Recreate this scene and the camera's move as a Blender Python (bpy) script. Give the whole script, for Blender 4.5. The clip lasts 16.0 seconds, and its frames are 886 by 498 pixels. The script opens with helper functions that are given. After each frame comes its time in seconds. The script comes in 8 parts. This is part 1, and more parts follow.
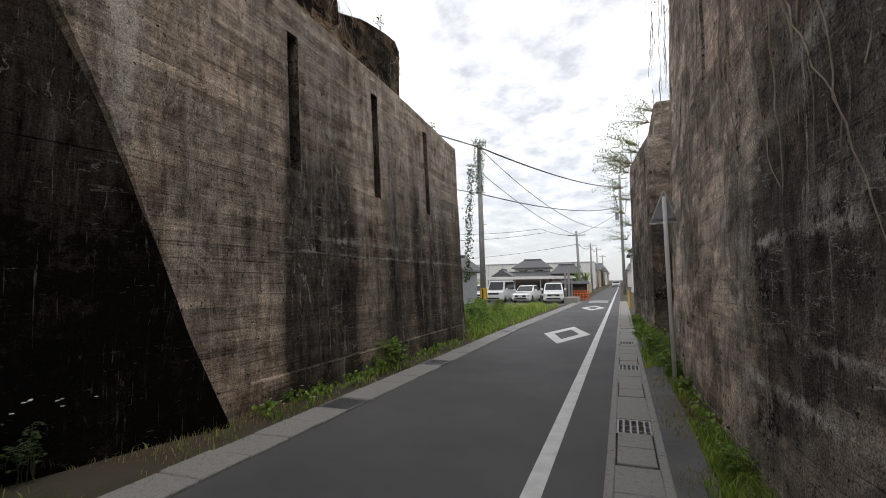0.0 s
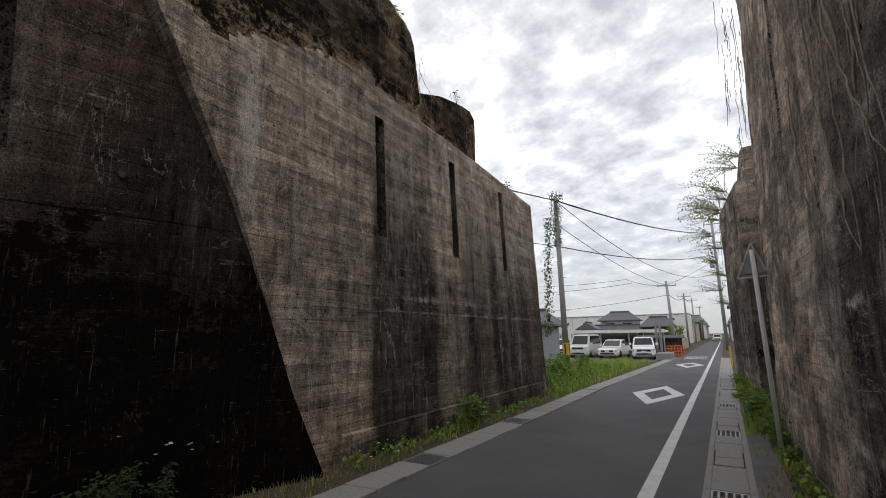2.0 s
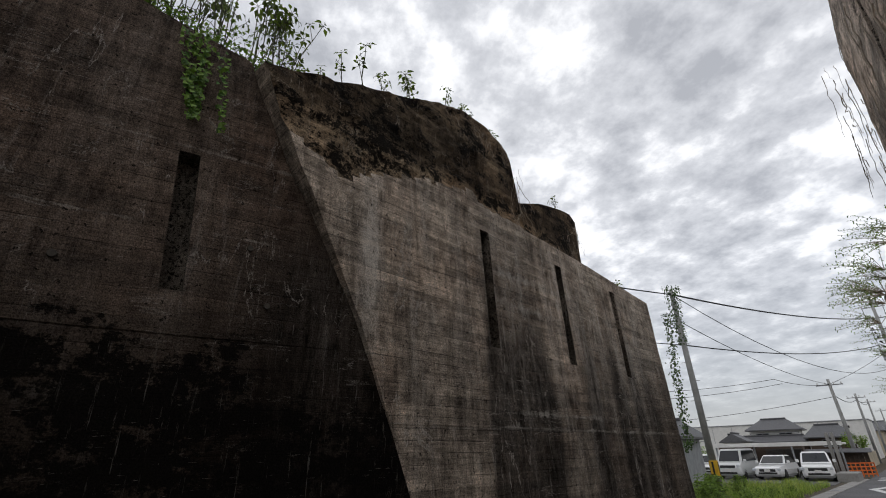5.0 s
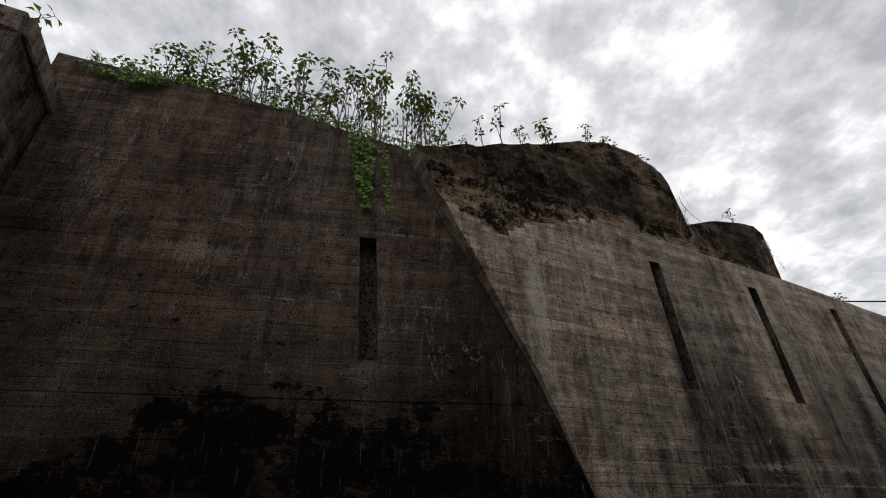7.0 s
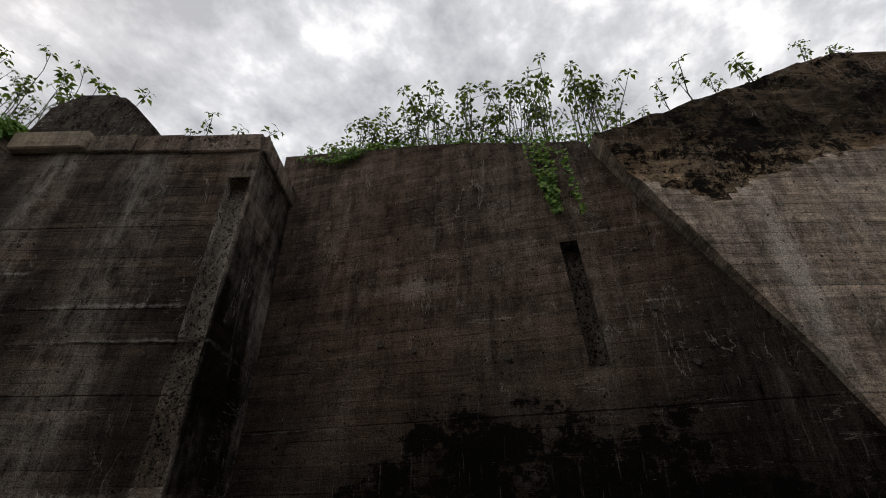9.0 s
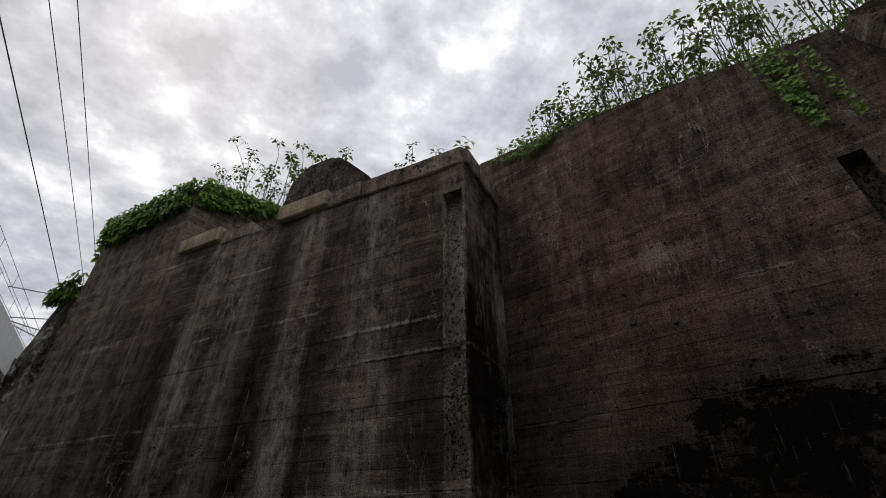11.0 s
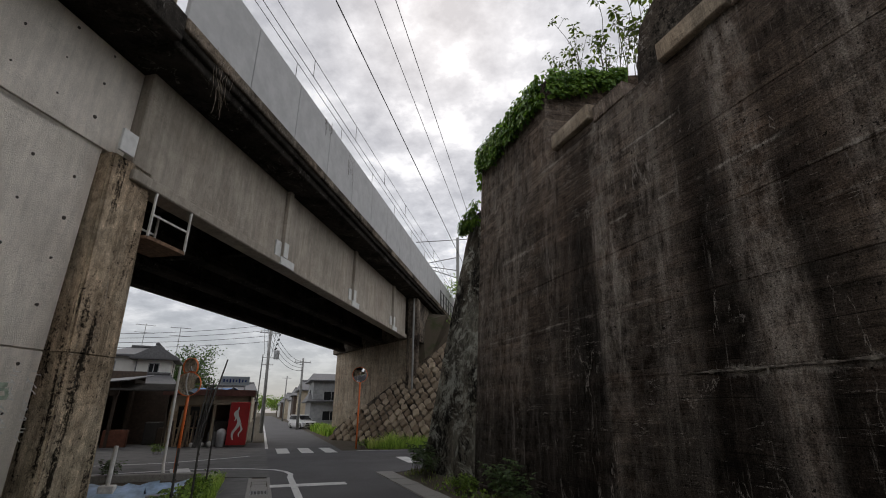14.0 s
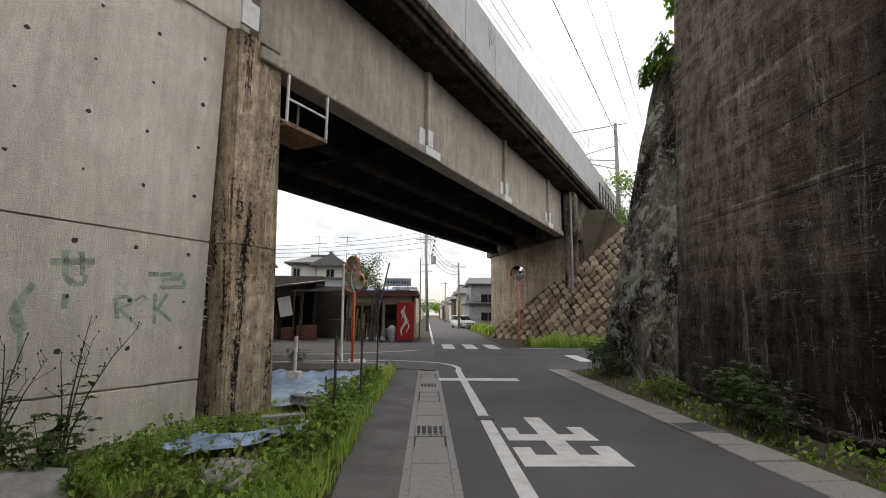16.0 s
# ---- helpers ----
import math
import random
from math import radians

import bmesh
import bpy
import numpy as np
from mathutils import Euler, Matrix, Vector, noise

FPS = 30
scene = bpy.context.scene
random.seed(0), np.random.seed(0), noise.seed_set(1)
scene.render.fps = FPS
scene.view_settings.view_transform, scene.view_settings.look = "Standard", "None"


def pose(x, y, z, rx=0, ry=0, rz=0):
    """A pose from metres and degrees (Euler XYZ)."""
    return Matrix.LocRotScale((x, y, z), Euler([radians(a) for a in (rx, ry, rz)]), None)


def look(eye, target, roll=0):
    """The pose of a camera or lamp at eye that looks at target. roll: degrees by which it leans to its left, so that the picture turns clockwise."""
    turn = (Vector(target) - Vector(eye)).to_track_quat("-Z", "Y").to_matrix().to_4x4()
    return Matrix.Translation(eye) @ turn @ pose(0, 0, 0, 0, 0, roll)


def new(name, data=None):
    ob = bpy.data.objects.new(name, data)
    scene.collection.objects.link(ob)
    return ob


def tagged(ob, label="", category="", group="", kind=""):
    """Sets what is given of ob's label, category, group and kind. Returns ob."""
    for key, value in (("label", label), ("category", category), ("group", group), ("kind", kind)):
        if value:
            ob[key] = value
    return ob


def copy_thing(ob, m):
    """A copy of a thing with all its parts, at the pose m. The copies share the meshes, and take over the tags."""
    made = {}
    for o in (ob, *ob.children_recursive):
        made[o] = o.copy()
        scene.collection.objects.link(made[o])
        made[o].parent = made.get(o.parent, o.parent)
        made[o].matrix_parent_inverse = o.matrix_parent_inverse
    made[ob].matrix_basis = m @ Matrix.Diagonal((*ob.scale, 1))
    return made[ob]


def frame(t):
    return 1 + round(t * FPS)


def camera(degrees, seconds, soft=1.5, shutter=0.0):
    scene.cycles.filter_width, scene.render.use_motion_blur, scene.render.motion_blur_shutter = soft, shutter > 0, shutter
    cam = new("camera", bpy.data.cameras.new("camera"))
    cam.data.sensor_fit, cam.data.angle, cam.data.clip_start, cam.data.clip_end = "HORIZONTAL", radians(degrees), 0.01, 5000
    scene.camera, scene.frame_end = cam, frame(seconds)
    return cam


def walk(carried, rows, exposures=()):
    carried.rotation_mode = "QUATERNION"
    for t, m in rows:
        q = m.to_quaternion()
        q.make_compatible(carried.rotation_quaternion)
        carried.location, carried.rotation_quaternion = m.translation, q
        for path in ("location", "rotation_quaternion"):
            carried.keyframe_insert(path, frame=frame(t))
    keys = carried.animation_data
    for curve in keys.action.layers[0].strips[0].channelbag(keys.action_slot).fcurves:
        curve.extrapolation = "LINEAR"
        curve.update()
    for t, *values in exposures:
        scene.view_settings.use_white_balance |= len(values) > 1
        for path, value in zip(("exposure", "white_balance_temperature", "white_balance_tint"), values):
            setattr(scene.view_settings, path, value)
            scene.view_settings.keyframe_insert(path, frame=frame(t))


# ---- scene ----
cam = camera(87.7, 16.0, 1.0)
PATH = [
    (0, (0.688, -0.608, 1.768), (-0.029, 1.253, 1.913), -0.9),
    (0.5, (0.77, -0.729, 1.775), (-0.053, 1.083, 1.968), -1.0),
    (1, (0.791, -0.873, 1.799), (-0.115, 0.892, 2.047), -1.0),
    (1.5, (0.846, -0.921, 1.827), (-0.118, 0.804, 2.137), -1.0),
    (2, (0.903, -0.955, 1.846), (-0.105, 0.731, 2.219), -0.8),
    (2.5, (0.906, -0.946, 1.864), (-0.133, 0.706, 2.3), -0.8),
    (3, (0.922, -0.93, 1.875), (-0.152, 0.679, 2.38), -0.7),
    (3.2, (0.936, -0.938, 1.879), (-0.151, 0.651, 2.418), -0.8),
    (5.3, (0.758, -1.106, 1.934), (-0.547, 0.147, 2.787), -1.0),
    (5.5, (0.78, -1.121, 1.94), (-0.562, 0.077, 2.813), -0.8),
    (6, (0.763, -1.169, 1.947), (-0.657, -0.107, 2.871), -0.8),
    (6.5, (0.775, -1.228, 1.952), (-0.718, -0.315, 2.92), -0.8),
    (7, (0.77, -1.255, 1.955), (-0.789, -0.508, 2.959), -0.8),
    (7.5, (0.773, -1.294, 1.979), (-0.852, -0.732, 3.002), -0.7),
    (8, (0.743, -1.355, 1.981), (-0.928, -0.993, 3.018), -0.6),
    (8.5, (0.704, -1.356, 1.991), (-0.994, -1.202, 3.037), -0.6),
    (8.7, (0.686, -1.353, 1.99), (-1.016, -1.281, 3.038), -0.5),
    (10.8, (0.628, -1.922, 1.901), (-0.913, -2.637, 2.957), -0.3),
    (11, (0.646, -1.986, 1.899), (-0.862, -2.778, 2.948), -0.3),
    (11.5, (0.71, -2.138, 1.89), (-0.691, -3.136, 2.91), -0.1),
    (12, (0.726, -2.35, 1.847), (-0.538, -3.55, 2.828), 0.1),
    (12.5, (0.665, -2.653, 1.85), (-0.442, -4.043, 2.769), 0.3),
    (12.9, (0.668, -2.951, 1.837), (-0.304, -4.472, 2.698), 0.3),
    (13, (0.683, -3.012, 1.831), (-0.256, -4.561, 2.678), 0.4),
    (13.5, (0.795, -3.439, 1.81), (0.013, -5.11, 2.581), 0.5),
    (13.9, (0.899, -3.781, 1.777), (0.222, -5.531, 2.468), 0.3),
    (14, (0.907, -3.872, 1.772), (0.256, -5.64, 2.442), 0.3),
    (14.5, (0.877, -4.354, 1.723), (0.373, -6.206, 2.285), 0.3),
    (14.9, (0.887, -4.792, 1.694), (0.515, -6.699, 2.167), 0.5),
    (15, (0.875, -4.917, 1.689), (0.534, -6.837, 2.135), 0.5),
    (15.5, (0.858, -5.503, 1.621), (0.667, -7.463, 1.97), 0.6),
    (16, (0.815, -6.1, 1.543), (0.75, -8.078, 1.826), 0.6),
]
EXPOSURES = [(0.0, 0.3, 6600, 10), (1.5, 0.1, 6600, 10), (3.0, -0.1, 6450, 10), (5.5, -0.3, 6500, 10), (8.5, -0.3, 6700, 10), (12.0, -0.25, 6500, 11), (14.0, -0.12, 6650, 11), (15.0, 0.3, 6750, 11), (16.0, 0.8, 6850, 11)]
CLOUD = 1.1
walk(cam, [(t, look(eye, target, roll)) for t, eye, target, roll in PATH], EXPOSURES)

# ---- world and light ----
world = bpy.data.worlds.new("world")
scene.world = world
world.use_nodes = True


def build_world():
    nt = world.node_tree
    nt.nodes.clear()
    N, L = nt.nodes.new, nt.links.new
    sky = N("ShaderNodeTexSky")
    sky.sky_type, sky.sun_disc, sky.sun_elevation, sky.sun_rotation = "NISHITA", False, radians(48), radians(200)
    geo = N("ShaderNodeTexCoord")
    sep = N("ShaderNodeSeparateXYZ")
    L(geo.outputs["Generated"], sep.inputs[0])
    up = N("ShaderNodeMath"); up.operation = "MAXIMUM"; up.inputs[1].default_value = 0.0
    L(sep.outputs["Z"], up.inputs[0])
    den = N("ShaderNodeMath"); den.operation = "ADD"; den.inputs[1].default_value = 0.22
    L(up.outputs[0], den.inputs[0])
    flat = N("ShaderNodeVectorMath"); flat.operation = "DIVIDE"
    com = N("ShaderNodeCombineXYZ")
    for i in range(3):
        L(den.outputs[0], com.inputs[i])
    L(geo.outputs["Generated"], flat.inputs[0]); L(com.outputs[0], flat.inputs[1])
    mp = N("ShaderNodeMapping"); mp.inputs["Rotation"].default_value = (0, 0, 0.5); mp.inputs["Scale"].default_value = (1.3, 1.3, 0.0)
    L(flat.outputs[0], mp.inputs[0])
    big = N("ShaderNodeTexNoise"); big.inputs["Scale"].default_value = 1.6; big.inputs["Detail"].default_value = 7; big.inputs["Roughness"].default_value = 0.52; big.inputs["Distortion"].default_value = 0.35
    L(mp.outputs[0], big.inputs["Vector"])
    small = N("ShaderNodeTexNoise"); small.inputs["Scale"].default_value = 5.5; small.inputs["Detail"].default_value = 7; small.inputs["Roughness"].default_value = 0.6
    L(mp.outputs[0], small.inputs["Vector"])
    mix = N("ShaderNodeMix"); mix.inputs["Factor"].default_value = 0.55
    L(big.outputs["Fac"], mix.inputs["A"]); L(small.outputs["Fac"], mix.inputs["B"])
    ramp = N("ShaderNodeValToRGB")
    e = ramp.color_ramp.elements
    e[0].position, e[0].color = 0.40, (0.50, 0.51, 0.54, 1)
    e[1].position, e[1].color = 0.62, (1.35, 1.35, 1.36, 1)
    m = e.new(0.51); m.color = (0.78, 0.79, 0.82, 1)
    L(mix.outputs["Result"], ramp.inputs[0])
    # towards the horizon the cloud deck evens out
    hz = N("ShaderNodeMapRange"); hz.inputs["From Min"].default_value = 0.02; hz.inputs["From Max"].default_value = 0.30
    L(up.outputs[0], hz.inputs["Value"])
    even = N("ShaderNodeMix"); even.data_type = "RGBA"
    even.inputs["A"].default_value = (0.47, 0.48, 0.505, 1)
    L(hz.outputs["Result"], even.inputs["Factor"]); L(ramp.outputs["Color"], even.inputs["B"])
    # the deck is thicker, and darker, towards the south
    south = N("ShaderNodeMapRange"); south.inputs["From Min"].default_value = -1.0; south.inputs["From Max"].default_value = -0.4
    south.inputs["To Min"].default_value = 0.68; south.inputs["To Max"].default_value = 1.0
    L(sep.outputs["Y"], south.inputs["Value"])
    deck = N("ShaderNodeVectorMath"); deck.operation = "SCALE"
    L(even.outputs["Result"], deck.inputs[0]); L(south.outputs["Result"], deck.inputs["Scale"])
    bg1 = N("ShaderNodeBackground"); bg1.inputs["Strength"].default_value = 0.02
    L(sky.outputs[0], bg1.inputs["Color"])
    bg2 = N("ShaderNodeBackground"); bg2.inputs["Strength"].default_value = CLOUD
    L(deck.outputs[0], bg2.inputs["Color"])
    add = N("ShaderNodeAddShader"); L(bg1.outputs[0], add.inputs[0]); L(bg2.outputs[0], add.inputs[1])
    out = N("ShaderNodeOutputWorld"); L(add.outputs[0], out.inputs["Surface"])


build_world()
sun_data = bpy.data.lights.new("sun", "SUN")
sun_data.energy, sun_data.angle, sun_data.color = 0.6, radians(25), (1.0, 0.97, 0.92)
sun = new("sun", sun_data)
sun.matrix_world = look((20, -30, 60), (0, 0, 0))

# ---- materials ----
MATS = {}


def nodes_of(name, rough=0.85, metal=0.0, spec=0.4):
    mat = bpy.data.materials.new(name)
    mat.use_nodes = True
    nt = mat.node_tree
    b = nt.nodes["Principled BSDF"]
    b.inputs["Roughness"].default_value, b.inputs["Metallic"].default_value = rough, metal
    b.inputs["Specular IOR Level"].default_value = spec
    return mat, nt, b


def noise_node(nt, scale, detail=4, rough=0.55, stretch=None, dist=0.0, shift=0.0):
    tc = nt.nodes.new("ShaderNodeTexCoord")
    n = nt.nodes.new("ShaderNodeTexNoise")
    n.inputs["Scale"].default_value, n.inputs["Detail"].default_value, n.inputs["Roughness"].default_value, n.inputs["Distortion"].default_value = scale, detail, rough, dist
    mp = nt.nodes.new("ShaderNodeMapping")
    mp.inputs["Scale"].default_value = stretch or (1, 1, 1)
    mp.inputs["Location"].default_value = (shift, shift * 0.7, shift * 1.3)
    nt.links.new(tc.outputs["Object"], mp.inputs[0])
    nt.links.new(mp.outputs[0], n.inputs["Vector"])
    return n.outputs["Fac"]


def ramp_node(nt, fac, lo, hi, c0=None, c1=None):
    """A value stretched from lo..hi to 0..1, or to a blend of two colours."""
    r = nt.nodes.new("ShaderNodeMapRange")
    r.inputs["From Min"].default_value, r.inputs["From Max"].default_value = lo, hi
    nt.links.new(fac, r.inputs["Value"])
    return r.outputs["Result"] if c0 is None else mix_node(nt, r.outputs["Result"], c0, c1)


def mix_node(nt, fac, a, b, mode="MIX"):
    m = nt.nodes.new("ShaderNodeMix")
    m.data_type, m.blend_type = "RGBA", mode
    for key, v in (("Factor", fac), ("A", a), ("B", b)):
        s = m.inputs[key] if key == "Factor" else [i for i in m.inputs if i.name == key and i.type == "RGBA"][0]
        if isinstance(v, (int, float)):
            s.default_value = v
        elif isinstance(v, tuple):
            s.default_value = v if len(v) == 4 else (*v, 1)
        else:
            nt.links.new(v, s)
    return [o for o in m.outputs if o.type == "RGBA"][0]


def math_node(nt, op, a, b=0.0):
    m = nt.nodes.new("ShaderNodeMath")
    m.operation = op
    for i, v in enumerate((a, b)):
        if isinstance(v, (int, float)):
            m.inputs[i].default_value = v
        else:
            nt.links.new(v, m.inputs[i])
    return m.outputs[0]


def bump_node(nt, b, height, strength, distance=0.02, old=None):
    n = nt.nodes.new("ShaderNodeBump")
    n.inputs["Strength"].default_value, n.inputs["Distance"].default_value = strength, distance
    nt.links.new(height, n.inputs["Height"])
    if old is not None:
        nt.links.new(old, n.inputs["Normal"])
    nt.links.new(n.outputs[0], b.inputs["Normal"])
    return n.outputs[0]


def axis(nt, i):
    tc = nt.nodes.new("ShaderNodeTexCoord")
    s = nt.nodes.new("ShaderNodeSeparateXYZ")
    nt.links.new(tc.outputs["Object"], s.inputs[0])
    return s.outputs[i]


def profile(nt, coord, table):
    """A value that follows a table of (place, amount) along one axis."""
    lo, hi = table[0][0], table[-1][0]
    g = bpy.data.node_groups.new("profile", "ShaderNodeTree")
    g.interface.new_socket(name="Place", in_out="INPUT", socket_type="NodeSocketFloat")
    g.interface.new_socket(name="Amount", in_out="OUTPUT", socket_type="NodeSocketFloat")
    gi, go = g.nodes.new("NodeGroupInput"), g.nodes.new("NodeGroupOutput")
    m = g.nodes.new("ShaderNodeMapRange")
    m.inputs["From Min"].default_value, m.inputs["From Max"].default_value = lo, hi
    top = max(1.0, max(v for u, v in table))
    m2 = g.nodes.new("ShaderNodeMath")
    m2.operation = "MULTIPLY"
    m2.inputs[1].default_value = top
    r = g.nodes.new("ShaderNodeValToRGB")
    e = r.color_ramp.elements
    for k, (u, v) in enumerate(table):
        p = (u - lo) / (hi - lo)
        q = e[0] if k == 0 else (e[-1] if k == len(table) - 1 else e.new(p))
        q.position, q.color = p, (v / top, v / top, v / top, 1)
    g.links.new(gi.outputs[0], m.inputs["Value"])
    g.links.new(m.outputs["Result"], r.inputs[0])
    g.links.new(r.outputs["Color"], m2.inputs[0])
    g.links.new(m2.outputs[0], go.inputs[0])
    n = nt.nodes.new("ShaderNodeGroup")
    n.node_tree = g
    nt.links.new(coord, n.inputs[0])
    return n.outputs[0]


def concrete(name, light, mid, black=0.5, streak=0.5, boards=0.4, seed=0.0, pale=0.3, grain=1.0, black_from=0.53, lichen=0.0, run=(1.5, 1.5, 0.2), growth=(1, 1, 0.9), lines=0.6,
             runs_and_shade=None, dark_z=None, pale_runs=None, pale_z=None, pale_tone=(0.42, 0.40, 0.37), edge=None, board=0.15, swirl=0.0, bands=()):
    """Old weathered concrete: blotches, board marks, run stains, lime, hair cracks, pits and black growth.
    pale_runs say how strongly water has stained the wall along its length; the dark table mixes such stains with
    painted shade, and dark_z scales it by height; edge says how high the black growth has climbed."""
    mat, nt, b = nodes_of(name, 0.95, 0, 0.05)
    L = nt.links.new
    y, z = axis(nt, 1), axis(nt, 2)

    def centred(fac, amount):
        return math_node(nt, "MULTIPLY", math_node(nt, "SUBTRACT", fac, 0.5), amount)

    col = mix_node(nt, ramp_node(nt, noise_node(nt, 0.6, 10, 0.68, shift=seed), 0.40, 0.60), mid, light)
    col = mix_node(nt, math_node(nt, "MULTIPLY", ramp_node(nt, noise_node(nt, 0.35, 5, 0.6, shift=seed + 2), 0.45, 0.62), 0.35 * grain), col, mix_node(nt, 1.0, col, (1.15, 0.92, 0.78, 1), "MULTIPLY"))
    mot = noise_node(nt, 4.5, 9, 0.74, (1, 1, 0.8), 0.2, seed + 1)
    col = mix_node(nt, 0.65 * grain, col, ramp_node(nt, mot, 0.37, 0.63, (0.4, 0.39, 0.38, 1), (1.45, 1.43, 1.4, 1)), "MULTIPLY")
    # board marks: each board its own tone, with a dark broken line between boards
    bf = noise_node(nt, 1.0, 6, 0.78, (1.8, 1.8, 26.0), 0.25, seed + 4)
    seam = None
    if boards >= 0.12:
        zz = math_node(nt, "ADD", z, centred(noise_node(nt, 0.8, 3, 0.5, shift=seed + 5), 0.06))
        k = math_node(nt, "DIVIDE", zz, board)
        fl = math_node(nt, "FLOOR", k)
        seg = math_node(nt, "FLOOR", math_node(nt, "ADD", math_node(nt, "DIVIDE", y, 2.7), math_node(nt, "MULTIPLY", fl, 0.37)))
        com = nt.nodes.new("ShaderNodeCombineXYZ")
        L(fl, com.inputs[0]); L(seg, com.inputs[1]); com.inputs[2].default_value = seed
        wn = nt.nodes.new("ShaderNodeTexWhiteNoise")
        L(com.outputs[0], wn.inputs["Vector"])
        col = mix_node(nt, boards, col, ramp_node(nt, wn.outputs["Value"], 0.0, 1.0, (0.5, 0.495, 0.49, 1), (1.35, 1.34, 1.32, 1)), "MULTIPLY")
        fr = math_node(nt, "ABSOLUTE", math_node(nt, "SUBTRACT", math_node(nt, "FRACT", k), 0.5))
        gap = ramp_node(nt, noise_node(nt, 1.0, 5, 0.7, (0.9, 0.9, 7.0), 0.0, seed + 6), 0.44, 0.58)
        seam = math_node(nt, "MULTIPLY", ramp_node(nt, fr, 0.44, 0.49), gap)
        col = mix_node(nt, math_node(nt, "MULTIPLY", seam, min(1.0, boards * 2.0)), col, mix_node(nt, 1.0, col, (0.2, 0.19, 0.18, 1), "MULTIPLY"))
        col = mix_node(nt, boards, col, ramp_node(nt, noise_node(nt, 1.0, 6, 0.75, (0.45, 0.45, 6.0), 0.2, seed + 3), 0.36, 0.62, (0.5, 0.49, 0.48, 1), (1.2, 1.19, 1.17, 1)), "MULTIPLY")
        col = mix_node(nt, boards, col, ramp_node(nt, bf, 0.40, 0.60, (0.5, 0.49, 0.48, 1), (1.25, 1.24, 1.22, 1)), "MULTIPLY")
    # run stains, broad and narrow
    st = noise_node(nt, 1.0, 10, 0.74, run, 0.35, seed + 7)
    sf = noise_node(nt, 1.0, 8, 0.78, (6.0, 6.0, 0.7), 0.4, seed + 8)
    col = mix_node(nt, streak, col, ramp_node(nt, st, 0.40, 0.58, (0.25, 0.245, 0.24, 1), (1.15, 1.13, 1.1, 1)), "MULTIPLY")
    col = mix_node(nt, min(1.0, streak * 1.1), col, ramp_node(nt, sf, 0.42, 0.57, (0.42, 0.41, 0.40, 1), (1.35, 1.32, 1.3, 1)), "MULTIPLY")
    wob = math_node(nt, "ADD", y, centred(noise_node(nt, 1.0, 6, 0.62, (0.9, 0.9, 0.5), 0.0, seed + 13), 0.55))
    if swirl:
        col = mix_node(nt, swirl, col, ramp_node(nt, noise_node(nt, 1.0, 8, 0.72, (0.7, 0.8, 1.3), 1.2, seed + 14), 0.45, 0.57, (0.22, 0.21, 0.2, 1), (1.7, 1.65, 1.6, 1)), "MULTIPLY")
    # dark runs down the wall, with the low light of recesses painted in
    if runs_and_shade:
        d = profile(nt, wob, runs_and_shade)
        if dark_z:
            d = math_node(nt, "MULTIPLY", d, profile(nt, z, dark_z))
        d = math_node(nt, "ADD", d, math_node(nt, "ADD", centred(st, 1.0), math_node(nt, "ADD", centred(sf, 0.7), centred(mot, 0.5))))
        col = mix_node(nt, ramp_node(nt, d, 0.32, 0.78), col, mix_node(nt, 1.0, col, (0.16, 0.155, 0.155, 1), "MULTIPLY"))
    # pale lime: runs and thin level bands
    dry = mix_node(nt, 0.5, (0.50, 0.48, 0.45, 1), light)
    lm = noise_node(nt, 1.0, 11, 0.8, (3.0, 3.0, 0.3), 0.45, seed + 17)
    lh = noise_node(nt, 1.0, 11, 0.82, (0.7, 0.7, 6.5), 0.7, seed + 18)
    col = mix_node(nt, math_node(nt, "MULTIPLY", ramp_node(nt, lm, 0.58, 0.66), pale), col, dry)
    col = mix_node(nt, math_node(nt, "MULTIPLY", ramp_node(nt, lh, 0.62, 0.68), pale), col, dry)
    if pale_runs:
        d = profile(nt, wob, pale_runs)
        if pale_z:
            d = math_node(nt, "MULTIPLY", d, profile(nt, z, pale_z))
        patchy = noise_node(nt, 1.0, 8, 0.75, (2.2, 2.2, 0.45), 0.4, seed + 52)
        d = math_node(nt, "MULTIPLY", d, math_node(nt, "ADD", math_node(nt, "MULTIPLY", ramp_node(nt, patchy, 0.42, 0.60), ramp_node(nt, sf, 0.40, 0.56)), math_node(nt, "MULTIPLY", ramp_node(nt, mot, 0.42, 0.58), 0.45)))
        col = mix_node(nt, math_node(nt, "MINIMUM", math_node(nt, "MULTIPLY", d, 0.95), 0.9), col, (*pale_tone, 1))
    # ragged level bands where lime has bled out of the pour joints: (height, half width, from, to, strength)
    for k, (z0, wide, y0, y1, much) in enumerate(bands):
        bent = math_node(nt, "ADD", z, centred(noise_node(nt, 0.7, 4, 0.6, (1, 1, 0), 0.0, seed + 60 + k), 0.1))
        m = math_node(nt, "SUBTRACT", 1.0, math_node(nt, "DIVIDE", math_node(nt, "ABSOLUTE", math_node(nt, "SUBTRACT", bent, z0)), wide))
        m = math_node(nt, "ADD", m, math_node(nt, "ADD", centred(mot, 2.2), centred(sf, 1.6)))
        gap = ramp_node(nt, noise_node(nt, 1.0, 6, 0.7, (1.1, 1.1, 0.6), 0.0, seed + 80 + k), 0.40, 0.60)
        m = math_node(nt, "MULTIPLY", math_node(nt, "MULTIPLY", ramp_node(nt, m, 0.55, 1.0), gap), profile(nt, y, ((y0 - 0.4, 0), (y0, much), (y1, much), (y1 + 0.4, 0))))
        col = mix_node(nt, m, col, mix_node(nt, 0.6, (*pale_tone, 1), (0.6, 0.57, 0.52, 1)))
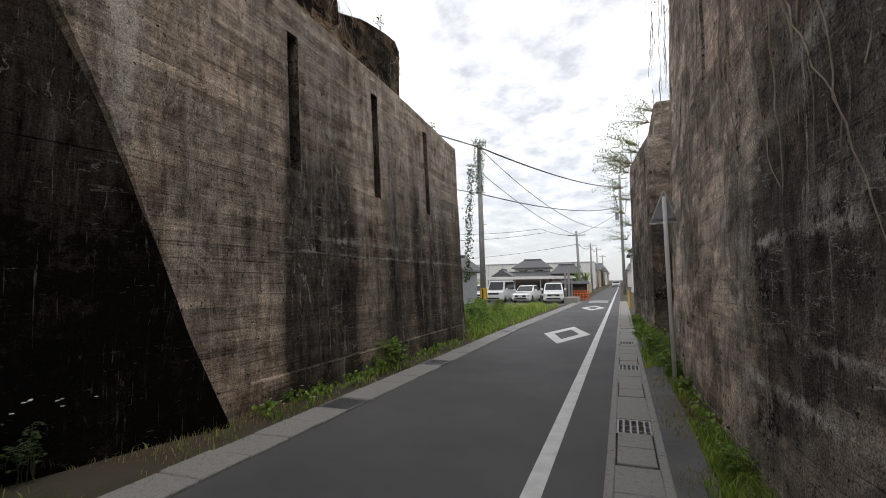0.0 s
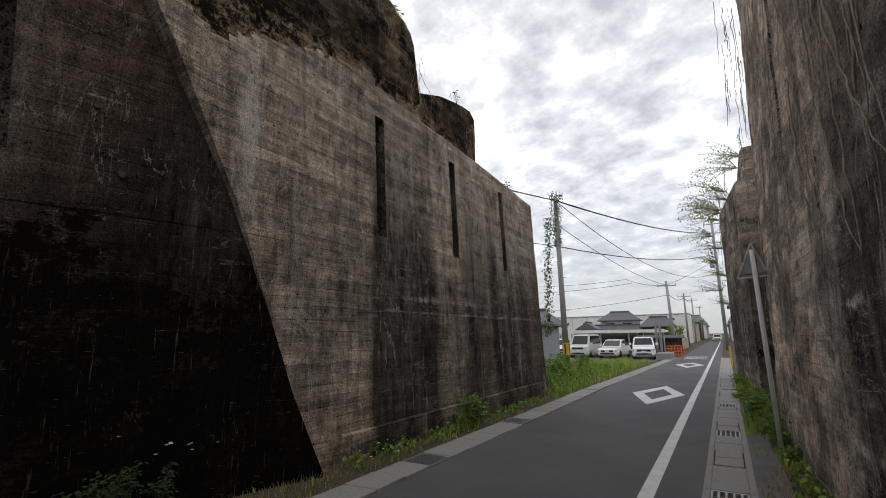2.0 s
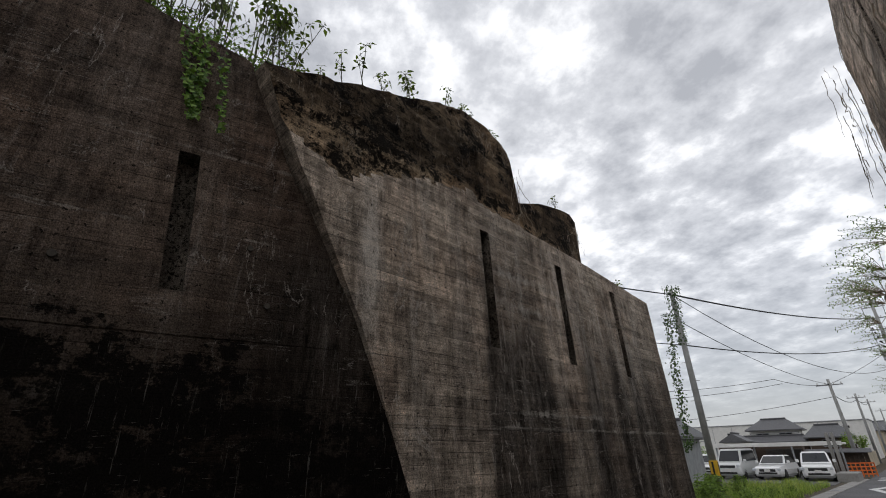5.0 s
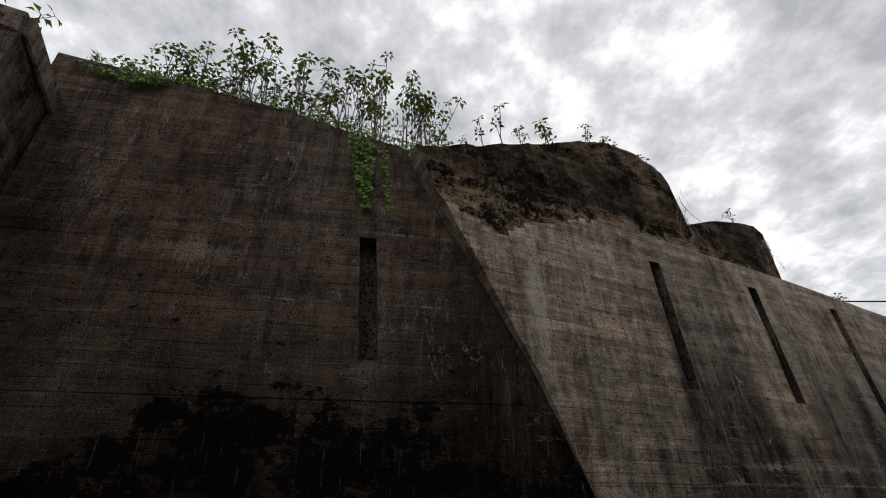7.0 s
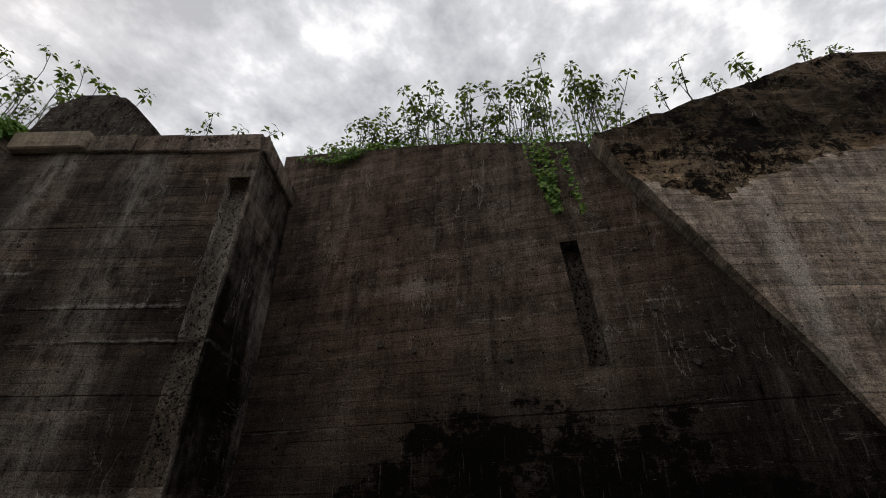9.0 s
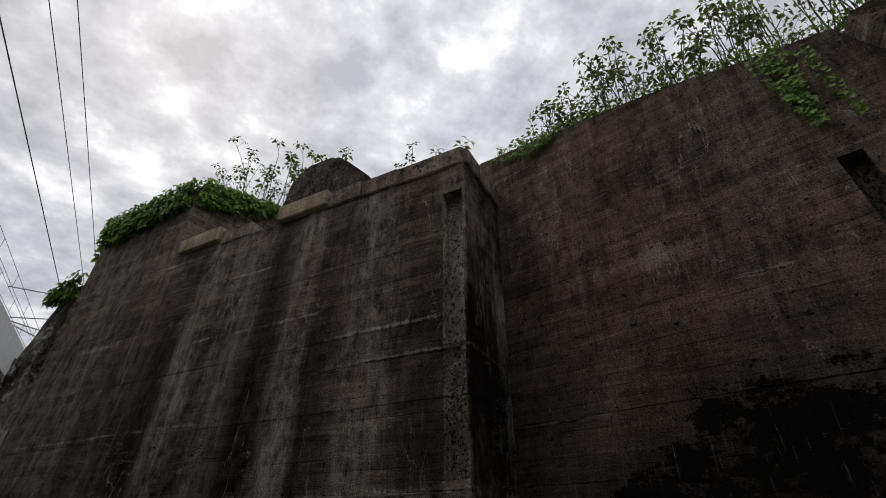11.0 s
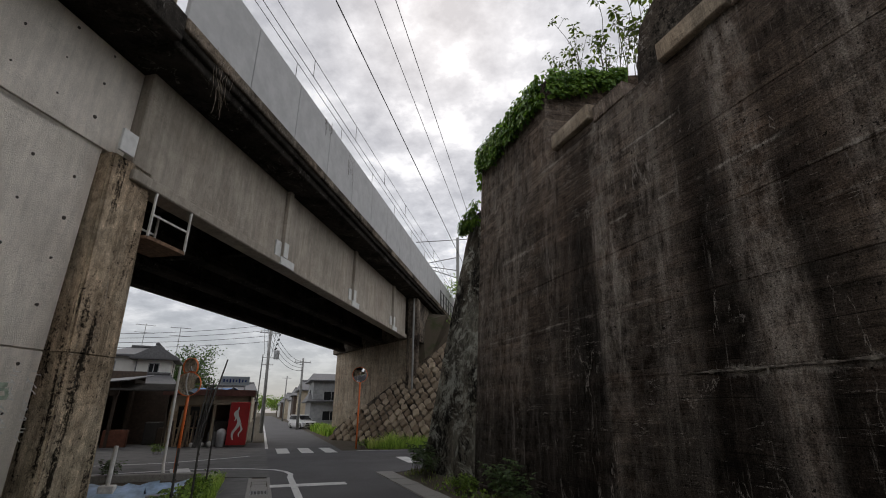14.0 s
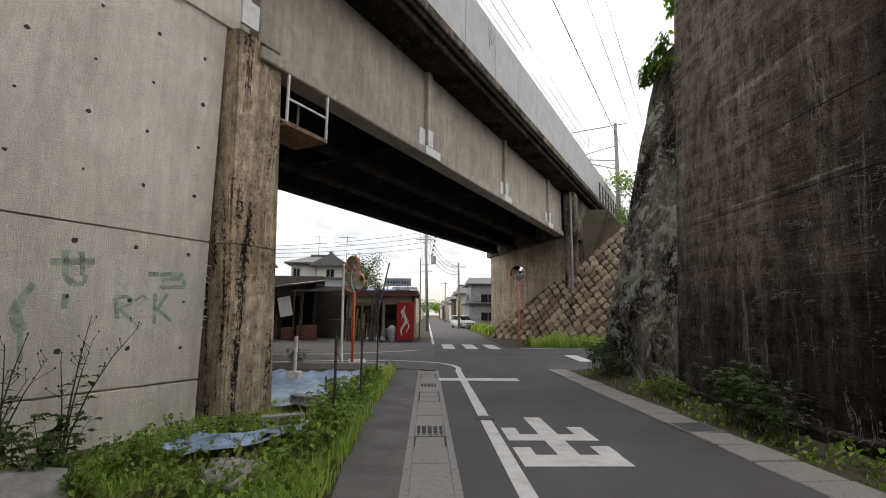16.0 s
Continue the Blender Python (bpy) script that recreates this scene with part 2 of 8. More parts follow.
    # hair cracks and scratches
    if lines:
        for k, (stretch, dark) in enumerate((((0.25, 0.25, 2.6), True), ((1.0, 1.0, 0.35), False), ((0.6, 0.6, 5.0), False))):
            w = noise_node(nt, 1.0, 7, 0.6, stretch, 0.5, seed + 30 + 7 * k)
            near = math_node(nt, "ABSOLUTE", math_node(nt, "SUBTRACT", w, 0.5))
            gap = ramp_node(nt, noise_node(nt, 0.9, 6, 0.7, shift=seed + 40 + k), 0.52, 0.56)
            mask = math_node(nt, "MULTIPLY", ramp_node(nt, near, 0.0015, 0.005, (1, 1, 1, 1), (0, 0, 0, 1)), gap)
            col = mix_node(nt, math_node(nt, "MULTIPLY", mask, lines), col, (0.012, 0.011, 0.01, 1) if dark else dry)
    # black growth, ragged at its edges
    bk = noise_node(nt, 0.8, 13, 0.74, growth, 0.4, seed + 11)
    sp = noise_node(nt, 14.0, 9, 0.8, shift=seed + 12)
    if edge:
        e = math_node(nt, "SUBTRACT", profile(nt, y, [(u, v / 10) for u, v in edge]), math_node(nt, "MULTIPLY", z, 0.1))
        e = math_node(nt, "MULTIPLY", e, 10.0)
        body = math_node(nt, "MINIMUM", e, 0.55)
        ragged = math_node(nt, "ADD", centred(noise_node(nt, 1.6, 10, 0.72, (1, 1, 1.7), 0.2, seed + 15), 3.6), centred(sp, 1.6))
        # smooth veil below the growth's edge: black stain mixed with painted shade
        growth_shade = math_node(nt, "ADD", math_node(nt, "MULTIPLY", e, 0.5), math_node(nt, "ADD", centred(st, 1.2), centred(mot, 0.8)))
        col = mix_node(nt, math_node(nt, "MULTIPLY", ramp_node(nt, growth_shade, -0.25, 0.55), 0.9), col, mix_node(nt, 1.0, col, (0.2, 0.185, 0.175, 1), "MULTIPLY"))
        col = mix_node(nt, math_node(nt, "MULTIPLY", ramp_node(nt, math_node(nt, "ADD", body, ragged), 0.28, 0.48), black), col, (0.006, 0.005, 0.0045, 1))
    bk = math_node(nt, "ADD", bk, centred(sp, 0.6))
    col = mix_node(nt, math_node(nt, "MULTIPLY", ramp_node(nt, bk, black_from, black_from + 0.05), black), col, (0.006, 0.005, 0.0045, 1))
    if lichen:
        lc = noise_node(nt, 2.2, 13, 0.82, (1, 0.5, 0.9), 0.5, seed + 5)
        col = mix_node(nt, math_node(nt, "MULTIPLY", ramp_node(nt, lc, 0.51, 0.55), lichen), col, (0.36, 0.37, 0.33, 1))
    # grain, fine upright and level scratches, pits and pale grit
    fine = noise_node(nt, 55.0, 5, 0.72, shift=seed)
    col = mix_node(nt, min(1.0, 0.95 * grain), col, ramp_node(nt, fine, 0.34, 0.66, (0.3, 0.3, 0.3, 1), (1.7, 1.68, 1.65, 1)), "MULTIPLY")
    hair = noise_node(nt, 1.0, 6, 0.75, (26.0, 26.0, 1.3), 0.3, seed + 21)
    some = ramp_node(nt, noise_node(nt, 0.7, 6, 0.7, (1, 1, 0.5), 0.3, seed + 23), 0.44, 0.62)
    col = mix_node(nt, math_node(nt, "MULTIPLY", math_node(nt, "MULTIPLY", ramp_node(nt, hair, 0.60, 0.68), some), 0.6 * grain), col, dry)
    nick = noise_node(nt, 1.0, 5, 0.7, (5.0, 5.0, 60.0), 0.3, seed + 22)
    col = mix_node(nt, math_node(nt, "MULTIPLY", ramp_node(nt, nick, 0.66, 0.72), 0.7 * grain), col, dry)
    pit = noise_node(nt, 16.0, 4, 0.6, shift=seed + 2)
    col = mix_node(nt, math_node(nt, "MULTIPLY", ramp_node(nt, pit, 0.645, 0.67), min(0.9, 1.6 * grain - 0.3)), col, (0.008, 0.007, 0.006, 1))
    L(col, b.inputs["Base Color"])
    n1 = bump_node(nt, b, bf, 0.4, 0.02)
    if seam is not None:
        n1 = bump_node(nt, b, math_node(nt, "MULTIPLY", seam, -1.0), 0.5, 0.01, n1)
    n2 = bump_node(nt, b, fine, 0.9, 0.02, n1)
    bump_node(nt, b, mot, 0.5, 0.04, n2)
    return mat


def plain(name, colour, rough=0.6, metal=0.0, vary=0.25, scale=6.0, bump=0.1, dirt=0.0):
    mat, nt, b = nodes_of(name, rough, metal)
    a = tuple(c * (1 - vary) for c in colour)
    c = tuple(min(1, v * (1 + vary * 0.6)) for v in colour)
    n = noise_node(nt, scale, 6, 0.62)
    col = mix_node(nt, ramp_node(nt, n, 0.35, 0.66), a, c)
    if dirt:
        d = noise_node(nt, scale * 0.35, 8, 0.7, (1, 1, 0.35), 0.3, 4)
        col = mix_node(nt, math_node(nt, "MULTIPLY", ramp_node(nt, d, 0.5, 0.68), dirt), col, (0.06, 0.05, 0.04, 1))
    nt.links.new(col, b.inputs["Base Color"])
    bump_node(nt, b, noise_node(nt, scale * 7, 4, 0.6), bump, 0.01)
    return mat


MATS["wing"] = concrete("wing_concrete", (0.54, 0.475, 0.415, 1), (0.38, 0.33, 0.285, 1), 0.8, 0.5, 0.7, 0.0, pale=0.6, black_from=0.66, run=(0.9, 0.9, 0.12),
                        runs_and_shade=((0, 0.1), (3.3, 0.05), (4.6, 0.1), (4.95, 0.4), (5.12, 0.95), (5.8, 0.85), (6.4, 0.95), (6.9, 0.8), (7.15, 0.35), (7.7, 0.2), (8.1, 0.35), (8.45, 0.7), (8.7, 0.95), (9.0, 0.6), (9.6, 0.5), (9.95, 0.9), (10.3, 0.75), (10.6, 0.5), (10.95, 0.9), (11.3, 0.5), (11.8, 0.8), (12.3, 0.55), (13.5, 0.7)),
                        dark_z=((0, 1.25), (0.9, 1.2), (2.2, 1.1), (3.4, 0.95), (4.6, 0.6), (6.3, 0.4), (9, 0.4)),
                        pale_runs=((0, 0.1), (2.35, 0.1), (2.55, 0.7), (2.75, 0.6), (2.9, 0.05), (3.3, 0.1), (3.42, 0.5), (3.5, 0.1), (3.75, 0.35), (4.0, 0.1), (4.6, 0.3), (4.85, 0.1), (5.5, 0.25), (6.1, 0.4), (6.9, 0.15), (7.5, 0.5), (8.2, 0.35), (9.3, 0.4), (9.7, 0.1), (10.6, 0.4), (11.3, 0.35), (13.5, 0.2)), pale_z=((0, 0.2), (2.0, 0.4), (3.6, 0.8), (4.8, 1.0), (6.5, 0.7)), pale_tone=(0.62, 0.58, 0.53), bands=((2.3, 0.07, 5.5, 12.8, 0.6), (2.55, 0.12, 6.0, 9.5, 0.5), (4.5, 0.25, 5.6, 7.2, 0.6), (5.1, 0.25, 5.5, 8.0, 0.5), (2.28, 0.03, 2.9, 5.2, 0.6)))
# darkens downwards and into the corner: black stain plus the recess's shade as colour
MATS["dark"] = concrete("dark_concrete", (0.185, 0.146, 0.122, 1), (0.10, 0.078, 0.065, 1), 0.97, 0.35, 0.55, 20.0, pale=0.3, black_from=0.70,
                        edge=((-4.7, 1.6), (-3.4, 1.9), (-2.8, 2.9), (-2.2, 3.1), (-1.8, 3.5), (-1.0, 3.35), (-0.6, 3.5), (0.1, 3.2), (0.6, 3.3), (1.05, 3.35), (1.4, 2.9), (2.2, 2.6), (4.5, 2.2)),
                        runs_and_shade=((-4.7, 0.5), (-3.0, 0.35), (0.8, 0.4), (1.4, 0.7), (2.2, 0.95), (4.5, 1.0)), dark_z=((0, 1.2), (3.2, 1.1), (4.3, 0.75), (5.6, 0.3), (8, 0.0)),
                        pale_runs=((-4.7, 0.05), (-3.2, 0.15), (-2.9, 0.3), (-2.6, 0.05), (-1.1, 0.15), (-0.5, 0.3), (0.0, 0.1), (0.3, 0.45), (0.5, 0.35), (0.7, 0.05), (2.0, 0.2), (4.5, 0.1)), pale_tone=(0.26, 0.22, 0.19), bands=((2.5, 0.3, -0.4, 0.7, 0.8), (3.14, 0.05, -4.2, -3.3, 0.9), (5.5, 0.05, -0.5, 1.2, 0.5), (4.4, 0.04, -1.0, 1.0, 0.5), (5.0, 0.3, -2.5, -1.5, 0.3)))
# stronger towards the foot; the near end face mixes dirt with painted corner shade
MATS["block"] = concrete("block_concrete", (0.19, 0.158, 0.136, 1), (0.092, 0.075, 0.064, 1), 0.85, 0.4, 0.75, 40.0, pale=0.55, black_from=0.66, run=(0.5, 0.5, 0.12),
                         runs_and_shade=((-15.5, 0.5), (-13.0, 0.5), (-11.2, 0.55), (-10.75, 0.9), (-10.4, 0.75), (-10.1, 0.35), (-9.4, 0.5), (-8.6, 0.5), (-8.0, 0.9), (-7.7, 0.7), (-7.3, 0.1), (-6.95, 0.75), (-6.5, 0.5), (-6.0, 0.15), (-5.5, 0.3), (-5.1, 0.55), (-4.7, 0.6), (-4.42, 0.2), (-4.33, 0.3), (-4.285, 1.4), (-4.0, 1.4)),
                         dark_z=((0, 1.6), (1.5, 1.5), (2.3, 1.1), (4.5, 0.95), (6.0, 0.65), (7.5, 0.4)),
                         pale_runs=((-15.5, 0.3), (-14.5, 0.55), (-13.6, 0.4), (-13.0, 0.55), (-12.2, 0.15), (-11.7, 0.4), (-11.2, 0.1), (-10.4, 0.1), (-10.15, 0.8), (-9.75, 0.75), (-9.5, 0.25), (-9.1, 0.5), (-8.7, 0.4), (-8.2, 0.05), (-7.65, 0.2), (-7.45, 1.0), (-7.2, 0.95), (-7.0, 0.1), (-6.4, 0.1), (-6.05, 0.7), (-5.7, 0.6), (-5.45, 0.15), (-4.8, 0.05), (-4.5, 0.3), (-4.36, 0.9), (-4.29, 0.0), (-4.0, 0.0)),
                         pale_z=((0, 0.3), (1.6, 0.5), (2.3, 0.85), (4.2, 1.0), (5.8, 0.75), (7.0, 0.9), (9, 0.4)), pale_tone=(0.34, 0.31, 0.28), bands=((2.25, 0.16, -8.0, -4.35, 0.75), (3.93, 0.07, -6.3, -4.5, 0.7), (4.9, 0.08, -9.6, -7.2, 0.7), (4.4, 0.07, -6.4, -4.7, 0.6), (6.12, 0.06, -9.2, -8.5, 0.9), (7.0, 0.12, -11.8, -10.2, 0.4), (5.3, 0.1, -13.6, -12.4, 0.4), (3.4, 0.06, -14.4, -9.0, 0.4)))
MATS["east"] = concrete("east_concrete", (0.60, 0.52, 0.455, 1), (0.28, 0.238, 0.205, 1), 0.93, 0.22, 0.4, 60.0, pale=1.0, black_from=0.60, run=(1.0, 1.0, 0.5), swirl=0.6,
                        runs_and_shade=((-5, 0.7), (1.5, 0.7), (2.3, 0.7), (3.2, 0.85), (4.0, 0.75), (4.3, 0.35), (4.8, 0.1), (6.0, 0.2), (6.6, 0.35), (7.4, 0.1), (8.6, 0.15), (10, 0.3), (12, 0.85), (22, 0.85)), dark_z=((0, 0.6), (1.0, 0.9), (2.0, 1.0), (4.5, 0.7), (8, 0.5)),
                        pale_runs=((-5, 0.3), (2.0, 0.3), (3.0, 0.25), (4.1, 0.35), (4.5, 0.7), (5.0, 0.3), (5.5, 0.65), (6.0, 0.2), (7.0, 0.35), (8.0, 0.4), (9.8, 0.3), (12, 0.15), (22, 0.15)), pale_z=((0, 0.5), (0.7, 0.7), (0.9, 1.0), (1.1, 0.5), (1.9, 0.6), (2.1, 0.9), (2.3, 0.6), (9, 0.5)), pale_tone=(0.55, 0.51, 0.465), bands=((2.08, 0.12, 2.4, 4.2, 1.0), (2.25, 0.3, 1.2, 2.6, 0.8), (0.9, 0.14, 1.5, 4.4, 0.9), (0.14, 0.04, 3.4, 9.5, 0.9), (1.32, 0.12, 1.5, 3.6, 0.6), (2.4, 0.25, 4.8, 6.4, 0.5), (3.3, 0.3, 1.0, 3.0, 0.6), (3.0, 0.25, 3.0, 5.0, 0.4), (0.75, 0.05, 5.2, 9.0, 0.6)))
MATS["rough"] = concrete("rough_concrete", (0.36, 0.28, 0.195, 1), (0.16, 0.128, 0.095, 1), 0.96, 0.2, 0.6, 80.0, black_from=0.50, pale=0.35, growth=(1.6, 1.6, 2.6), runs_and_shade=((0, 0.8), (12, 0.8)), dark_z=((5.6, 0.0), (6.2, 0.15), (6.6, 0.55), (7.0, 0.85), (7.8, 0.75), (9, 0.6)))
MATS["coping"] = concrete("coping_concrete", (0.33, 0.28, 0.245, 1), (0.15, 0.127, 0.11, 1), 0.85, 0.6, 0.1, 90.0, black_from=0.57)
MATS["pier"] = concrete("pier_concrete", (0.80, 0.745, 0.67, 1), (0.69, 0.64, 0.57, 1), 0.4, 0.12, 0.08, 120.0, pale=0.1, grain=0.17, black_from=0.73, lines=0.2)
MATS["pilaster"] = concrete("pilaster_concrete", (0.52, 0.45, 0.35, 1), (0.34, 0.29, 0.22, 1), 0.95, 0.45, 0.1, 140.0, black_from=0.55, growth=(3.0, 3.0, 0.28), run=(2.6, 2.6, 0.2), pale=0.5, lines=0.3)
MATS["far_abutment"] = concrete("far_abutment_concrete", (0.46, 0.40, 0.32, 1), (0.34, 0.29, 0.23, 1), 0.8, 0.35, 0.15, 150.0, black_from=0.62, growth=(1.2, 1.2, 0.25), pale=0.2, grain=0.6)
MATS["girder"] = concrete("girder_concrete", (0.44, 0.40, 0.345, 1), (0.35, 0.315, 0.27, 1), 0.5, 0.2, 0.1, 160.0, pale=0.1, grain=0.25, black_from=0.70, lines=0.3)
MATS["slab"] = concrete("slab_concrete", (0.22, 0.195, 0.165, 1), (0.10, 0.088, 0.076, 1), 0.8, 0.4, 0.1, 180.0)
# near-black copy of the bridge concrete: the shade under the deck is its colour
MATS["soffit"] = concrete("shaded_soffit_concrete", (0.05, 0.045, 0.04, 1), (0.025, 0.0225, 0.02, 1), 0.7, 0.2, 0.1, 190.0, grain=0.5, pale=0.0)
MATS["hump"] = concrete("black_weathered_concrete", (0.13, 0.115, 0.10, 1), (0.045, 0.04, 0.035, 1), 0.9, 0.3, 0.3, 240.0, pale=0.2, black_from=0.54)
MATS["parapet"] = plain("parapet_panel", (0.42, 0.42, 0.42), 0.7, 0, 0.12, 2.0, 0.05)
MATS["gutter"] = plain("gutter_concrete", (0.285, 0.275, 0.26), 0.9, 0, 0.2, 45.0, 0.5, 0.35)
MATS["paint"] = plain("road_paint", (0.62, 0.62, 0.61), 0.75, 0, 0.12, 5.0, 0.3, 0.25)
MATS["soil"] = plain("soil", (0.09, 0.07, 0.05), 0.95, 0, 0.5, 5.0, 1.0)


def asphalt():
    mat, nt, b = nodes_of("asphalt", 0.82, 0, 0.35)
    big = noise_node(nt, 0.5, 5, 0.6)
    col = mix_node(nt, ramp_node(nt, big, 0.35, 0.65), (0.074, 0.072, 0.074, 1), (0.105, 0.102, 0.105, 1))
    fine = noise_node(nt, 130.0, 3, 0.6)
    col = mix_node(nt, 0.6, col, ramp_node(nt, fine, 0.3, 0.75, (0.3, 0.3, 0.3, 1), (1.75, 1.75, 1.75, 1)), "MULTIPLY")
    speck = noise_node(nt, 9.0, 8, 0.8, shift=5)
    col = mix_node(nt, ramp_node(nt, speck, 0.68, 0.74), col, (0.10, 0.10, 0.095, 1))
    nt.links.new(col, b.inputs["Base Color"])
    bump_node(nt, b, fine, 0.45, 0.006)
    return mat


MATS["asphalt"] = asphalt()


def ground_mat():
    mat, nt, b = nodes_of("verge_ground", 0.95, 0, 0.2)
    n = noise_node(nt, 0.8, 8, 0.7)
    col = mix_node(nt, ramp_node(nt, n, 0.52, 0.68), (0.085, 0.07, 0.052, 1), (0.05, 0.06, 0.025, 1))
    nt.links.new(col, b.inputs["Base Color"])
    bump_node(nt, b, noise_node(nt, 18, 6, 0.7), 0.8, 0.05)
    return mat


MATS["ground"] = ground_mat()


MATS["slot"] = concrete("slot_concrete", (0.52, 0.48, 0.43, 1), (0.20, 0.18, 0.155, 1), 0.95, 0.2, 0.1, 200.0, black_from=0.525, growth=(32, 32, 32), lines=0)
# darker copy of the slot concrete: shade of deep narrow slots put into the colour
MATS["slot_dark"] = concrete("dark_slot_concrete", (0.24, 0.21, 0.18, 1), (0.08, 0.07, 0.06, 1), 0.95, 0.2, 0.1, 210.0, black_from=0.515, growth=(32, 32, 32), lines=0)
MATS["buttress"] = concrete("buttress_concrete", (0.20, 0.20, 0.175, 1), (0.07, 0.066, 0.055, 1), 0.95, 0.25, 0.05, 220.0, pale=0.5, lichen=0.9, black_from=0.52)
MATS["patch"] = plain("cement_patch", (0.64, 0.64, 0.62), 0.8, 0, 0.12, 5.0, 0.1)
MATS["iron"] = plain("cast_iron", (0.10, 0.095, 0.09), 0.6, 0.7, 0.3, 20.0, 0.3)
MATS["steel"] = plain("galvanised_steel", (0.34, 0.34, 0.35), 0.5, 0.8, 0.25, 20.0, 0.1)
# near black: the dark inside the covered gutter is painted on its fill
MATS["shadow_iron"] = plain("shadowed_channel", (0.03, 0.028, 0.025), 0.9, 0, 0.3, 6.0, 0.3)
MATS["white_steel"] = plain("white_painted_steel", (0.62, 0.60, 0.56), 0.55, 0, 0.2, 9.0, 0.1, 0.5)
MATS["rusty"] = plain("rusty_steel", (0.22, 0.13, 0.08), 0.85, 0.1, 0.5, 9.0, 0.3, 0.3)
MATS["hole"] = plain("tie_hole", (0.07, 0.06, 0.05), 0.9, 0, 0.3, 20.0, 0.1)
MATS["scrawl"] = plain("faded_green_paint", (0.36, 0.42, 0.33), 0.9, 0, 0.4, 9.0, 0.1)
MATS["chalk"] = plain("chalk", (0.66, 0.64, 0.60), 0.95, 0, 0.3, 20.0, 0.1)
MATS["lime"] = plain("lime_crust", (0.36, 0.33, 0.29), 0.95, 0, 0.75, 14.0, 1.0, 0.85)
MATS["asphalt_old"] = plain("old_asphalt", (0.12, 0.117, 0.115), 0.9, 0, 0.3, 1.5, 0.6, 0.2)
MATS["eave"] = plain("eave_board", (0.17, 0.075, 0.06), 0.7, 0, 0.3, 5.0, 0.1, 0.3)
MATS["redwood"] = plain("reddish_wood", (0.20, 0.075, 0.045), 0.6, 0, 0.3, 6.0, 0.2, 0.3)
MATS["binwhite"] = plain("bin_plastic", (0.55, 0.55, 0.56), 0.6, 0, 0.15, 6.0, 0.1, 0.3)
MATS["bluesheet"] = plain("blue_sheet", (0.05, 0.22, 0.60), 0.45, 0, 0.35, 3.0, 0.4, 0.1)
MATS["stone"] = None
MATS["pole"] = plain("pole_concrete", (0.30, 0.30, 0.29), 0.85, 0, 0.2, 4.0, 0.2)
MATS["white"] = plain("white_plaster", (0.72, 0.71, 0.68), 0.8, 0, 0.08, 2.0, 0.1, 0.12)
MATS["cream"] = plain("cream_plaster", (0.50, 0.43, 0.32), 0.85, 0, 0.15, 2.0, 0.1, 0.3)
MATS["tile"] = plain("grey_roof_tile", (0.10, 0.10, 0.105), 0.55, 0, 0.3, 9.0, 0.4)
MATS["brown"] = plain("brown_board", (0.085, 0.06, 0.045), 0.8, 0, 0.3, 6.0, 0.3, 0.3)
MATS["woodpale"] = plain("pale_timber", (0.34, 0.25, 0.16), 0.8, 0, 0.3, 9.0, 0.3)
MATS["glassdark"] = plain("window_glass", (0.02, 0.022, 0.025), 0.08, 0, 0.2, 1.0, 0.0)
MATS["carwhite"] = plain("white_car_paint", (0.78, 0.78, 0.78), 0.25, 0, 0.02, 2.0, 0.0)
MATS["cargrey"] = plain("light_grey_car_paint", (0.6, 0.61, 0.6), 0.3, 0, 0.02, 2.0, 0.0)
MATS["rubber"] = plain("rubber", (0.02, 0.02, 0.02), 0.85, 0, 0.2, 20.0, 0.1)
MATS["black"] = plain("black_plastic", (0.025, 0.025, 0.025), 0.6, 0, 0.2, 9.0, 0.1)
MATS["chrome"] = plain("chrome", (0.6, 0.6, 0.6), 0.2, 1.0, 0.1, 9.0, 0.0)
MATS["lamp"] = plain("headlamp_glass", (0.55, 0.57, 0.6), 0.1, 0, 0.1, 9.0, 0.0)
MATS["orange"] = plain("orange_paint", (0.72, 0.16, 0.03), 0.5, 0, 0.15, 6.0, 0.05, 0.2)
MATS["yellow"] = plain("yellow_plastic", (0.70, 0.42, 0.03), 0.6, 0, 0.15, 6.0, 0.05)
MATS["red"] = plain("red_enamel", (0.36, 0.012, 0.014), 0.35, 0, 0.1, 4.0, 0.02)
MATS["signblue"] = plain("pale_blue_sign", (0.62, 0.70, 0.78), 0.5, 0, 0.1, 4.0, 0.02)
MATS["signink"] = plain("dark_blue_ink", (0.03, 0.08, 0.28), 0.5, 0, 0.1, 4.0, 0.02)
MATS["tarp"] = plain("blue_tarpaulin", (0.30, 0.42, 0.58), 0.4, 0, 0.4, 2.5, 0.6, 0.4)
MATS["mirror"] = plain("mirror_face", (0.75, 0.76, 0.77), 0.06, 1.0, 0.03, 3.0, 0.0)
MATS["ply"] = plain("grey_metal_sheet", (0.36, 0.37, 0.38), 0.55, 0.3, 0.2, 3.0, 0.1, 0.2)
MATS["wire"] = plain("black_cable", (0.03, 0.03, 0.03), 0.7, 0, 0.1, 9.0, 0.0)
MATS["vine"] = plain("dry_vine", (0.38, 0.315, 0.245), 0.9, 0, 0.35, 9.0, 0.3)
MATS["stem"] = plain("green_stem", (0.075, 0.075, 0.04), 0.8, 0, 0.3, 9.0, 0.2)
MATS["bark"] = plain("bark", (0.10, 0.08, 0.06), 0.9, 0, 0.4, 9.0, 0.6)
MATS["rock"] = plain("field_stone", (0.26, 0.25, 0.235), 0.9, 0, 0.4, 3.0, 0.8, 0.3)


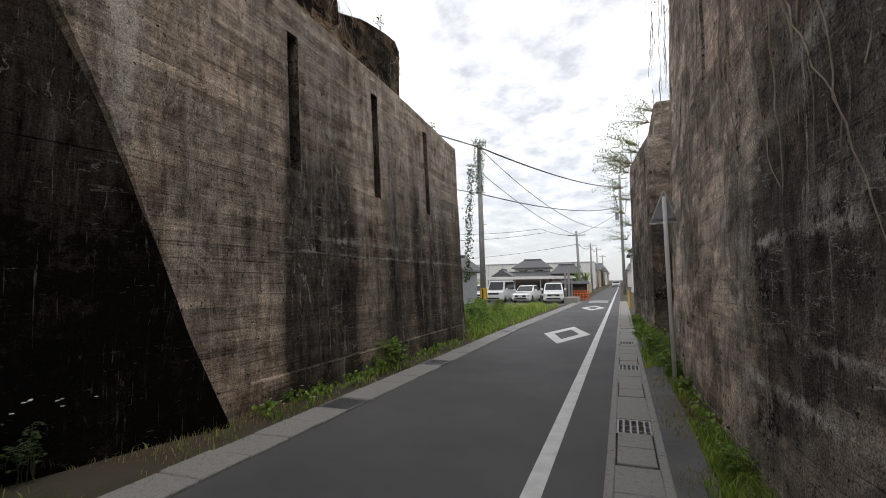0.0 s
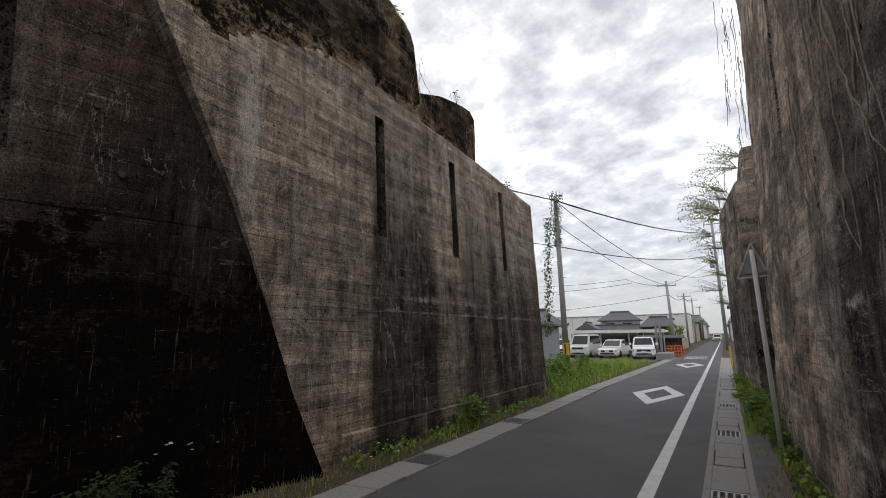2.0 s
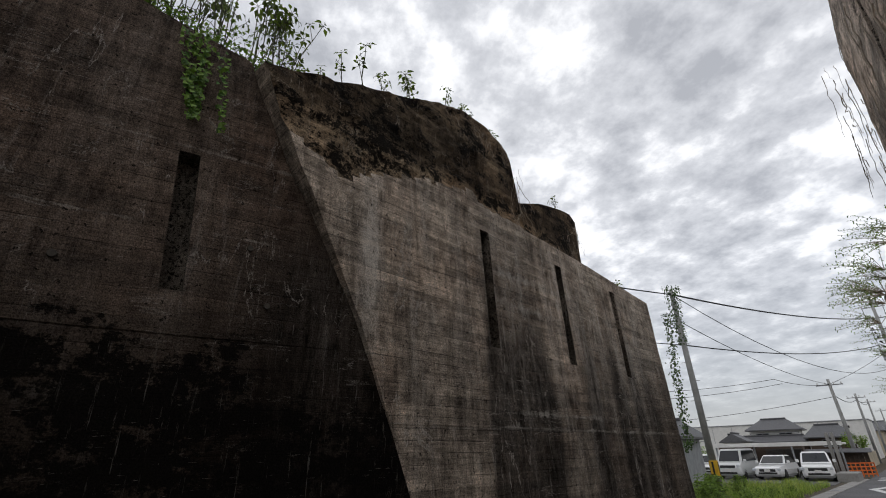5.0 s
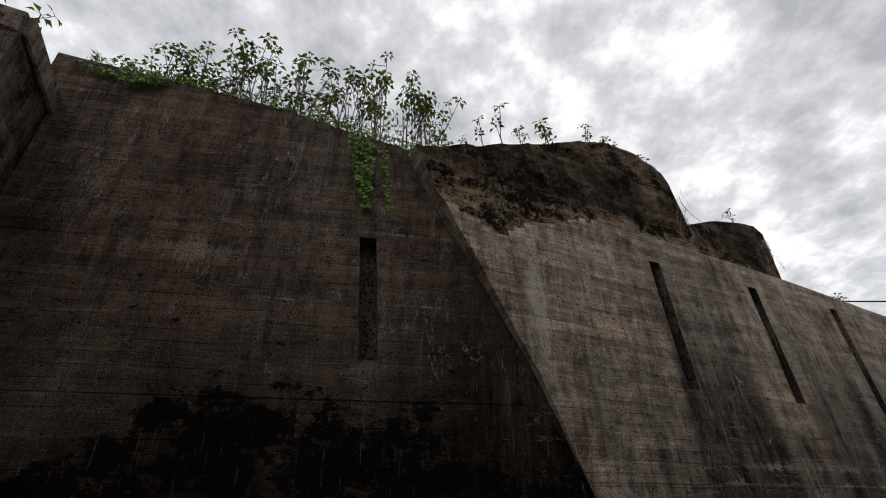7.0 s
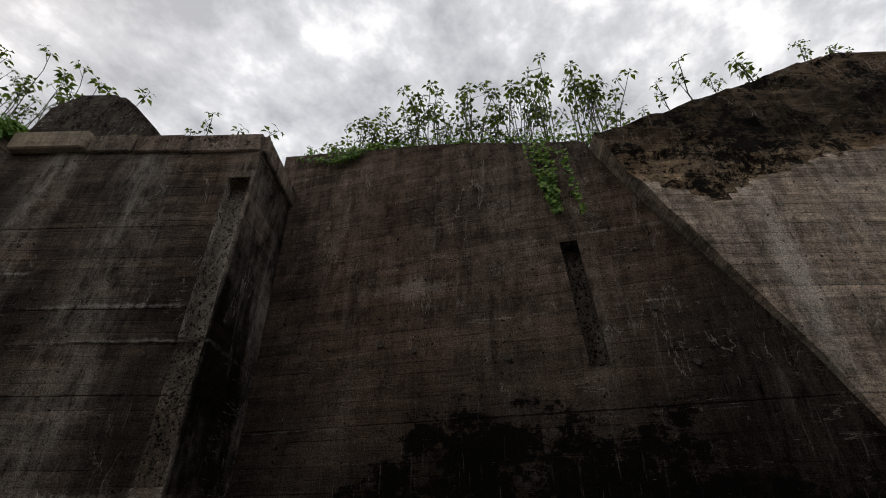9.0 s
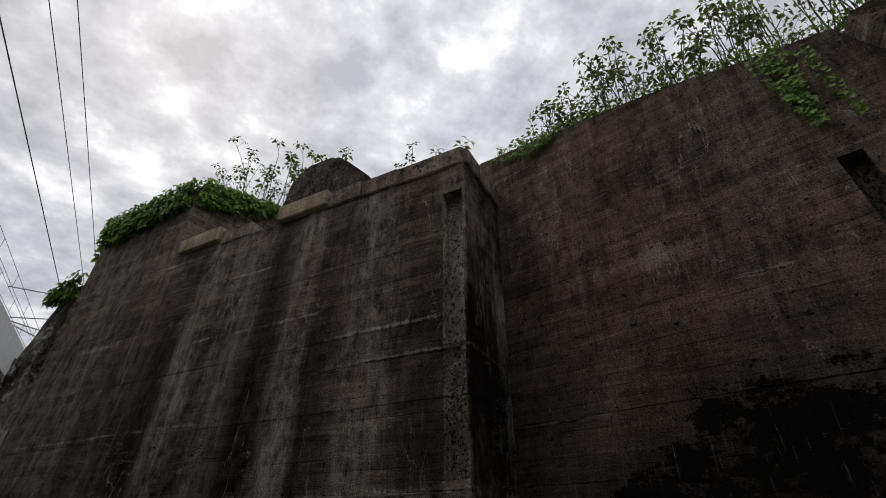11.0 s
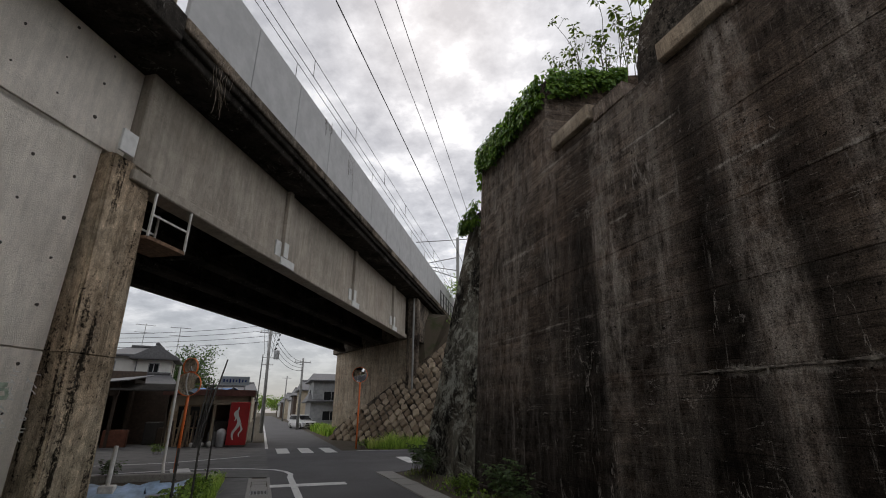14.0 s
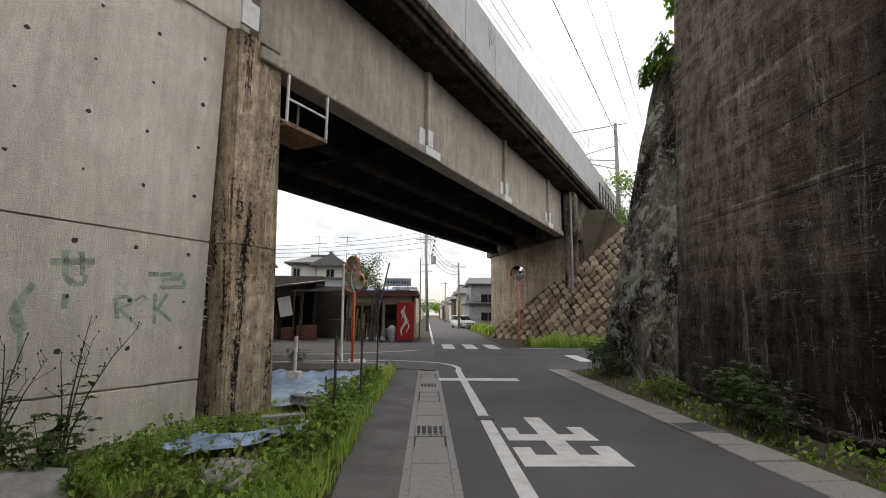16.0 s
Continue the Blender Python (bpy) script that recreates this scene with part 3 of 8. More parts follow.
def leafy(name, dark, light, yellow=None):
    """Leaf tissue, a little translucent, each leaf its own tone."""
    mat, nt, b = nodes_of(name, 0.55, 0, 0.4)
    g = nt.nodes.new("ShaderNodeNewGeometry")
    r = ramp_node(nt, g.outputs["Random Per Island"], 0.1, 0.9, (*dark, 1), (*light, 1))
    if yellow:
        r = mix_node(nt, ramp_node(nt, noise_node(nt, 1.2, 3, 0.5), 0.55, 0.7), r, (*yellow, 1))
    nt.links.new(r, b.inputs["Base Color"])
    t = nt.nodes.new("ShaderNodeBsdfTranslucent")
    bright = mix_node(nt, 1.0, r, (1.5, 1.6, 0.9, 1), "MULTIPLY")
    nt.links.new(bright, t.inputs["Color"])
    m = nt.nodes.new("ShaderNodeMixShader")
    m.inputs[0].default_value = 0.3
    nt.links.new(b.outputs[0], m.inputs[1]); nt.links.new(t.outputs[0], m.inputs[2])
    nt.links.new(m.outputs[0], nt.nodes["Material Output"].inputs["Surface"])
    return mat


MATS["leaf"] = leafy("weed_leaf", (0.07, 0.125, 0.02), (0.22, 0.33, 0.055))
MATS["shootleaf"] = leafy("shoot_leaf", (0.035, 0.055, 0.01), (0.13, 0.18, 0.03))
MATS["ivy"] = leafy("ivy_leaf", (0.05, 0.12, 0.018), (0.20, 0.33, 0.05))
MATS["darkleaf"] = leafy("dark_leaf", (0.02, 0.045, 0.013), (0.075, 0.125, 0.035))
MATS["grass"] = leafy("grass_blade", (0.13, 0.24, 0.04), (0.42, 0.56, 0.12), (0.48, 0.48, 0.18))
MATS["verge"] = leafy("verge_grass", (0.11, 0.18, 0.035), (0.33, 0.42, 0.10), (0.46, 0.44, 0.15))
MATS["strawgrass"] = leafy("dry_grass", (0.20, 0.16, 0.07), (0.34, 0.28, 0.13))
MATS["flower"] = plain("white_petal", (0.75, 0.75, 0.7), 0.7, 0, 0.1, 9.0, 0.0)


def stone_mat():
    mat, nt, b = nodes_of("masonry_stone", 0.9, 0, 0.25)
    o = nt.nodes.new("ShaderNodeObjectInfo")
    col = ramp_node(nt, o.outputs["Random"], 0.0, 1.0, (0.20, 0.15, 0.11, 1), (0.50, 0.42, 0.32, 1))
    col = mix_node(nt, 0.7, col, ramp_node(nt, noise_node(nt, 4.0, 8, 0.7), 0.3, 0.7, (0.45, 0.43, 0.4, 1), (1.15, 1.12, 1.08, 1)), "MULTIPLY")
    nt.links.new(col, b.inputs["Base Color"])
    bump_node(nt, b, noise_node(nt, 14.0, 6, 0.7), 0.8, 0.03)
    return mat


MATS["stone"] = stone_mat()

# ---- building helpers ----
def part(name, bm, material, parent=None, label="", smooth=False):
    me = bpy.data.meshes.new(name)
    bm.normal_update()
    bm.to_mesh(me)
    bm.free()
    if isinstance(material, (list, tuple)):
        for m in material:
            me.materials.append(m)
    else:
        me.materials.append(material)
    if smooth:
        for p in me.polygons:
            p.use_smooth = True
    ob = new(name, me)
    if parent is not None:
        ob.parent = parent
    if label:
        ob["label"] = label
    return ob


def thing(name, at=(0, 0, 0), turn=0.0, label="", category="", group="", kind=""):
    ob = new(name)
    ob.empty_display_size = 0.2
    ob.matrix_basis = pose(*at, 0, 0, turn)
    return tagged(ob, label, category, group, kind)


def box(bm, lo, hi, bevel=0.0, m=None, mat=0):
    """An upright box between two corners, with bevelled edges."""
    c = [(a + b) / 2 for a, b in zip(lo, hi)]
    s = [abs(b - a) for a, b in zip(lo, hi)]
    r = bmesh.ops.create_cube(bm, size=1, matrix=Matrix.Translation(c) @ Matrix.Diagonal((*s, 1)))
    vs = r["verts"]
    if bevel:
        es = list({e for v in vs for e in v.link_edges})
        rb = bmesh.ops.bevel(bm, geom=es, offset=min(bevel, min(s) * 0.45), segments=1, affect="EDGES")
        vs = list({v for f in rb["faces"] for v in f.verts} | {v for v in vs if v.is_valid})
    if m is not None:
        bmesh.ops.transform(bm, matrix=m, verts=vs)
    if mat:
        for f in {f for v in vs for f in v.link_faces}:
            f.material_index = mat
    return vs


def tube(bm, pts, radii, seg=8, cap=True):
    """A round bar through the points, each with its own radius."""
    if isinstance(radii, (int, float)):
        radii = [radii] * len(pts)
    pts = [Vector(p) for p in pts]
    rings = []
    for i, p in enumerate(pts):
        d = (pts[min(i + 1, len(pts) - 1)] - pts[max(i - 1, 0)]).normalized()
        a = d.cross(Vector((0, 0, 1)) if abs(d.z) < 0.9 else Vector((1, 0, 0))).normalized()
        b = d.cross(a)
        rings.append([bm.verts.new(p + radii[i] * (math.cos(2 * math.pi * k / seg) * a + math.sin(2 * math.pi * k / seg) * b)) for k in range(seg)])
    for r0, r1 in zip(rings, rings[1:]):
        for k in range(seg):
            bm.faces.new((r0[k], r0[(k + 1) % seg], r1[(k + 1) % seg], r1[k]))
    if cap and seg > 2:
        bm.faces.new(rings[0][::-1]); bm.faces.new(rings[-1])
    return rings


def prism(bm, outline, z0, z1):
    """A flat outline (x, y) raised from z0 to z1."""
    lo = [bm.verts.new((x, y, z0)) for x, y in outline]
    hi = [bm.verts.new((x, y, z1)) for x, y in outline]
    n = len(outline)
    fs = [bm.faces.new(hi), bm.faces.new(lo[::-1])]
    for i in range(n):
        fs.append(bm.faces.new((lo[i], lo[(i + 1) % n], hi[(i + 1) % n], hi[i])))
    bmesh.ops.recalc_face_normals(bm, faces=fs)
    return lo + hi


def interp(table, u):
    for (u0, v0), (u1, v1) in zip(table, table[1:]):
        if u <= u1:
            return v0 + (v1 - v0) * max(0.0, (u - u0) / (u1 - u0))
    return table[-1][1]


def cast_wall(name, material, length, surface, top, thick, slots=(), joints=(), step=0.24, rough=0.012, label="", slot_mat=None, zone=None, zone_mat=None):
    """A cast wall. surface(u, z) gives the face's place, top(u) its height; slots (u0, u1, z0, z1, depth) are cut in, and pour joints are grooves."""
    us = {0.0, length}
    k = max(2, round(length / step))
    us |= {length * i / k for i in range(k + 1)}
    zmax = max(top(length * i / 60) for i in range(61))
    zs = {-0.6} | {i * step for i in range(int(zmax / step) + 2)}
    for u0, u1, z0, z1, d in slots:
        us = {u for u in us if min(abs(u - u0), abs(u - u1)) > 0.05} | {u0, u1}
        zs = {z for z in zs if min(abs(z - z0), abs(z - z1)) > 0.05} | {z0, z1}
    for j in joints:
        zs = {z for z in zs if abs(z - j) > 0.05} | {j, j + 0.012}
    us, zs = sorted(us), sorted(zs)
    eps = 1e-4
    out = (Vector(surface(length, 3)) - Vector(surface(0, 3))).cross(Vector((0, 0, 1))).normalized()

    def depth(i, j):
        u, z = (us[i] + us[i + 1]) / 2, (zs[j] + zs[j + 1]) / 2
        d = 0.0
        for q in joints:
            if q < z < q + 0.012:
                d = 0.008
        for u0, u1, z0, z1, dd in slots:
            if u0 < u < u1 and z0 < z < z1:
                d = dd
        return d

    def place(i, j, d):
        u = us[i]
        z = min(zs[j], top(u))
        p = Vector(surface(u, z))
        n = out
        wob = rough * noise.noise(Vector((p.y * 1.7, z * 1.7, 3.1))) + 0.4 * rough * noise.noise(Vector((p.y * 6, z * 6, 8.1)))
        k = zone(p.y, z) if zone else 0.0
        if k > 0:
            wob -= 0.06 * k
            wob += k * (0.07 * noise.noise(Vector((p.y * 2.3, z * 2.3, 1.7))) + 0.05 * noise.noise(Vector((p.y * 7, z * 7, 5.0))))
        return p + n * (wob - d)

    bm = bmesh.new()
    cache = {}

    def vert(i, j, d):
        key = (i, j, d)
        if zs[j] > top(us[i]) + eps:
            jj = next(q for q in range(len(zs)) if zs[q] >= top(us[i]) - eps)
            key = (i, jj, d)
        if key not in cache:
            cache[key] = bm.verts.new(place(key[0], key[1], d))
        return cache[key]

    def quad(*vs, m=0):
        out = []
        for v in vs:
            if v not in out:
                out.append(v)
        if len(out) >= 3:
            try:
                f = bm.faces.new(out)
                f.material_index = m
            except ValueError:
                pass

    for i in range(len(us) - 1):
        for j in range(len(zs) - 1):
            if zs[j] > max(top(us[i]), top(us[i + 1])) - eps:
                continue
            d = depth(i, j)
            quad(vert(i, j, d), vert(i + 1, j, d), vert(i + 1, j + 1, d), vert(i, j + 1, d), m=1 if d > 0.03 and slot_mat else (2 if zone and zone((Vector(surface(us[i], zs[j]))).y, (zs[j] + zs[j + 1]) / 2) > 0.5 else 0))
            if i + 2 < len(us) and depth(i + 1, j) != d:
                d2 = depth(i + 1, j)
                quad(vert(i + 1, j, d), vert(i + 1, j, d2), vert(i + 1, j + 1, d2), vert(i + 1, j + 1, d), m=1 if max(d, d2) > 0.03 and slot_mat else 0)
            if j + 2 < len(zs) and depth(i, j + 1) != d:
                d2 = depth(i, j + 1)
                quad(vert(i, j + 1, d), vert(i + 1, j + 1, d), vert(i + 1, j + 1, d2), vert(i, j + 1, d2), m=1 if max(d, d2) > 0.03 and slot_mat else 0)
    # top, ends and back
    back = []
    for i, u in enumerate(us):
        p = Vector(surface(u, top(u)))
        n = out
        q = p - n * thick
        back.append((bm.verts.new(q), bm.verts.new((q.x, q.y, -0.6))))
    for i in range(len(us) - 1):
        quad(vert(i, len(zs) - 1, 0.0), vert(i + 1, len(zs) - 1, 0.0), back[i + 1][0], back[i][0])
        quad(back[i][0], back[i + 1][0], back[i + 1][1], back[i][1])
    for i, flip in ((0, 1), (len(us) - 1, 0)):
        col = []
        for j in range(len(zs)):
            v = vert(i, j, 0.0)
            if v not in col:
                col.append(v)
        f = col + [back[i][0], back[i][1]]
        quad(*f)
    bmesh.ops.remove_doubles(bm, verts=bm.verts, dist=0.0008)
    bmesh.ops.recalc_face_normals(bm, faces=bm.faces)
    return tagged(part(name, bm, [m for m in (material, slot_mat, zone_mat) if m] if slot_mat else material), label, "wall", kind="structure")


# ---- ground and road ----
def kerb_x(y):
    return interp(((-60, -3.6), (-32, -3.1), (-19.6, -2.66), (-12, -2.68), (0, -2.93), (16, -2.9), (40, -2.3), (200, -2.3)), y)


def smooth(a, b, x):
    t = min(1.0, max(0.0, (x - a) / (b - a)))
    return t * t * (3 - 2 * t)


def ground_z(x, y):
    """The ground: level by the road, a hollow by the bridge, and the banks behind the walls."""
    z = -0.03
    z += 0.10 * (smooth(-3.4, -3.7, x) * smooth(-20.0, -19.0, y) * smooth(14, 12, y))
    z -= 0.42 * smooth(1.7, 3.4, x) * smooth(-19.5, -17.5, y) * smooth(-6.0, -8.0, y) * smooth(14, 10, x)
    west = smooth(-6.2, -7.6, x) * smooth(-34, -17, x + 6 * noise.noise(Vector((y * 0.07, 3.3, 0))))
    west *= smooth(-20.0, -16.2, y) * smooth(15.5, 11.5, y)
    z += west * (7.0 + 0.8 * noise.noise(Vector((x * 0.3, y * 0.3, 0))))
    east = smooth(2.6, 3.6, x) * smooth(32, 15, x) * smooth(-5.2, -3.8, y) * smooth(26, 21, y)
    z += east * (6.6 + 0.6 * noise.noise(Vector((x * 0.3, y * 0.3, 5))))
    u, v = (x - G0.x) * GD.x + (y - G0.y) * GD.y, (x - G0.x) * GN.x + (y - G0.y) * GN.y
    w = u - 0.88 * max(v, 0.0)
    rail = smooth(24.2, 27.0, w) * smooth(-9.0, -1.5, v) * smooth(9.4, 8.2, v)
    rail2 = smooth(-1.3, -2.2, w) * smooth(0.9, 2.0, v) * smooth(17, 9, v)
    z += 9.4 * max(rail, rail2)
    return z


G0, GD, GN = Vector((4.05, -15.55, 0)), Vector((-0.515, -0.857, 0)), Vector((0.857, -0.515, 0))
BR = Matrix(((GD.x, GN.x, 0, G0.x), (GD.y, GN.y, 0, G0.y), (0, 0, 1, 0), (0, 0, 0, 1)))  # along the bridge, across it, up


def sheet(name, xs, ys, height, material, label, category, kind="structure"):
    verts = [(x, y, height(x, y)) for x in xs for y in ys]
    n = len(ys)
    faces = [(i * n + j, (i + 1) * n + j, (i + 1) * n + j + 1, i * n + j + 1) for i in range(len(xs) - 1) for j in range(n - 1)]
    me = bpy.data.meshes.new(name)
    me.from_pydata(verts, [], faces)
    me.materials.append(material)
    return tagged(new(name, me), label, category, kind=kind)


gx = [-1500, -400, -150, -80, -50] + [-40 + 2.0 * i for i in range(15)] + [-10 + 0.5 * i for i in range(50)] + [15 + 2.0 * i for i in range(18)] + [60, 90, 150, 400, 1500]
gy = [-1500, -400, -200, -120, -80] + [-60 + 1.0 * i for i in range(100)] + [42, 46, 52, 60, 80, 100, 150, 250, 500, 1500]
sheet("ground", gx, gy, ground_z, MATS["ground"], "bare soil with patchy grass and earth banks", "ground")

ROAD_Y = [-250, -150, -80, -50] + [-40 + 2 * i for i in range(41)] + [60, 100, 200]


def strip(name, left, right, ys, z, material, label, category="road"):
    bm = bmesh.new()
    vl = [bm.verts.new((left(y), y, z)) for y in ys]
    vr = [bm.verts.new((right(y), y, z)) for y in ys]
    for i in range(len(ys) - 1):
        bm.faces.new((vl[i], vr[i], vr[i + 1], vl[i + 1]))
    return tagged(part(name, bm, material), label, category, kind="structure")


strip("road", lambda y: kerb_x(y) - 0.02, lambda y: 0.49, ROAD_Y, 0.0, MATS["asphalt"], "narrow dark grey asphalt road with fine aggregate")
strip("road_shoulder", lambda y: 1.02, lambda y: interp(((-19.6, 1.85), (-14, 1.85), (-8, 1.45), (0, 1.42), (20, 1.35)), y), [-19.6 + i * 1.1 for i in range(37)], -0.004, MATS["asphalt_old"], "strip of worn asphalt beside the gutter")
bm = bmesh.new()
prism(bm, [(-60, -28.6), (-60, -20.8), (-4.6, -20.5), (-3.4, -19.62), (-2.6, -19.62), (-2.6, -29.0), (-4.0, -28.9)], -0.2, -0.008)
tagged(part("side_road", bm, MATS["asphalt"]), "asphalt side road leading off under the bank", "road", kind="structure")
bm = bmesh.new()
prism(bm, [(0.45, -19.5), (2.6, -20.3), (40, -19.6), (40, -36.5), (0.45, -36.5)], -0.2, -0.006)
tagged(part("forecourt", bm, MATS["asphalt_old"]), "worn grey asphalt forecourt of the shop", "pavement", kind="structure")
bm = bmesh.new()
prism(bm, [(-16, 33.0), (-3.4, 33.0), (-3.4, 46.5), (-16, 46.5)], -0.2, -0.004)
tagged(part("car_park", bm, MATS["asphalt_old"]), "grey asphalt parking bay before the carport", "pavement", kind="structure")


def marking(name, outlines, label, top=0.004):
    bm = bmesh.new()
    for o in outlines:
        prism(bm, o, 0.0005, top)
    return tagged(part(name, bm, MATS["paint"]), label, "road marking", kind="structure")


def bar(x0, y0, x1, y1):
    return [(x0, y0), (x1, y0), (x1, y1), (x0, y1)]


marking("edge_line", [bar(-0.165, -13.2, 0, 20), bar(-0.165, -19.4, 0, -13.5), bar(-0.15, 20, 0, 200)], "long white edge line along the road")
marking("edge_line", [bar(0.38, -140, 0.53, -31.0)], "white edge line on the far road")


def ring(points, width):
    """One mitred band along the points."""
    ps = [Vector((*p, 0)) for p in points]
    sides = []
    for i, p in enumerate(ps):
        d = (ps[min(i + 1, len(ps) - 1)] - ps[max(i - 1, 0)]).normalized()
        n = d.cross(Vector((0, 0, 1))) * width / 2
        sides.append((p + n, p - n))
    left = [(a.x, a.y) for a, b in sides]
    right = [(b.x, b.y) for a, b in sides]
    return [left + right[::-1]]


marking("turning_line", ring([(-0.09, -19.4), (-0.14, -20.0), (-0.02, -20.7), (0.3, -21.35), (1.05, -21.85), (2.05, -22.2), (3.7, -22.0), (6.4, -21.2), (14, -20.6)], 0.15), "curved white line round the corner of the crossing")
marking("forecourt_line", ring([(1.2, -26.8), (2.1, -26.0), (4.15, -24.6), (6.5, -24.2), (16, -23.6)], 0.13), "white line along the forecourt edge")
marking("stop_line", [bar(-1.42, -17.8, 0.5, -17.35)], "white stop line before the crossing", 0.0065)
marking("stop_line", ring([(-4.9, -24.7), (-4.75, -22.2)], 0.5), "white stop line of the side road")
marking("side_road_line", ring([(-3.7, -28.55), (-7.2, -28.2), (-20, -27.9)], 0.12), "thin white line along the side road")
for x in (-0.25, -1.32, -2.4):
    marking("crossing_bar", [bar(x - 0.28, -31.0, x + 0.28, -27.8)], "white zebra crossing bar")
marking("forecourt_bar", [[(2.95, -22.6), (3.5, -22.5), (3.3, -21.3), (2.75, -21.4)]], "short white painted bar on the forecourt")


def diamond(y, name="diamond_marking"):
    o = [(0.75, 0), (0, 2.5), (-0.75, 0), (0, -2.5)]
    i = [(0.41, 0), (0, 1.45), (-0.41, 0), (0, -1.45)]
    c = -1.085
    outs = []
    for k in range(4):
        a, b = o[k], o[(k + 1) % 4]
        d, e = i[(k + 1) % 4], i[k]
        outs.append([(c + p[0], y + p[1]) for p in (a, b, d, e)])
    return marking(name, outs, "white diamond marking painted on the asphalt")


diamond(15.3)
diamond(30.5)
marking("road_marking", [bar(-1.9, 38 + 1.5 * i, -0.4, 38.5 + 1.5 * i) for i in range(3)], "worn white painted characters far up the road")
# the painted stop character
marking("stop_character", [bar(-0.93, -13.4, -0.68, -12.4), bar(-0.93, -12.1, -0.68, -11.5), bar(-1.37, -12.4, -0.23, -12.1), bar(-0.43, -12.75, -0.23, -12.4), bar(-1.37, -12.8, -1.16, -12.4),
                           bar(-1.38, -11.5, -0.22, -11.1), bar(-0.43, -11.8, -0.22, -11.5), bar(-1.39, -11.85, -1.16, -11.5)], "large white stop character painted on the asphalt")

# manhole where the edge line breaks
bm = bmesh.new()
bmesh.ops.create_cone(bm, cap_ends=True, segments=20, radius1=0.16, radius2=0.15, depth=0.02, matrix=Matrix.Translation((-0.08, -13.35, 0)))
tagged(part("valve_cover", bm, MATS["iron"]), "small round iron valve cover in the asphalt", "valve cover", kind="structure")


# gutters
def slab_mesh(name, w, l, h, bevel, lid=False):
    bm = bmesh.new()
    box(bm, (-w / 2, -l / 2, -h), (w / 2, l / 2, 0), bevel)
    me = bpy.data.meshes.new(name)
    bm.to_mesh(me); bm.free()
    me.materials.append(MATS["gutter"])
    return me


def grate_mesh(w, l, bars):
    bm = bmesh.new()
    box(bm, (-w / 2, -l / 2, -0.12), (-w / 2 + 0.025, l / 2, 0), 0.003)
    box(bm, (w / 2 - 0.025, -l / 2, -0.12), (w / 2, l / 2, 0), 0.003)
    box(bm, (-w / 2, -l / 2, -0.12), (w / 2, -l / 2 + 0.03, 0), 0.003)
    box(bm, (-w / 2, l / 2 - 0.03, -0.12), (w / 2, l / 2, 0), 0.003)
    for i in range(bars):
        x = -w / 2 + w * (i + 1) / (bars + 1)
        box(bm, (x - 0.011, -l / 2 + 0.03, -0.08), (x + 0.011, l / 2 - 0.03, -0.002))
    for y in (-l / 6, l / 6):
        box(bm, (-w / 2 + 0.02, y - 0.006, -0.09), (w / 2 - 0.02, y + 0.006, -0.02))
    me = bpy.data.meshes.new("grate")
    bm.to_mesh(me); bm.free()
    me.materials.append(MATS["steel"])
    return me


def place_piece(name, me, parent, m):
    ob = new(name, me)
    ob.parent = parent
    ob.matrix_basis = m
    return ob


rnd = random.Random(11)
gutter_west = thing("gutter_west", label="concrete slab gutter along the walls with iron grates", category="gutter", kind="structure")
gutter_east = thing("gutter_east", label="concrete gutter with lids and slotted grates beside the road", category="gutter", kind="structure")
bm = bmesh.new()
for y0 in [-19 + i * 3 for i in range(20)]:
    prism(bm, [(kerb_x(y0) - 0.53, y0), (kerb_x(y0) - 0.01, y0), (kerb_x(y0 + 3) - 0.01, y0 + 3), (kerb_x(y0 + 3) - 0.53, y0 + 3)], -0.4, -0.09)
part("channel", bm, MATS["shadow_iron"], gutter_west)
SLAB_W, GRATE_W = slab_mesh("slab", 0.54, 0.592, 0.09, 0.012), grate_mesh(0.53, 0.59, 9)
for i in range(98):
    y = -19.3 + 0.6 * i
    me = GRATE_W if i in (11, 18, 28, 41, 47, 58, 69, 80) else SLAB_W
    place_piece("grate" if me is GRATE_W else "slab", me, gutter_west, pose(kerb_x(y) - 0.27, y, 0.03 + rnd.uniform(-0.006, 0.008), rnd.uniform(-0.5, 0.5), rnd.uniform(-1.4, 0.8), rnd.uniform(-0.5, 0.5)))
RIM = slab_mesh("rim", 0.085, 1.19, 0.10, 0.008)
SLAB_E, LID_E, GRATE_E = slab_mesh("slab", 0.395, 0.595, 0.09, 0.006), slab_mesh("lid", 0.36, 0.48, 0.09, 0.008), grate_mesh(0.39, 0.58, 4)
bm = bmesh.new()
box(bm, (0.47, -19.4, -0.4), (1.04, 40, -0.095))
part("channel", bm, MATS["shadow_iron"], gutter_east)
for i in range(50):
    y = -18.8 + 1.2 * i
    for x in (0.515, 0.995):
        place_piece("rim", RIM, gutter_east, pose(x, y, 0.004 + rnd.uniform(0, 0.004), 0, 0, rnd.uniform(-0.2, 0.2)))
y, i = -19.1, 0
GR = [5.66, 9.5, 13.3, 17.2, 1.8, -2.0, -5.8, -12.45, -16.6]
while y < 40:
    gr = any(abs(y + 0.3 - g) < 0.31 for g in GR)
    lid = not gr and i % 5 in (1, 2)
    me = GRATE_E if gr else (LID_E if lid else SLAB_E)
    place_piece("grate" if gr else ("lid" if lid else "slab"), me, gutter_east, pose(0.755, y + 0.3, 0.006 + rnd.uniform(-0.004, 0.006), 0, 0, rnd.uniform(-0.4, 0.4)))
    y += 0.6 if not lid else 0.5
    i += 1

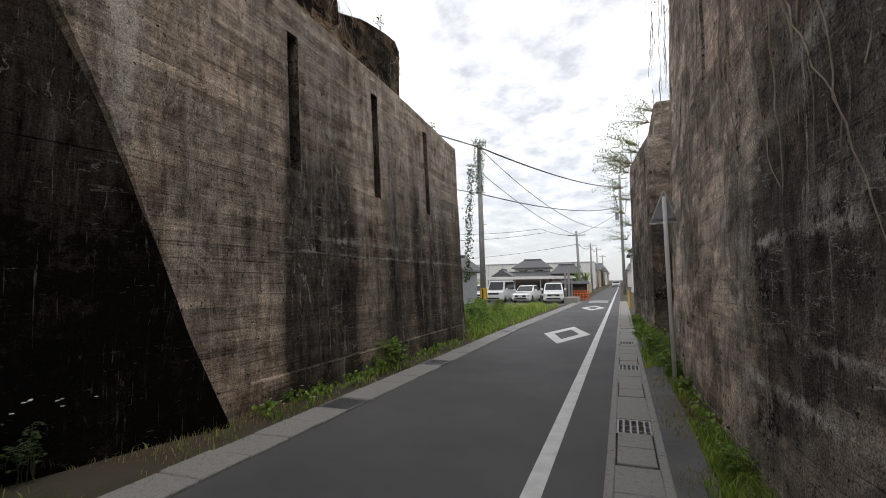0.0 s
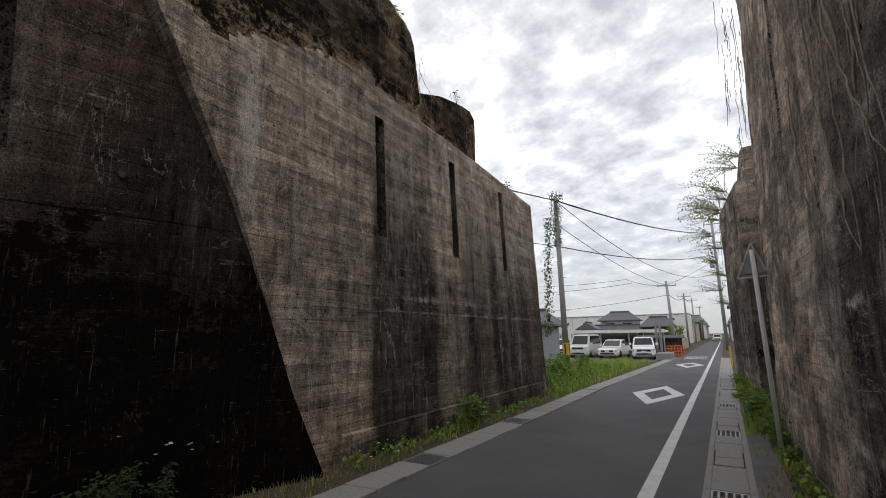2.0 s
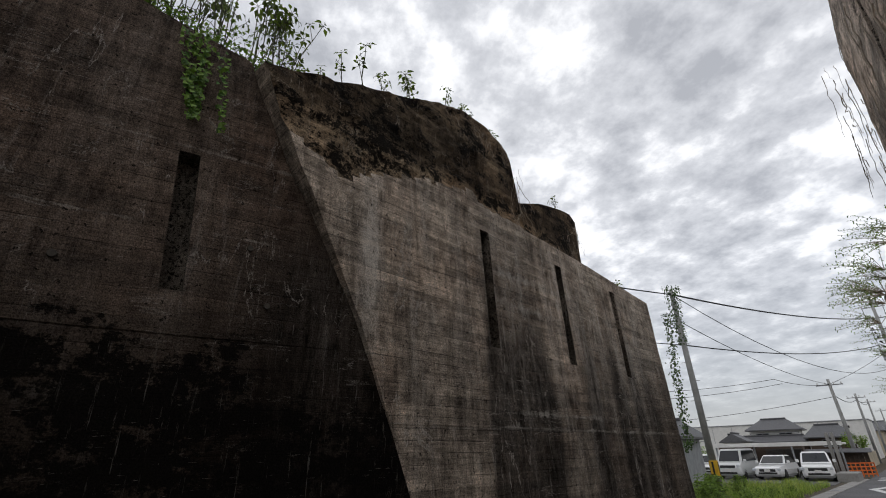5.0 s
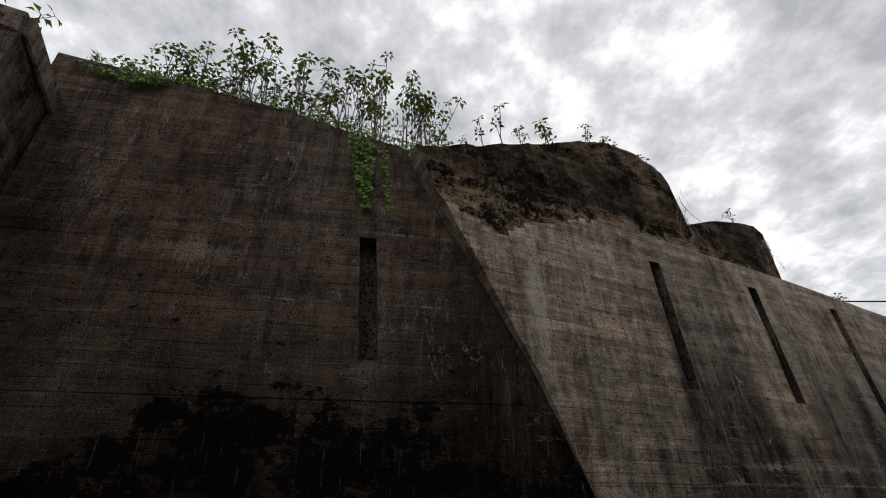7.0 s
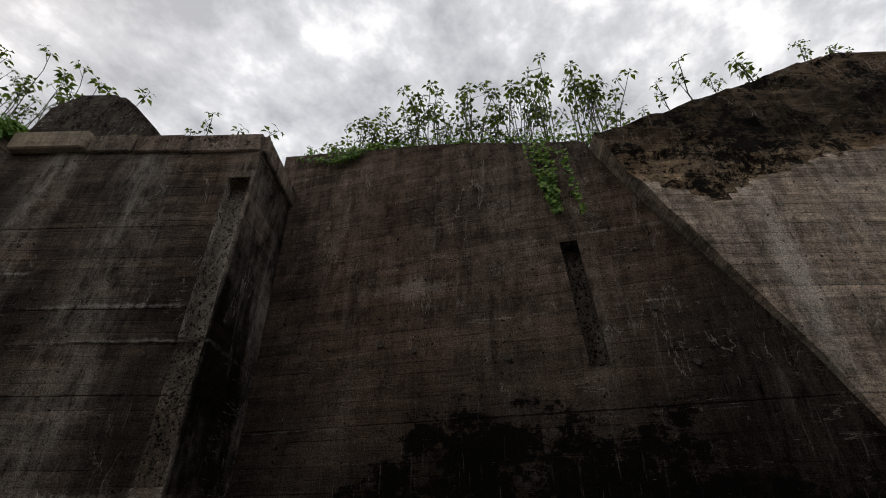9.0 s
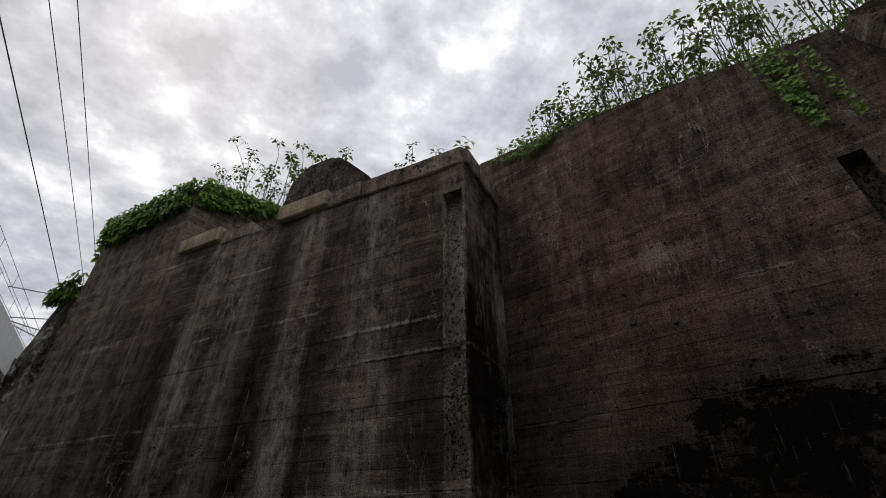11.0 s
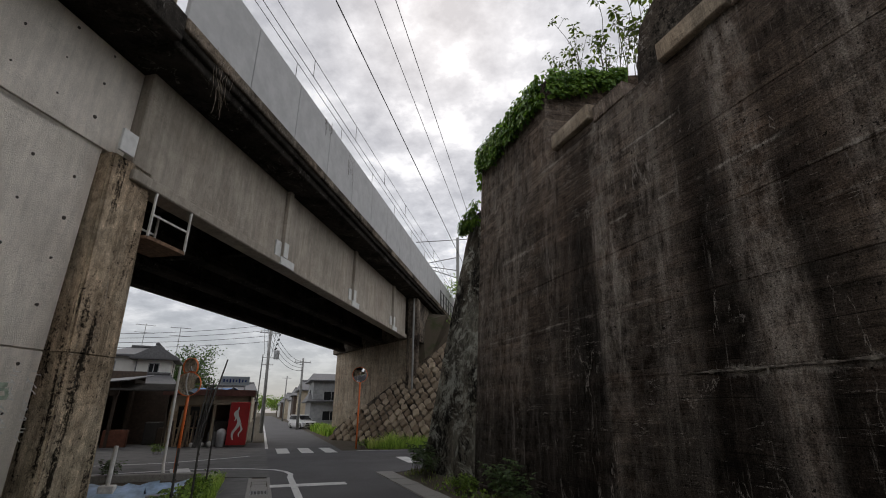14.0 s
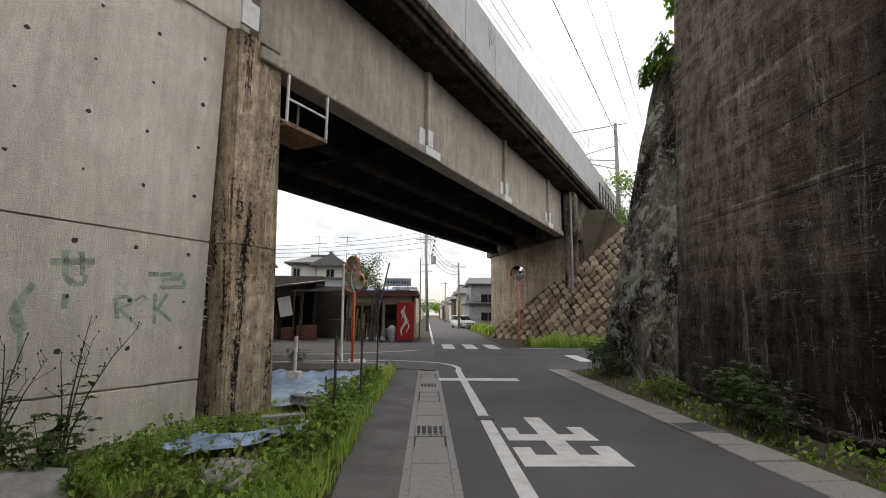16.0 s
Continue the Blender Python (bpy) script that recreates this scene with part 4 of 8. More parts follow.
# ---- west walls ----
DIAG = ((-0.7, 4.1), (0.16, 3.79), (1.23, 3.32), (2.31, 2.94), (3.69, 2.4), (4.87, 1.79), (5.54, 1.39), (6.73, 0.84), (9.0, 0.0))


def wing_face(u, z):
    y = max(0.2 + u, interp(DIAG, z))
    return (-3.95 - 0.042 * z, y, z)


def wing_zone(y, z):
    """Where the smooth plaster has fallen off the rough core."""
    edge = interp(((0.0, 6.6), (1.4, 5.9), (2.0, 5.65), (3.2, 6.2), (5.15, 6.72), (5.25, 6.5), (7.0, 6.45)), y)
    edge += 0.10 * noise.noise(Vector((y * 3.1, 0, 2))) + 0.05 * noise.noise(Vector((y * 9, 0, 4)))
    return smooth(-0.04, 0.08, z - edge) if y < 6.7 else 0.0


def wing_top(u):
    return interp(((0, 6.95), (0.7, 7.05), (4.8, 8.8), (5.7, 8.75), (6.35, 8.5), (6.5, 8.2), (6.54, 6.42), (9.1, 6.33), (13.1, 6.08)), u)


WING_SLOTS = [(y - 0.2 - 0.13, y - 0.2 + 0.13, 3.6, 5.88, 0.34) for y in (5.33, 8.01, 10.78)]
# slot backs and jambs get the copy with shade in its colour
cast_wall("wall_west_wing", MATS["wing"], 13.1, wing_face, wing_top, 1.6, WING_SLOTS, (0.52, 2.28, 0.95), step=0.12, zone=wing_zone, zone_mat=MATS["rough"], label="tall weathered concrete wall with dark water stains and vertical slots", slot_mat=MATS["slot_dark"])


def dark_face(u, z):
    lean = 0.067 * (5.42 - z) * smooth(3.6, 4.5, u) * smooth(6.2, 5.1, u)
    y = min(-4.6 + u + lean, interp(DIAG, z))
    return (-5.9 + 0.2486 * (y + 4.45), y, z)


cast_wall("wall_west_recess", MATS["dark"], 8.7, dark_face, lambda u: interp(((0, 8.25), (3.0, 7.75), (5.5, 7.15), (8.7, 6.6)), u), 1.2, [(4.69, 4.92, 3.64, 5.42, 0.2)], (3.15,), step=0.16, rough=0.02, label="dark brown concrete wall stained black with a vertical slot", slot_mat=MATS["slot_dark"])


def block_x(y, z):
    """The block's face: steep batter at the south end, nearly upright at its near corner."""
    return interp(((-15.2, -4.09), (-10.0, -4.17), (-4.4, -4.38)), y) - z * interp(((-10.0, 0.05), (-4.4, 0.011)), y)


def block_face(u, z):
    y = -15.2 + u
    return (block_x(y, z), y, z)


BLOCK_SLOT = [(10.54, 10.87, 3.98, 6.46, 0.19)]
def block_zone(y, z):
    """The rough strip that runs on below the slot."""
    return 0.7 if -4.69 < y < -4.34 and 2.4 < z < 3.98 else 0.0


cast_wall("wall_west_block", MATS["block"], 10.93, block_face, lambda u: interp(((0, 9.25), (0.2, 9.3), (3.4, 9.5), (3.45, 7.3), (7.0, 7.12), (10.93, 7.0)), u), 1.45, BLOCK_SLOT, (2.29, 4.35, 5.6, 3.3), step=0.2, rough=0.016, zone=block_zone, zone_mat=MATS["slot_dark"], label="massive stained concrete abutment block with pale lime runs", slot_mat=MATS["slot"])


def buttress_face(u, z):
    s = 0.455 * max(z, 0)
    y = -19.6 + s + u * (4.38 - s) / 4.7
    return (-4.13 - 0.05 * z - 0.01 * (4.7 - u), y, z)


cast_wall("wall_west_buttress", MATS["buttress"], 4.7, buttress_face, lambda u: 7.5, 1.5, (), (3.0,), step=0.2, rough=0.05, label="sloping buttress end with pale lichen patches")

# thicker second courses on top of the wing
bm = bmesh.new()
prism(bm, [(6.5, 6.0), (6.5, 7.1), (7.2, 7.4), (8.25, 7.8), (9.2, 8.0), (9.65, 8.06), (9.98, 7.85), (9.98, 6.0)], 0, 1.7)
bmesh.ops.bevel(bm, geom=list(bm.edges), offset=0.09, segments=2, affect="EDGES")
bmesh.ops.transform(bm, matrix=Matrix(((0, 0, -1, -4.5), (1, 0, 0, 0), (0, 1, 0, 0), (0, 0, 0, 1))), verts=bm.verts)
bmesh.ops.recalc_face_normals(bm, faces=bm.faces)
tagged(part("wall_west_parapet", bm, MATS["rough"]), "dark weathered concrete parapet block", "wall", kind="structure")
# rounded block behind the coping
bm = bmesh.new()
pts = [(-10.3, 6.5), (-10.05, 8.85), (-9.82, 9.7), (-9.25, 10.1), (-8.45, 10.08), (-8.15, 9.85), (-7.3, 8.95), (-7.2, 6.5)]
prism(bm, [(p[0], p[1]) for p in pts], 0, 1.3)
bmesh.ops.bevel(bm, geom=[e for e in bm.edges], offset=0.1, segments=2, affect="EDGES")
bmesh.ops.transform(bm, matrix=Matrix(((0, 0, -1, -5.75), (1, 0, 0, 0), (0, 1, 0, 0), (0, 0, 0, 1))), verts=bm.verts)
bmesh.ops.recalc_face_normals(bm, faces=bm.faces)
tagged(part("wall_west_round_block", bm, MATS["hump"]), "dark round-topped concrete block behind the coping", "wall", kind="structure")
# upper block, whose near side turns back from the face
bm = bmesh.new()
for v in prism(bm, [(-4.68, -11.77), (-4.66, -15.16), (-9.5, -15.16), (-9.5, -10.0), (-6.7, -11.3)], 6.5, 9.9):
    if v.co.z > 8 and v.co.x > -5:
        v.co.z = 9.55 if v.co.y > -13 else 9.3
tagged(part("wall_west_upper_block", bm, MATS["block"]), "upper concrete block overgrown with ivy", "wall", kind="structure")

# coping stones on the block
coping = thing("coping", label="row of cast concrete coping stones on the block", category="coping", kind="structure")
for y0, y1, zt, proud in ((-5.55, -4.3, 7.33, 0.05), (-6.3, -5.56, 7.37, 0.05), (-7.05, -6.33, 7.4, 0.06), (-8.3, -7.08, 7.46, 0.13), (-11.4, -10.1, 7.62, 0.1), (-10.08, -9.2, 7.5, 0.03)):
    bm = bmesh.new()
    x = block_x((y0 + y1) / 2, 7.2)
    box(bm, (-1.5, y0, zt - 0.36), (proud, y1, zt), 0.025, Matrix.Translation((x, 0, 0)))
    part("coping_stone", bm, MATS["far_abutment"] if proud > 0.065 else MATS["coping"], coping)
bm = bmesh.new()
box(bm, (-5.95, -4.55, 6.97), (-4.47, -4.22, 7.315), 0.025)
part("coping_stone", bm, MATS["coping"], coping)

# hardened mortar squeezed out at the pour joints
def mortar_lip(face, u0, u1, z, label, height=0.05, proud=0.015, side=1, drips=0.5, seed=1, wave=0.012):
    """A ragged crust of lime along a joint, with gaps, and thin runs below it."""
    bm = bmesh.new()
    r = random.Random(seed + int(z * 100))
    n = max(6, int((u1 - u0) / 0.035))
    rows_ = []
    for i in range(n + 1):
        u = u0 + (u1 - u0) * i / n
        k = 0.45 + 0.8 * noise.noise(Vector((u * 1.3, z, 7))) + 0.5 * noise.noise(Vector((u * 6.1, z, 2))) + r.uniform(-0.18, 0.18)
        k = max(0.0, k) * min(1.0, 6 * min(i, n - i) / n + 0.1)
        zz = z + wave * noise.noise(Vector((u * 0.9, z, 3))) + 0.008 * noise.noise(Vector((u * 7, z, 3)))
        p, q = Vector(face(u, zz - height * k * r.uniform(0.2, 0.6))), Vector(face(u, zz + height * k * 0.6))
        o = side * (0.012 + proud * min(k, 1.0))
        rows_.append((k, bm.verts.new(p + Vector((-0.03 * side, 0, 0))), bm.verts.new(p + Vector((o * 0.7, 0, 0.004))), bm.verts.new(q + Vector((o, 0, 0))), bm.verts.new(q + Vector((-0.03 * side, 0, 0.006)))))
    for a, b in zip(rows_, rows_[1:]):
        if a[0] + b[0] > 0.12:
            for t in range(1, 4):
                bm.faces.new((a[t], b[t], b[t + 1], a[t + 1]))
    for _ in range(int(drips * (u1 - u0) * 3)):
        u, w, l = r.uniform(u0, u1), r.uniform(0.006, 0.02), r.uniform(0.06, 0.45)
        up_ = r.random() < 0.35
        pts = []
        for t in range(7):
            f = t / 6
            c = Vector(face(u + 0.03 * noise.noise(Vector((u * 9, f * 3, z))), z + (0.6 if up_ else -1) * l * f))
            c.x += 0.024 * side
            pts.append((bm.verts.new(c + Vector((0, w * (1 - 0.8 * f), 0))), bm.verts.new(c - Vector((0, w * (1 - 0.8 * f), 0)))))
        for a, b in zip(pts, pts[1:]):
            bm.faces.new((a[0], a[1], b[1], b[0]))
    bmesh.ops.delete(bm, geom=[v for v in bm.verts if not v.link_faces], context="VERTS")
    bmesh.ops.recalc_face_normals(bm, faces=bm.faces)
    return tagged(part("mortar_lip", bm, MATS["lime"]), label, "mortar seam", kind="structure")


mortar_lip(block_face, 6.15, 10.75, 2.27, "pale mortar seam along the block's pour joint", 0.045, 0.02, 1, 0.25)
mortar_lip(block_face, 9.2, 10.75, 3.92, "pale mortar seam high on the block", 0.03, drips=0.1)
mortar_lip(dark_face, 0.35, 1.25, 3.13, "white mortar seam in the dark wall", 0.05, 0.008, 1, 0.0)
for y, z, w in ((-2.4, 4.2, 0.055), (-1.93, 4.07, 0.05), (-0.75, 3.85, 0.05), (-2.45, 4.62, 0.035), (1.0, 4.3, 0.045), (1.3, 3.6, 0.045)):
    bm = bmesh.new()
    p = dark_face(y + 4.6, z)
    bmesh.ops.create_cone(bm, cap_ends=True, segments=9, radius1=w, radius2=w * 0.8, depth=0.05, matrix=Matrix.Translation(p) @ pose(0, 0, 0, 0, 90, -14))
    tagged(part("tie_hole", bm, MATS["hole"]), "round black tie hole in the dark wall", "tie hole", kind="structure")

# footing under the wing
bm = bmesh.new()
box(bm, (-4.6, 4.25, -0.2), (-3.9, 12.9, 0.48), 0.02)
tagged(part("footing", bm, MATS["wing"]), "low rough concrete footing at the wall's base", "footing", kind="structure")

bm = bmesh.new()
prism(bm, [(-4.02, -15.1), (-3.95, -10.0), (-4.2, -4.6), (-5.2, -4.6), (-5.4, -15.1)], -0.3, 0.22)
bmesh.ops.bevel(bm, geom=list(bm.edges), offset=0.03, segments=1, affect="EDGES")
tagged(part("footing", bm, MATS["block"]), "low dark footing ledge under the block", "footing", kind="structure")

# ---- east walls ----
def east_face(u, z):
    return (1.60 + 0.022 * u + 0.032 * z, 9.8 - u, z)


cast_wall("wall_east_near", MATS["east"], 14.6, east_face, lambda u: 9.6 + 0.15 * math.sin(u), 1.4, [(3.42, 3.62, 4.15, 8.2, 0.2)], (), step=0.2, rough=0.03, label="dark stained concrete wall with pale mineral bands", slot_mat=MATS["slot"])


def east_far_face(u, z):
    return (1.17 + 0.105 * u + 0.008 * z, 21.9 - u, z)


cast_wall("wall_east_far", MATS["east"], 5.0, east_far_face, lambda u: 6.85, 3.2, [(3.9, 4.25, 1.2, 6.2, 0.18)], (3.4,), label="tall brown concrete wing wall with a slot", slot_mat=MATS["slot"])
bm = bmesh.new()
box(bm, (2.0, 17.2, 6.5), (5.0, 21.0, 8.15), 0.12)
tagged(part("wall_east_upper", bm, MATS["east"]), "upper concrete block on the east wing wall", "wall", kind="structure")
bm = bmesh.new()
box(bm, (2.6, 9.5, -0.5), (3.9, 12.8, 8.0), 0.02)
tagged(part("wall_east_recess", bm, MATS["dark"]), "dark recessed concrete wall between the east walls", "wall", kind="structure")

# ---- rail bridge ----
rail = thing("rail_bridge", label="skewed concrete railway bridge on four deep girders", category="bridge", kind="structure")
END = 23.2
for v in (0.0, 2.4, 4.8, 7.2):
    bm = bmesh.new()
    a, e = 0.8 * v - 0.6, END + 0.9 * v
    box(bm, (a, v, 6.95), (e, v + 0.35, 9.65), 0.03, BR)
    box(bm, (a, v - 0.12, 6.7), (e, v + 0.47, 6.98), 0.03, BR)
    # only the outer girder keeps its own tone, inner ones are coloured as shaded
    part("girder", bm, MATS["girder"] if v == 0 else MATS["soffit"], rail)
for u in (2.0, 6.05, 12.95, 19.9):
    if u > 5:
        bm = bmesh.new()
        box(bm, (u - 0.14, -0.16, 7.0), (u + 0.14, 0.01, 9.62), 0.02, BR)
        stiff = part("stiffener", bm, MATS["girder"], rail)
        bm = bmesh.new()
        box(bm, (u - 0.5, -0.06, 7.0), (u - 0.145, -0.005, 7.56), 0.006, BR)
        box(bm, (u - 0.145, -0.19, 7.0), (u + 0.145, -0.155, 7.56), 0.006, BR)
        box(bm, (u - 0.25, -0.165, 6.72), (u + 0.7, -0.115, 7.0), 0.006, BR)
        part("repair_patch", bm, MATS["patch"], stiff, "light grey cement repair patch")
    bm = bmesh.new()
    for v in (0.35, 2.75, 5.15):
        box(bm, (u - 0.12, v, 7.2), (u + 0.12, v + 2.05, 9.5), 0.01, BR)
    # coloured dark for the shade between the girders
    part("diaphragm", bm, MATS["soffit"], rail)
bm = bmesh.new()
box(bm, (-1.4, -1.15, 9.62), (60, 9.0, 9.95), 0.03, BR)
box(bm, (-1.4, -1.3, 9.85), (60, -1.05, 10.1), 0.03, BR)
# underside shade is in the slab's colour
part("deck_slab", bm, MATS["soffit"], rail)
bm = bmesh.new()
box(bm, (-1.4, -1.4, 10.02), (60, -1.15, 10.35), 0.03, BR)
part("edge_beam", bm, MATS["slab"], rail)
PANEL = 2.55
for i in range(23):
    bm = bmesh.new()
    box(bm, (-1.4 + i * PANEL, -1.36, 10.3), (-1.4 + (i + 1) * PANEL - 0.025, -1.24, 12.55), 0.012, BR)
    part("barrier_panel", bm, MATS["parapet"], rail)
# plate and inspection cradle by the bearing
bm = bmesh.new()
box(bm, (-1.17, -0.2, 7.13), (-0.78, -0.13, 7.66), 0.005, BR)
part("plate", bm, MATS["patch"], rail, "pale grey steel plate")
cradle = thing("inspection_cradle", label="rusty white steel inspection cradle under the girder", category="platform")
for name, lo, hi in (("post", (0.14, -0.1, 5.6), (0.19, -0.05, 6.8)), ("post", (1.34, -0.1, 5.55), (1.39, -0.05, 6.72)), ("rail", (0.14, -0.09, 6.14), (1.39, -0.06, 6.19)), ("rail", (0.14, 0.9, 6.14), (1.39, 0.93, 6.19)), ("post", (1.34, 0.88, 5.55), (1.39, 0.93, 6.72)), ("platform", (0.14, -0.1, 5.55), (1.39, 0.93, 5.64))):
    bm = bmesh.new()
    box(bm, lo, hi, 0.004, BR)
    part(name, bm, MATS["rusty"] if name == "platform" else MATS["white_steel"], cradle)

# near abutment: pilaster, return wall, retaining wall with pour joints and tie holes
bm = bmesh.new()
prism(bm, [(0, 0), (-1.1, 0), (-1.1, 1.6), (5.4, 8.6), (7.0, 8.6)], -1.0, 2.83)
prism(bm, [(0, 0), (-1.1, 0), (-1.1, 1.6), (5.4, 8.6), (7.0, 8.6)], 2.85, 7.12)
prism(bm, [(0, 0.05), (-1.05, 0.05), (-1.05, 1.6), (5.4, 8.55), (6.9, 8.55)], 2.8, 2.88)
for v in bm.verts:
    v.co.x += 0.27 * (1 - v.co.z / 7.1)
bmesh.ops.transform(bm, matrix=BR, verts=bm.verts)
bmesh.ops.recalc_face_normals(bm, faces=bm.faces)
bmesh.ops.bevel(bm, geom=[e for e in bm.edges if abs(e.verts[0].co.z - e.verts[1].co.z) > 2], offset=0.05, segments=2, affect="EDGES")
tagged(part("abutment_pilaster", bm, MATS["pilaster"]), "brown stained concrete pilaster carrying the bridge", "abutment", kind="structure")
retaining = thing("retaining_wall", label="pale grey cast concrete retaining wall with tie holes", category="wall", kind="structure")
bm = bmesh.new()
zs = (-1.2, 0.35, 2.84, 7.2, 9.6)
for k, (za, zb) in enumerate(zip(zs, zs[1:])):
    d = 0.28 if za > 7 else 0.34
    box(bm, (-34.0, d, za + 0.013), (-1.1 if za < 7 else -0.62, 2.2, zb - 0.013), 0.01, BR)
    box(bm, (-33.9, d + 0.06, za - 0.1), (-1.1, 2.1, za + 0.1), 0, BR)
part("wall_body", bm, MATS["pier"], retaining)
bm = bmesh.new()
rh = random.Random(3)
for i in range(14):
    for z in (0.95, 1.75, 2.57, 3.65, 4.54, 5.43, 6.33, 7.75, 8.6, 9.4):
        u, w = -1.49 - 0.875 * i, rh.choice((0.022, 0.03, 0.036, 0.045))
        d = 0.275 if z > 7.2 else 0.335
        m = BR @ Matrix.Translation((u + rh.uniform(-0.03, 0.03), d, z + rh.uniform(-0.03, 0.03))) @ pose(0, 0, 0, 90, 0, 0)
        rim = bmesh.ops.create_cone(bm, cap_ends=True, segments=10, radius1=w, radius2=w * 0.8, depth=0.012, matrix=m)["verts"]
        for v in rim:
            v.co += Vector((GD.x, GD.y, 1)) * rh.uniform(-0.008, 0.008)
part("tie_hole", bm, MATS["hole"], retaining, "round dark tie holes")
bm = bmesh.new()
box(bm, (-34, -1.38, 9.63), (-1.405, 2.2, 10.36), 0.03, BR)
# dark colour stands for the shaded recess under the walkway
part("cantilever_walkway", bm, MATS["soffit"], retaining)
bm = bmesh.new()
box(bm, (-34, -1.36, 10.36), (-1.75, -1.2, 12.55), 0.02, BR)
part("walkway_parapet", bm, MATS["far_abutment"], retaining)

# faded paint scrawls on the retaining wall: strokes only
bm = bmesh.new()
def stroke(u0, z0, u1, z1, w):
    a, b = Vector((u0, z0)), Vector((u1, z1))
    n = Vector((-(b - a).y, (b - a).x)).normalized() * w / 2
    vs = [bm.verts.new(BR @ Vector((p.x, 0.336, p.y))) for p in (a + n, b + n, b - n, a - n)]
    bm.faces.new(vs)
for s in ((-3.48, 2.23, -2.93, 2.29, 0.10), (-3.32, 2.42, -3.28, 2.03, 0.08), (-3.11, 2.42, -3.07, 2.07, 0.07), (-3.28, 2.03, -3.18, 1.93, 0.08), (-3.18, 1.93, -3.04, 1.95, 0.07), (-3.04, 1.95, -3.02, 2.08, 0.06),
          (-2.15, 2.16, -1.55, 2.2, 0.08), (-1.92, 2.08, -1.58, 2.13, 0.06), (-1.55, 2.14, -1.5, 1.99, 0.07), (-1.94, 1.95, -1.5, 1.99, 0.07), (-2.59, 1.75, -2.54, 1.43, 0.07), (-2.59, 1.76, -2.4, 1.78, 0.06), (-2.4, 1.78, -2.34, 1.69, 0.05),
          (-2.34, 1.69, -2.52, 1.59, 0.05), (-2.52, 1.59, -2.31, 1.39, 0.06), (-2.19, 1.81, -2.31, 1.71, 0.04), (-2.19, 1.81, -2.11, 1.74, 0.04), (-2.0, 1.85, -1.97, 1.35, 0.06), (-1.79, 1.86, -1.95, 1.57, 0.06), (-1.95, 1.6, -1.69, 1.39, 0.06),
          (-3.63, 1.91, -3.75, 1.68, 0.08), (-3.75, 1.68, -3.8, 1.48, 0.12), (-3.78, 1.48, -3.7, 1.26, 0.14), (-3.7, 1.26, -3.67, 0.86, 0.06), (-3.25, 1.79, -3.25, 1.58, 0.08)):
    stroke(*s)
bmesh.ops.recalc_face_normals(bm, faces=bm.faces)
tagged(part("paint_scrawl", bm, MATS["scrawl"]), "faded green paint scrawl on the retaining wall", "graffiti", kind="structure")
bm = bmesh.new()
rg = random.Random(5)
for k in range(132):
    u0, z0 = (-3.3, -2.65, -2.3, -2.05, -1.6, -1.25)[k % 6] + 0.13 * rg.random(), 2.5 - 1.25 * (k // 6) / 22 - 0.04 * rg.random()
    stroke(u0, z0, u0 + rg.choice((0.0, 0.1, 0.12)), z0 - rg.choice((0.0, 0.07, 0.1)) - 0.005, 0.019)
bmesh.ops.recalc_face_normals(bm, faces=bm.faces)
tagged(part("chalk_scrawl", bm, MATS["chalk"]), "faint white chalk marks on the retaining wall", "graffiti", kind="structure")

# far abutment and the stone-faced bank
bm = bmesh.new()
prism(bm, [(23.0, -0.6), (24.6, -0.6), (33.5, 8.6), (31.6, 8.6)], -1.0, 6.68)
bmesh.ops.transform(bm, matrix=BR, verts=bm.verts)
bmesh.ops.recalc_face_normals(bm, faces=bm.faces)
tagged(part("far_abutment", bm, MATS["far_abutment"]), "rust-stained concrete abutment under the bridge's far end", "abutment", kind="structure")
bm = bmesh.new()
vs = prism(bm, [(23.2, -0.7), (60, -0.7), (60, 9.0), (31.6, 9.0)], 6.7, 9.62)
bmesh.ops.transform(bm, matrix=BR, verts=vs)
box(bm, (23.25, -0.9, 3.0), (23.9, -0.1, 9.6), 0.08, BR)
tagged(part("far_backwall", bm, MATS["slab"]), "dark concrete backwall behind the bearings", "abutment", kind="structure")

# ---- stone-faced bank ----
STONE_A, STONE_B = Vector((-10.9, -28.8, 0)), Vector((-3.8, -39.2, 0))
SD = (STONE_B - STONE_A).normalized()
SN = Vector((SD.y, -SD.x, 0)) * -1 if SD.y * 1 > 0 else Vector((-SD.y, SD.x, 0))
SLEN = (STONE_B - STONE_A).length


def bank_top(u):
    return min(7.3, max(0.3, 4.32 + (7.46 - u) * 0.720))


def bank_point(u, z, out=0.0):
    return STONE_A + SD * u + Vector((0, 0, z)) - SN * (0.42 * z) + SN * out


bank = thing("stone_bank", label="sloping rubble masonry wall of brown field stones", category="wall", kind="structure")
bm = bmesh.new()
cols = 14
low = [bm.verts.new(bank_point(SLEN * i / cols, -0.4)) for i in range(cols + 1)]
top = [bm.verts.new(bank_point(SLEN * i / cols, bank_top(SLEN * i / cols))) for i in range(cols + 1)]
far = [bm.verts.new(bank_point(SLEN * i / cols, bank_top(SLEN * i / cols)) - SN * 1.5) for i in range(cols + 1)]
fl = [bm.verts.new((v.co.x, v.co.y, -0.4)) for v in far]
for i in range(cols):
    bm.faces.new((low[i], low[i + 1], top[i + 1], top[i])); bm.faces.new((top[i], top[i + 1], far[i + 1], far[i])); bm.faces.new((far[i], far[i + 1], fl[i + 1], fl[i]))
bm.faces.new((low[0], top[0], far[0], fl[0])); bm.faces.new((low[-1], top[-1], far[-1], fl[-1]))
bmesh.ops.recalc_face_normals(bm, faces=bm.faces)
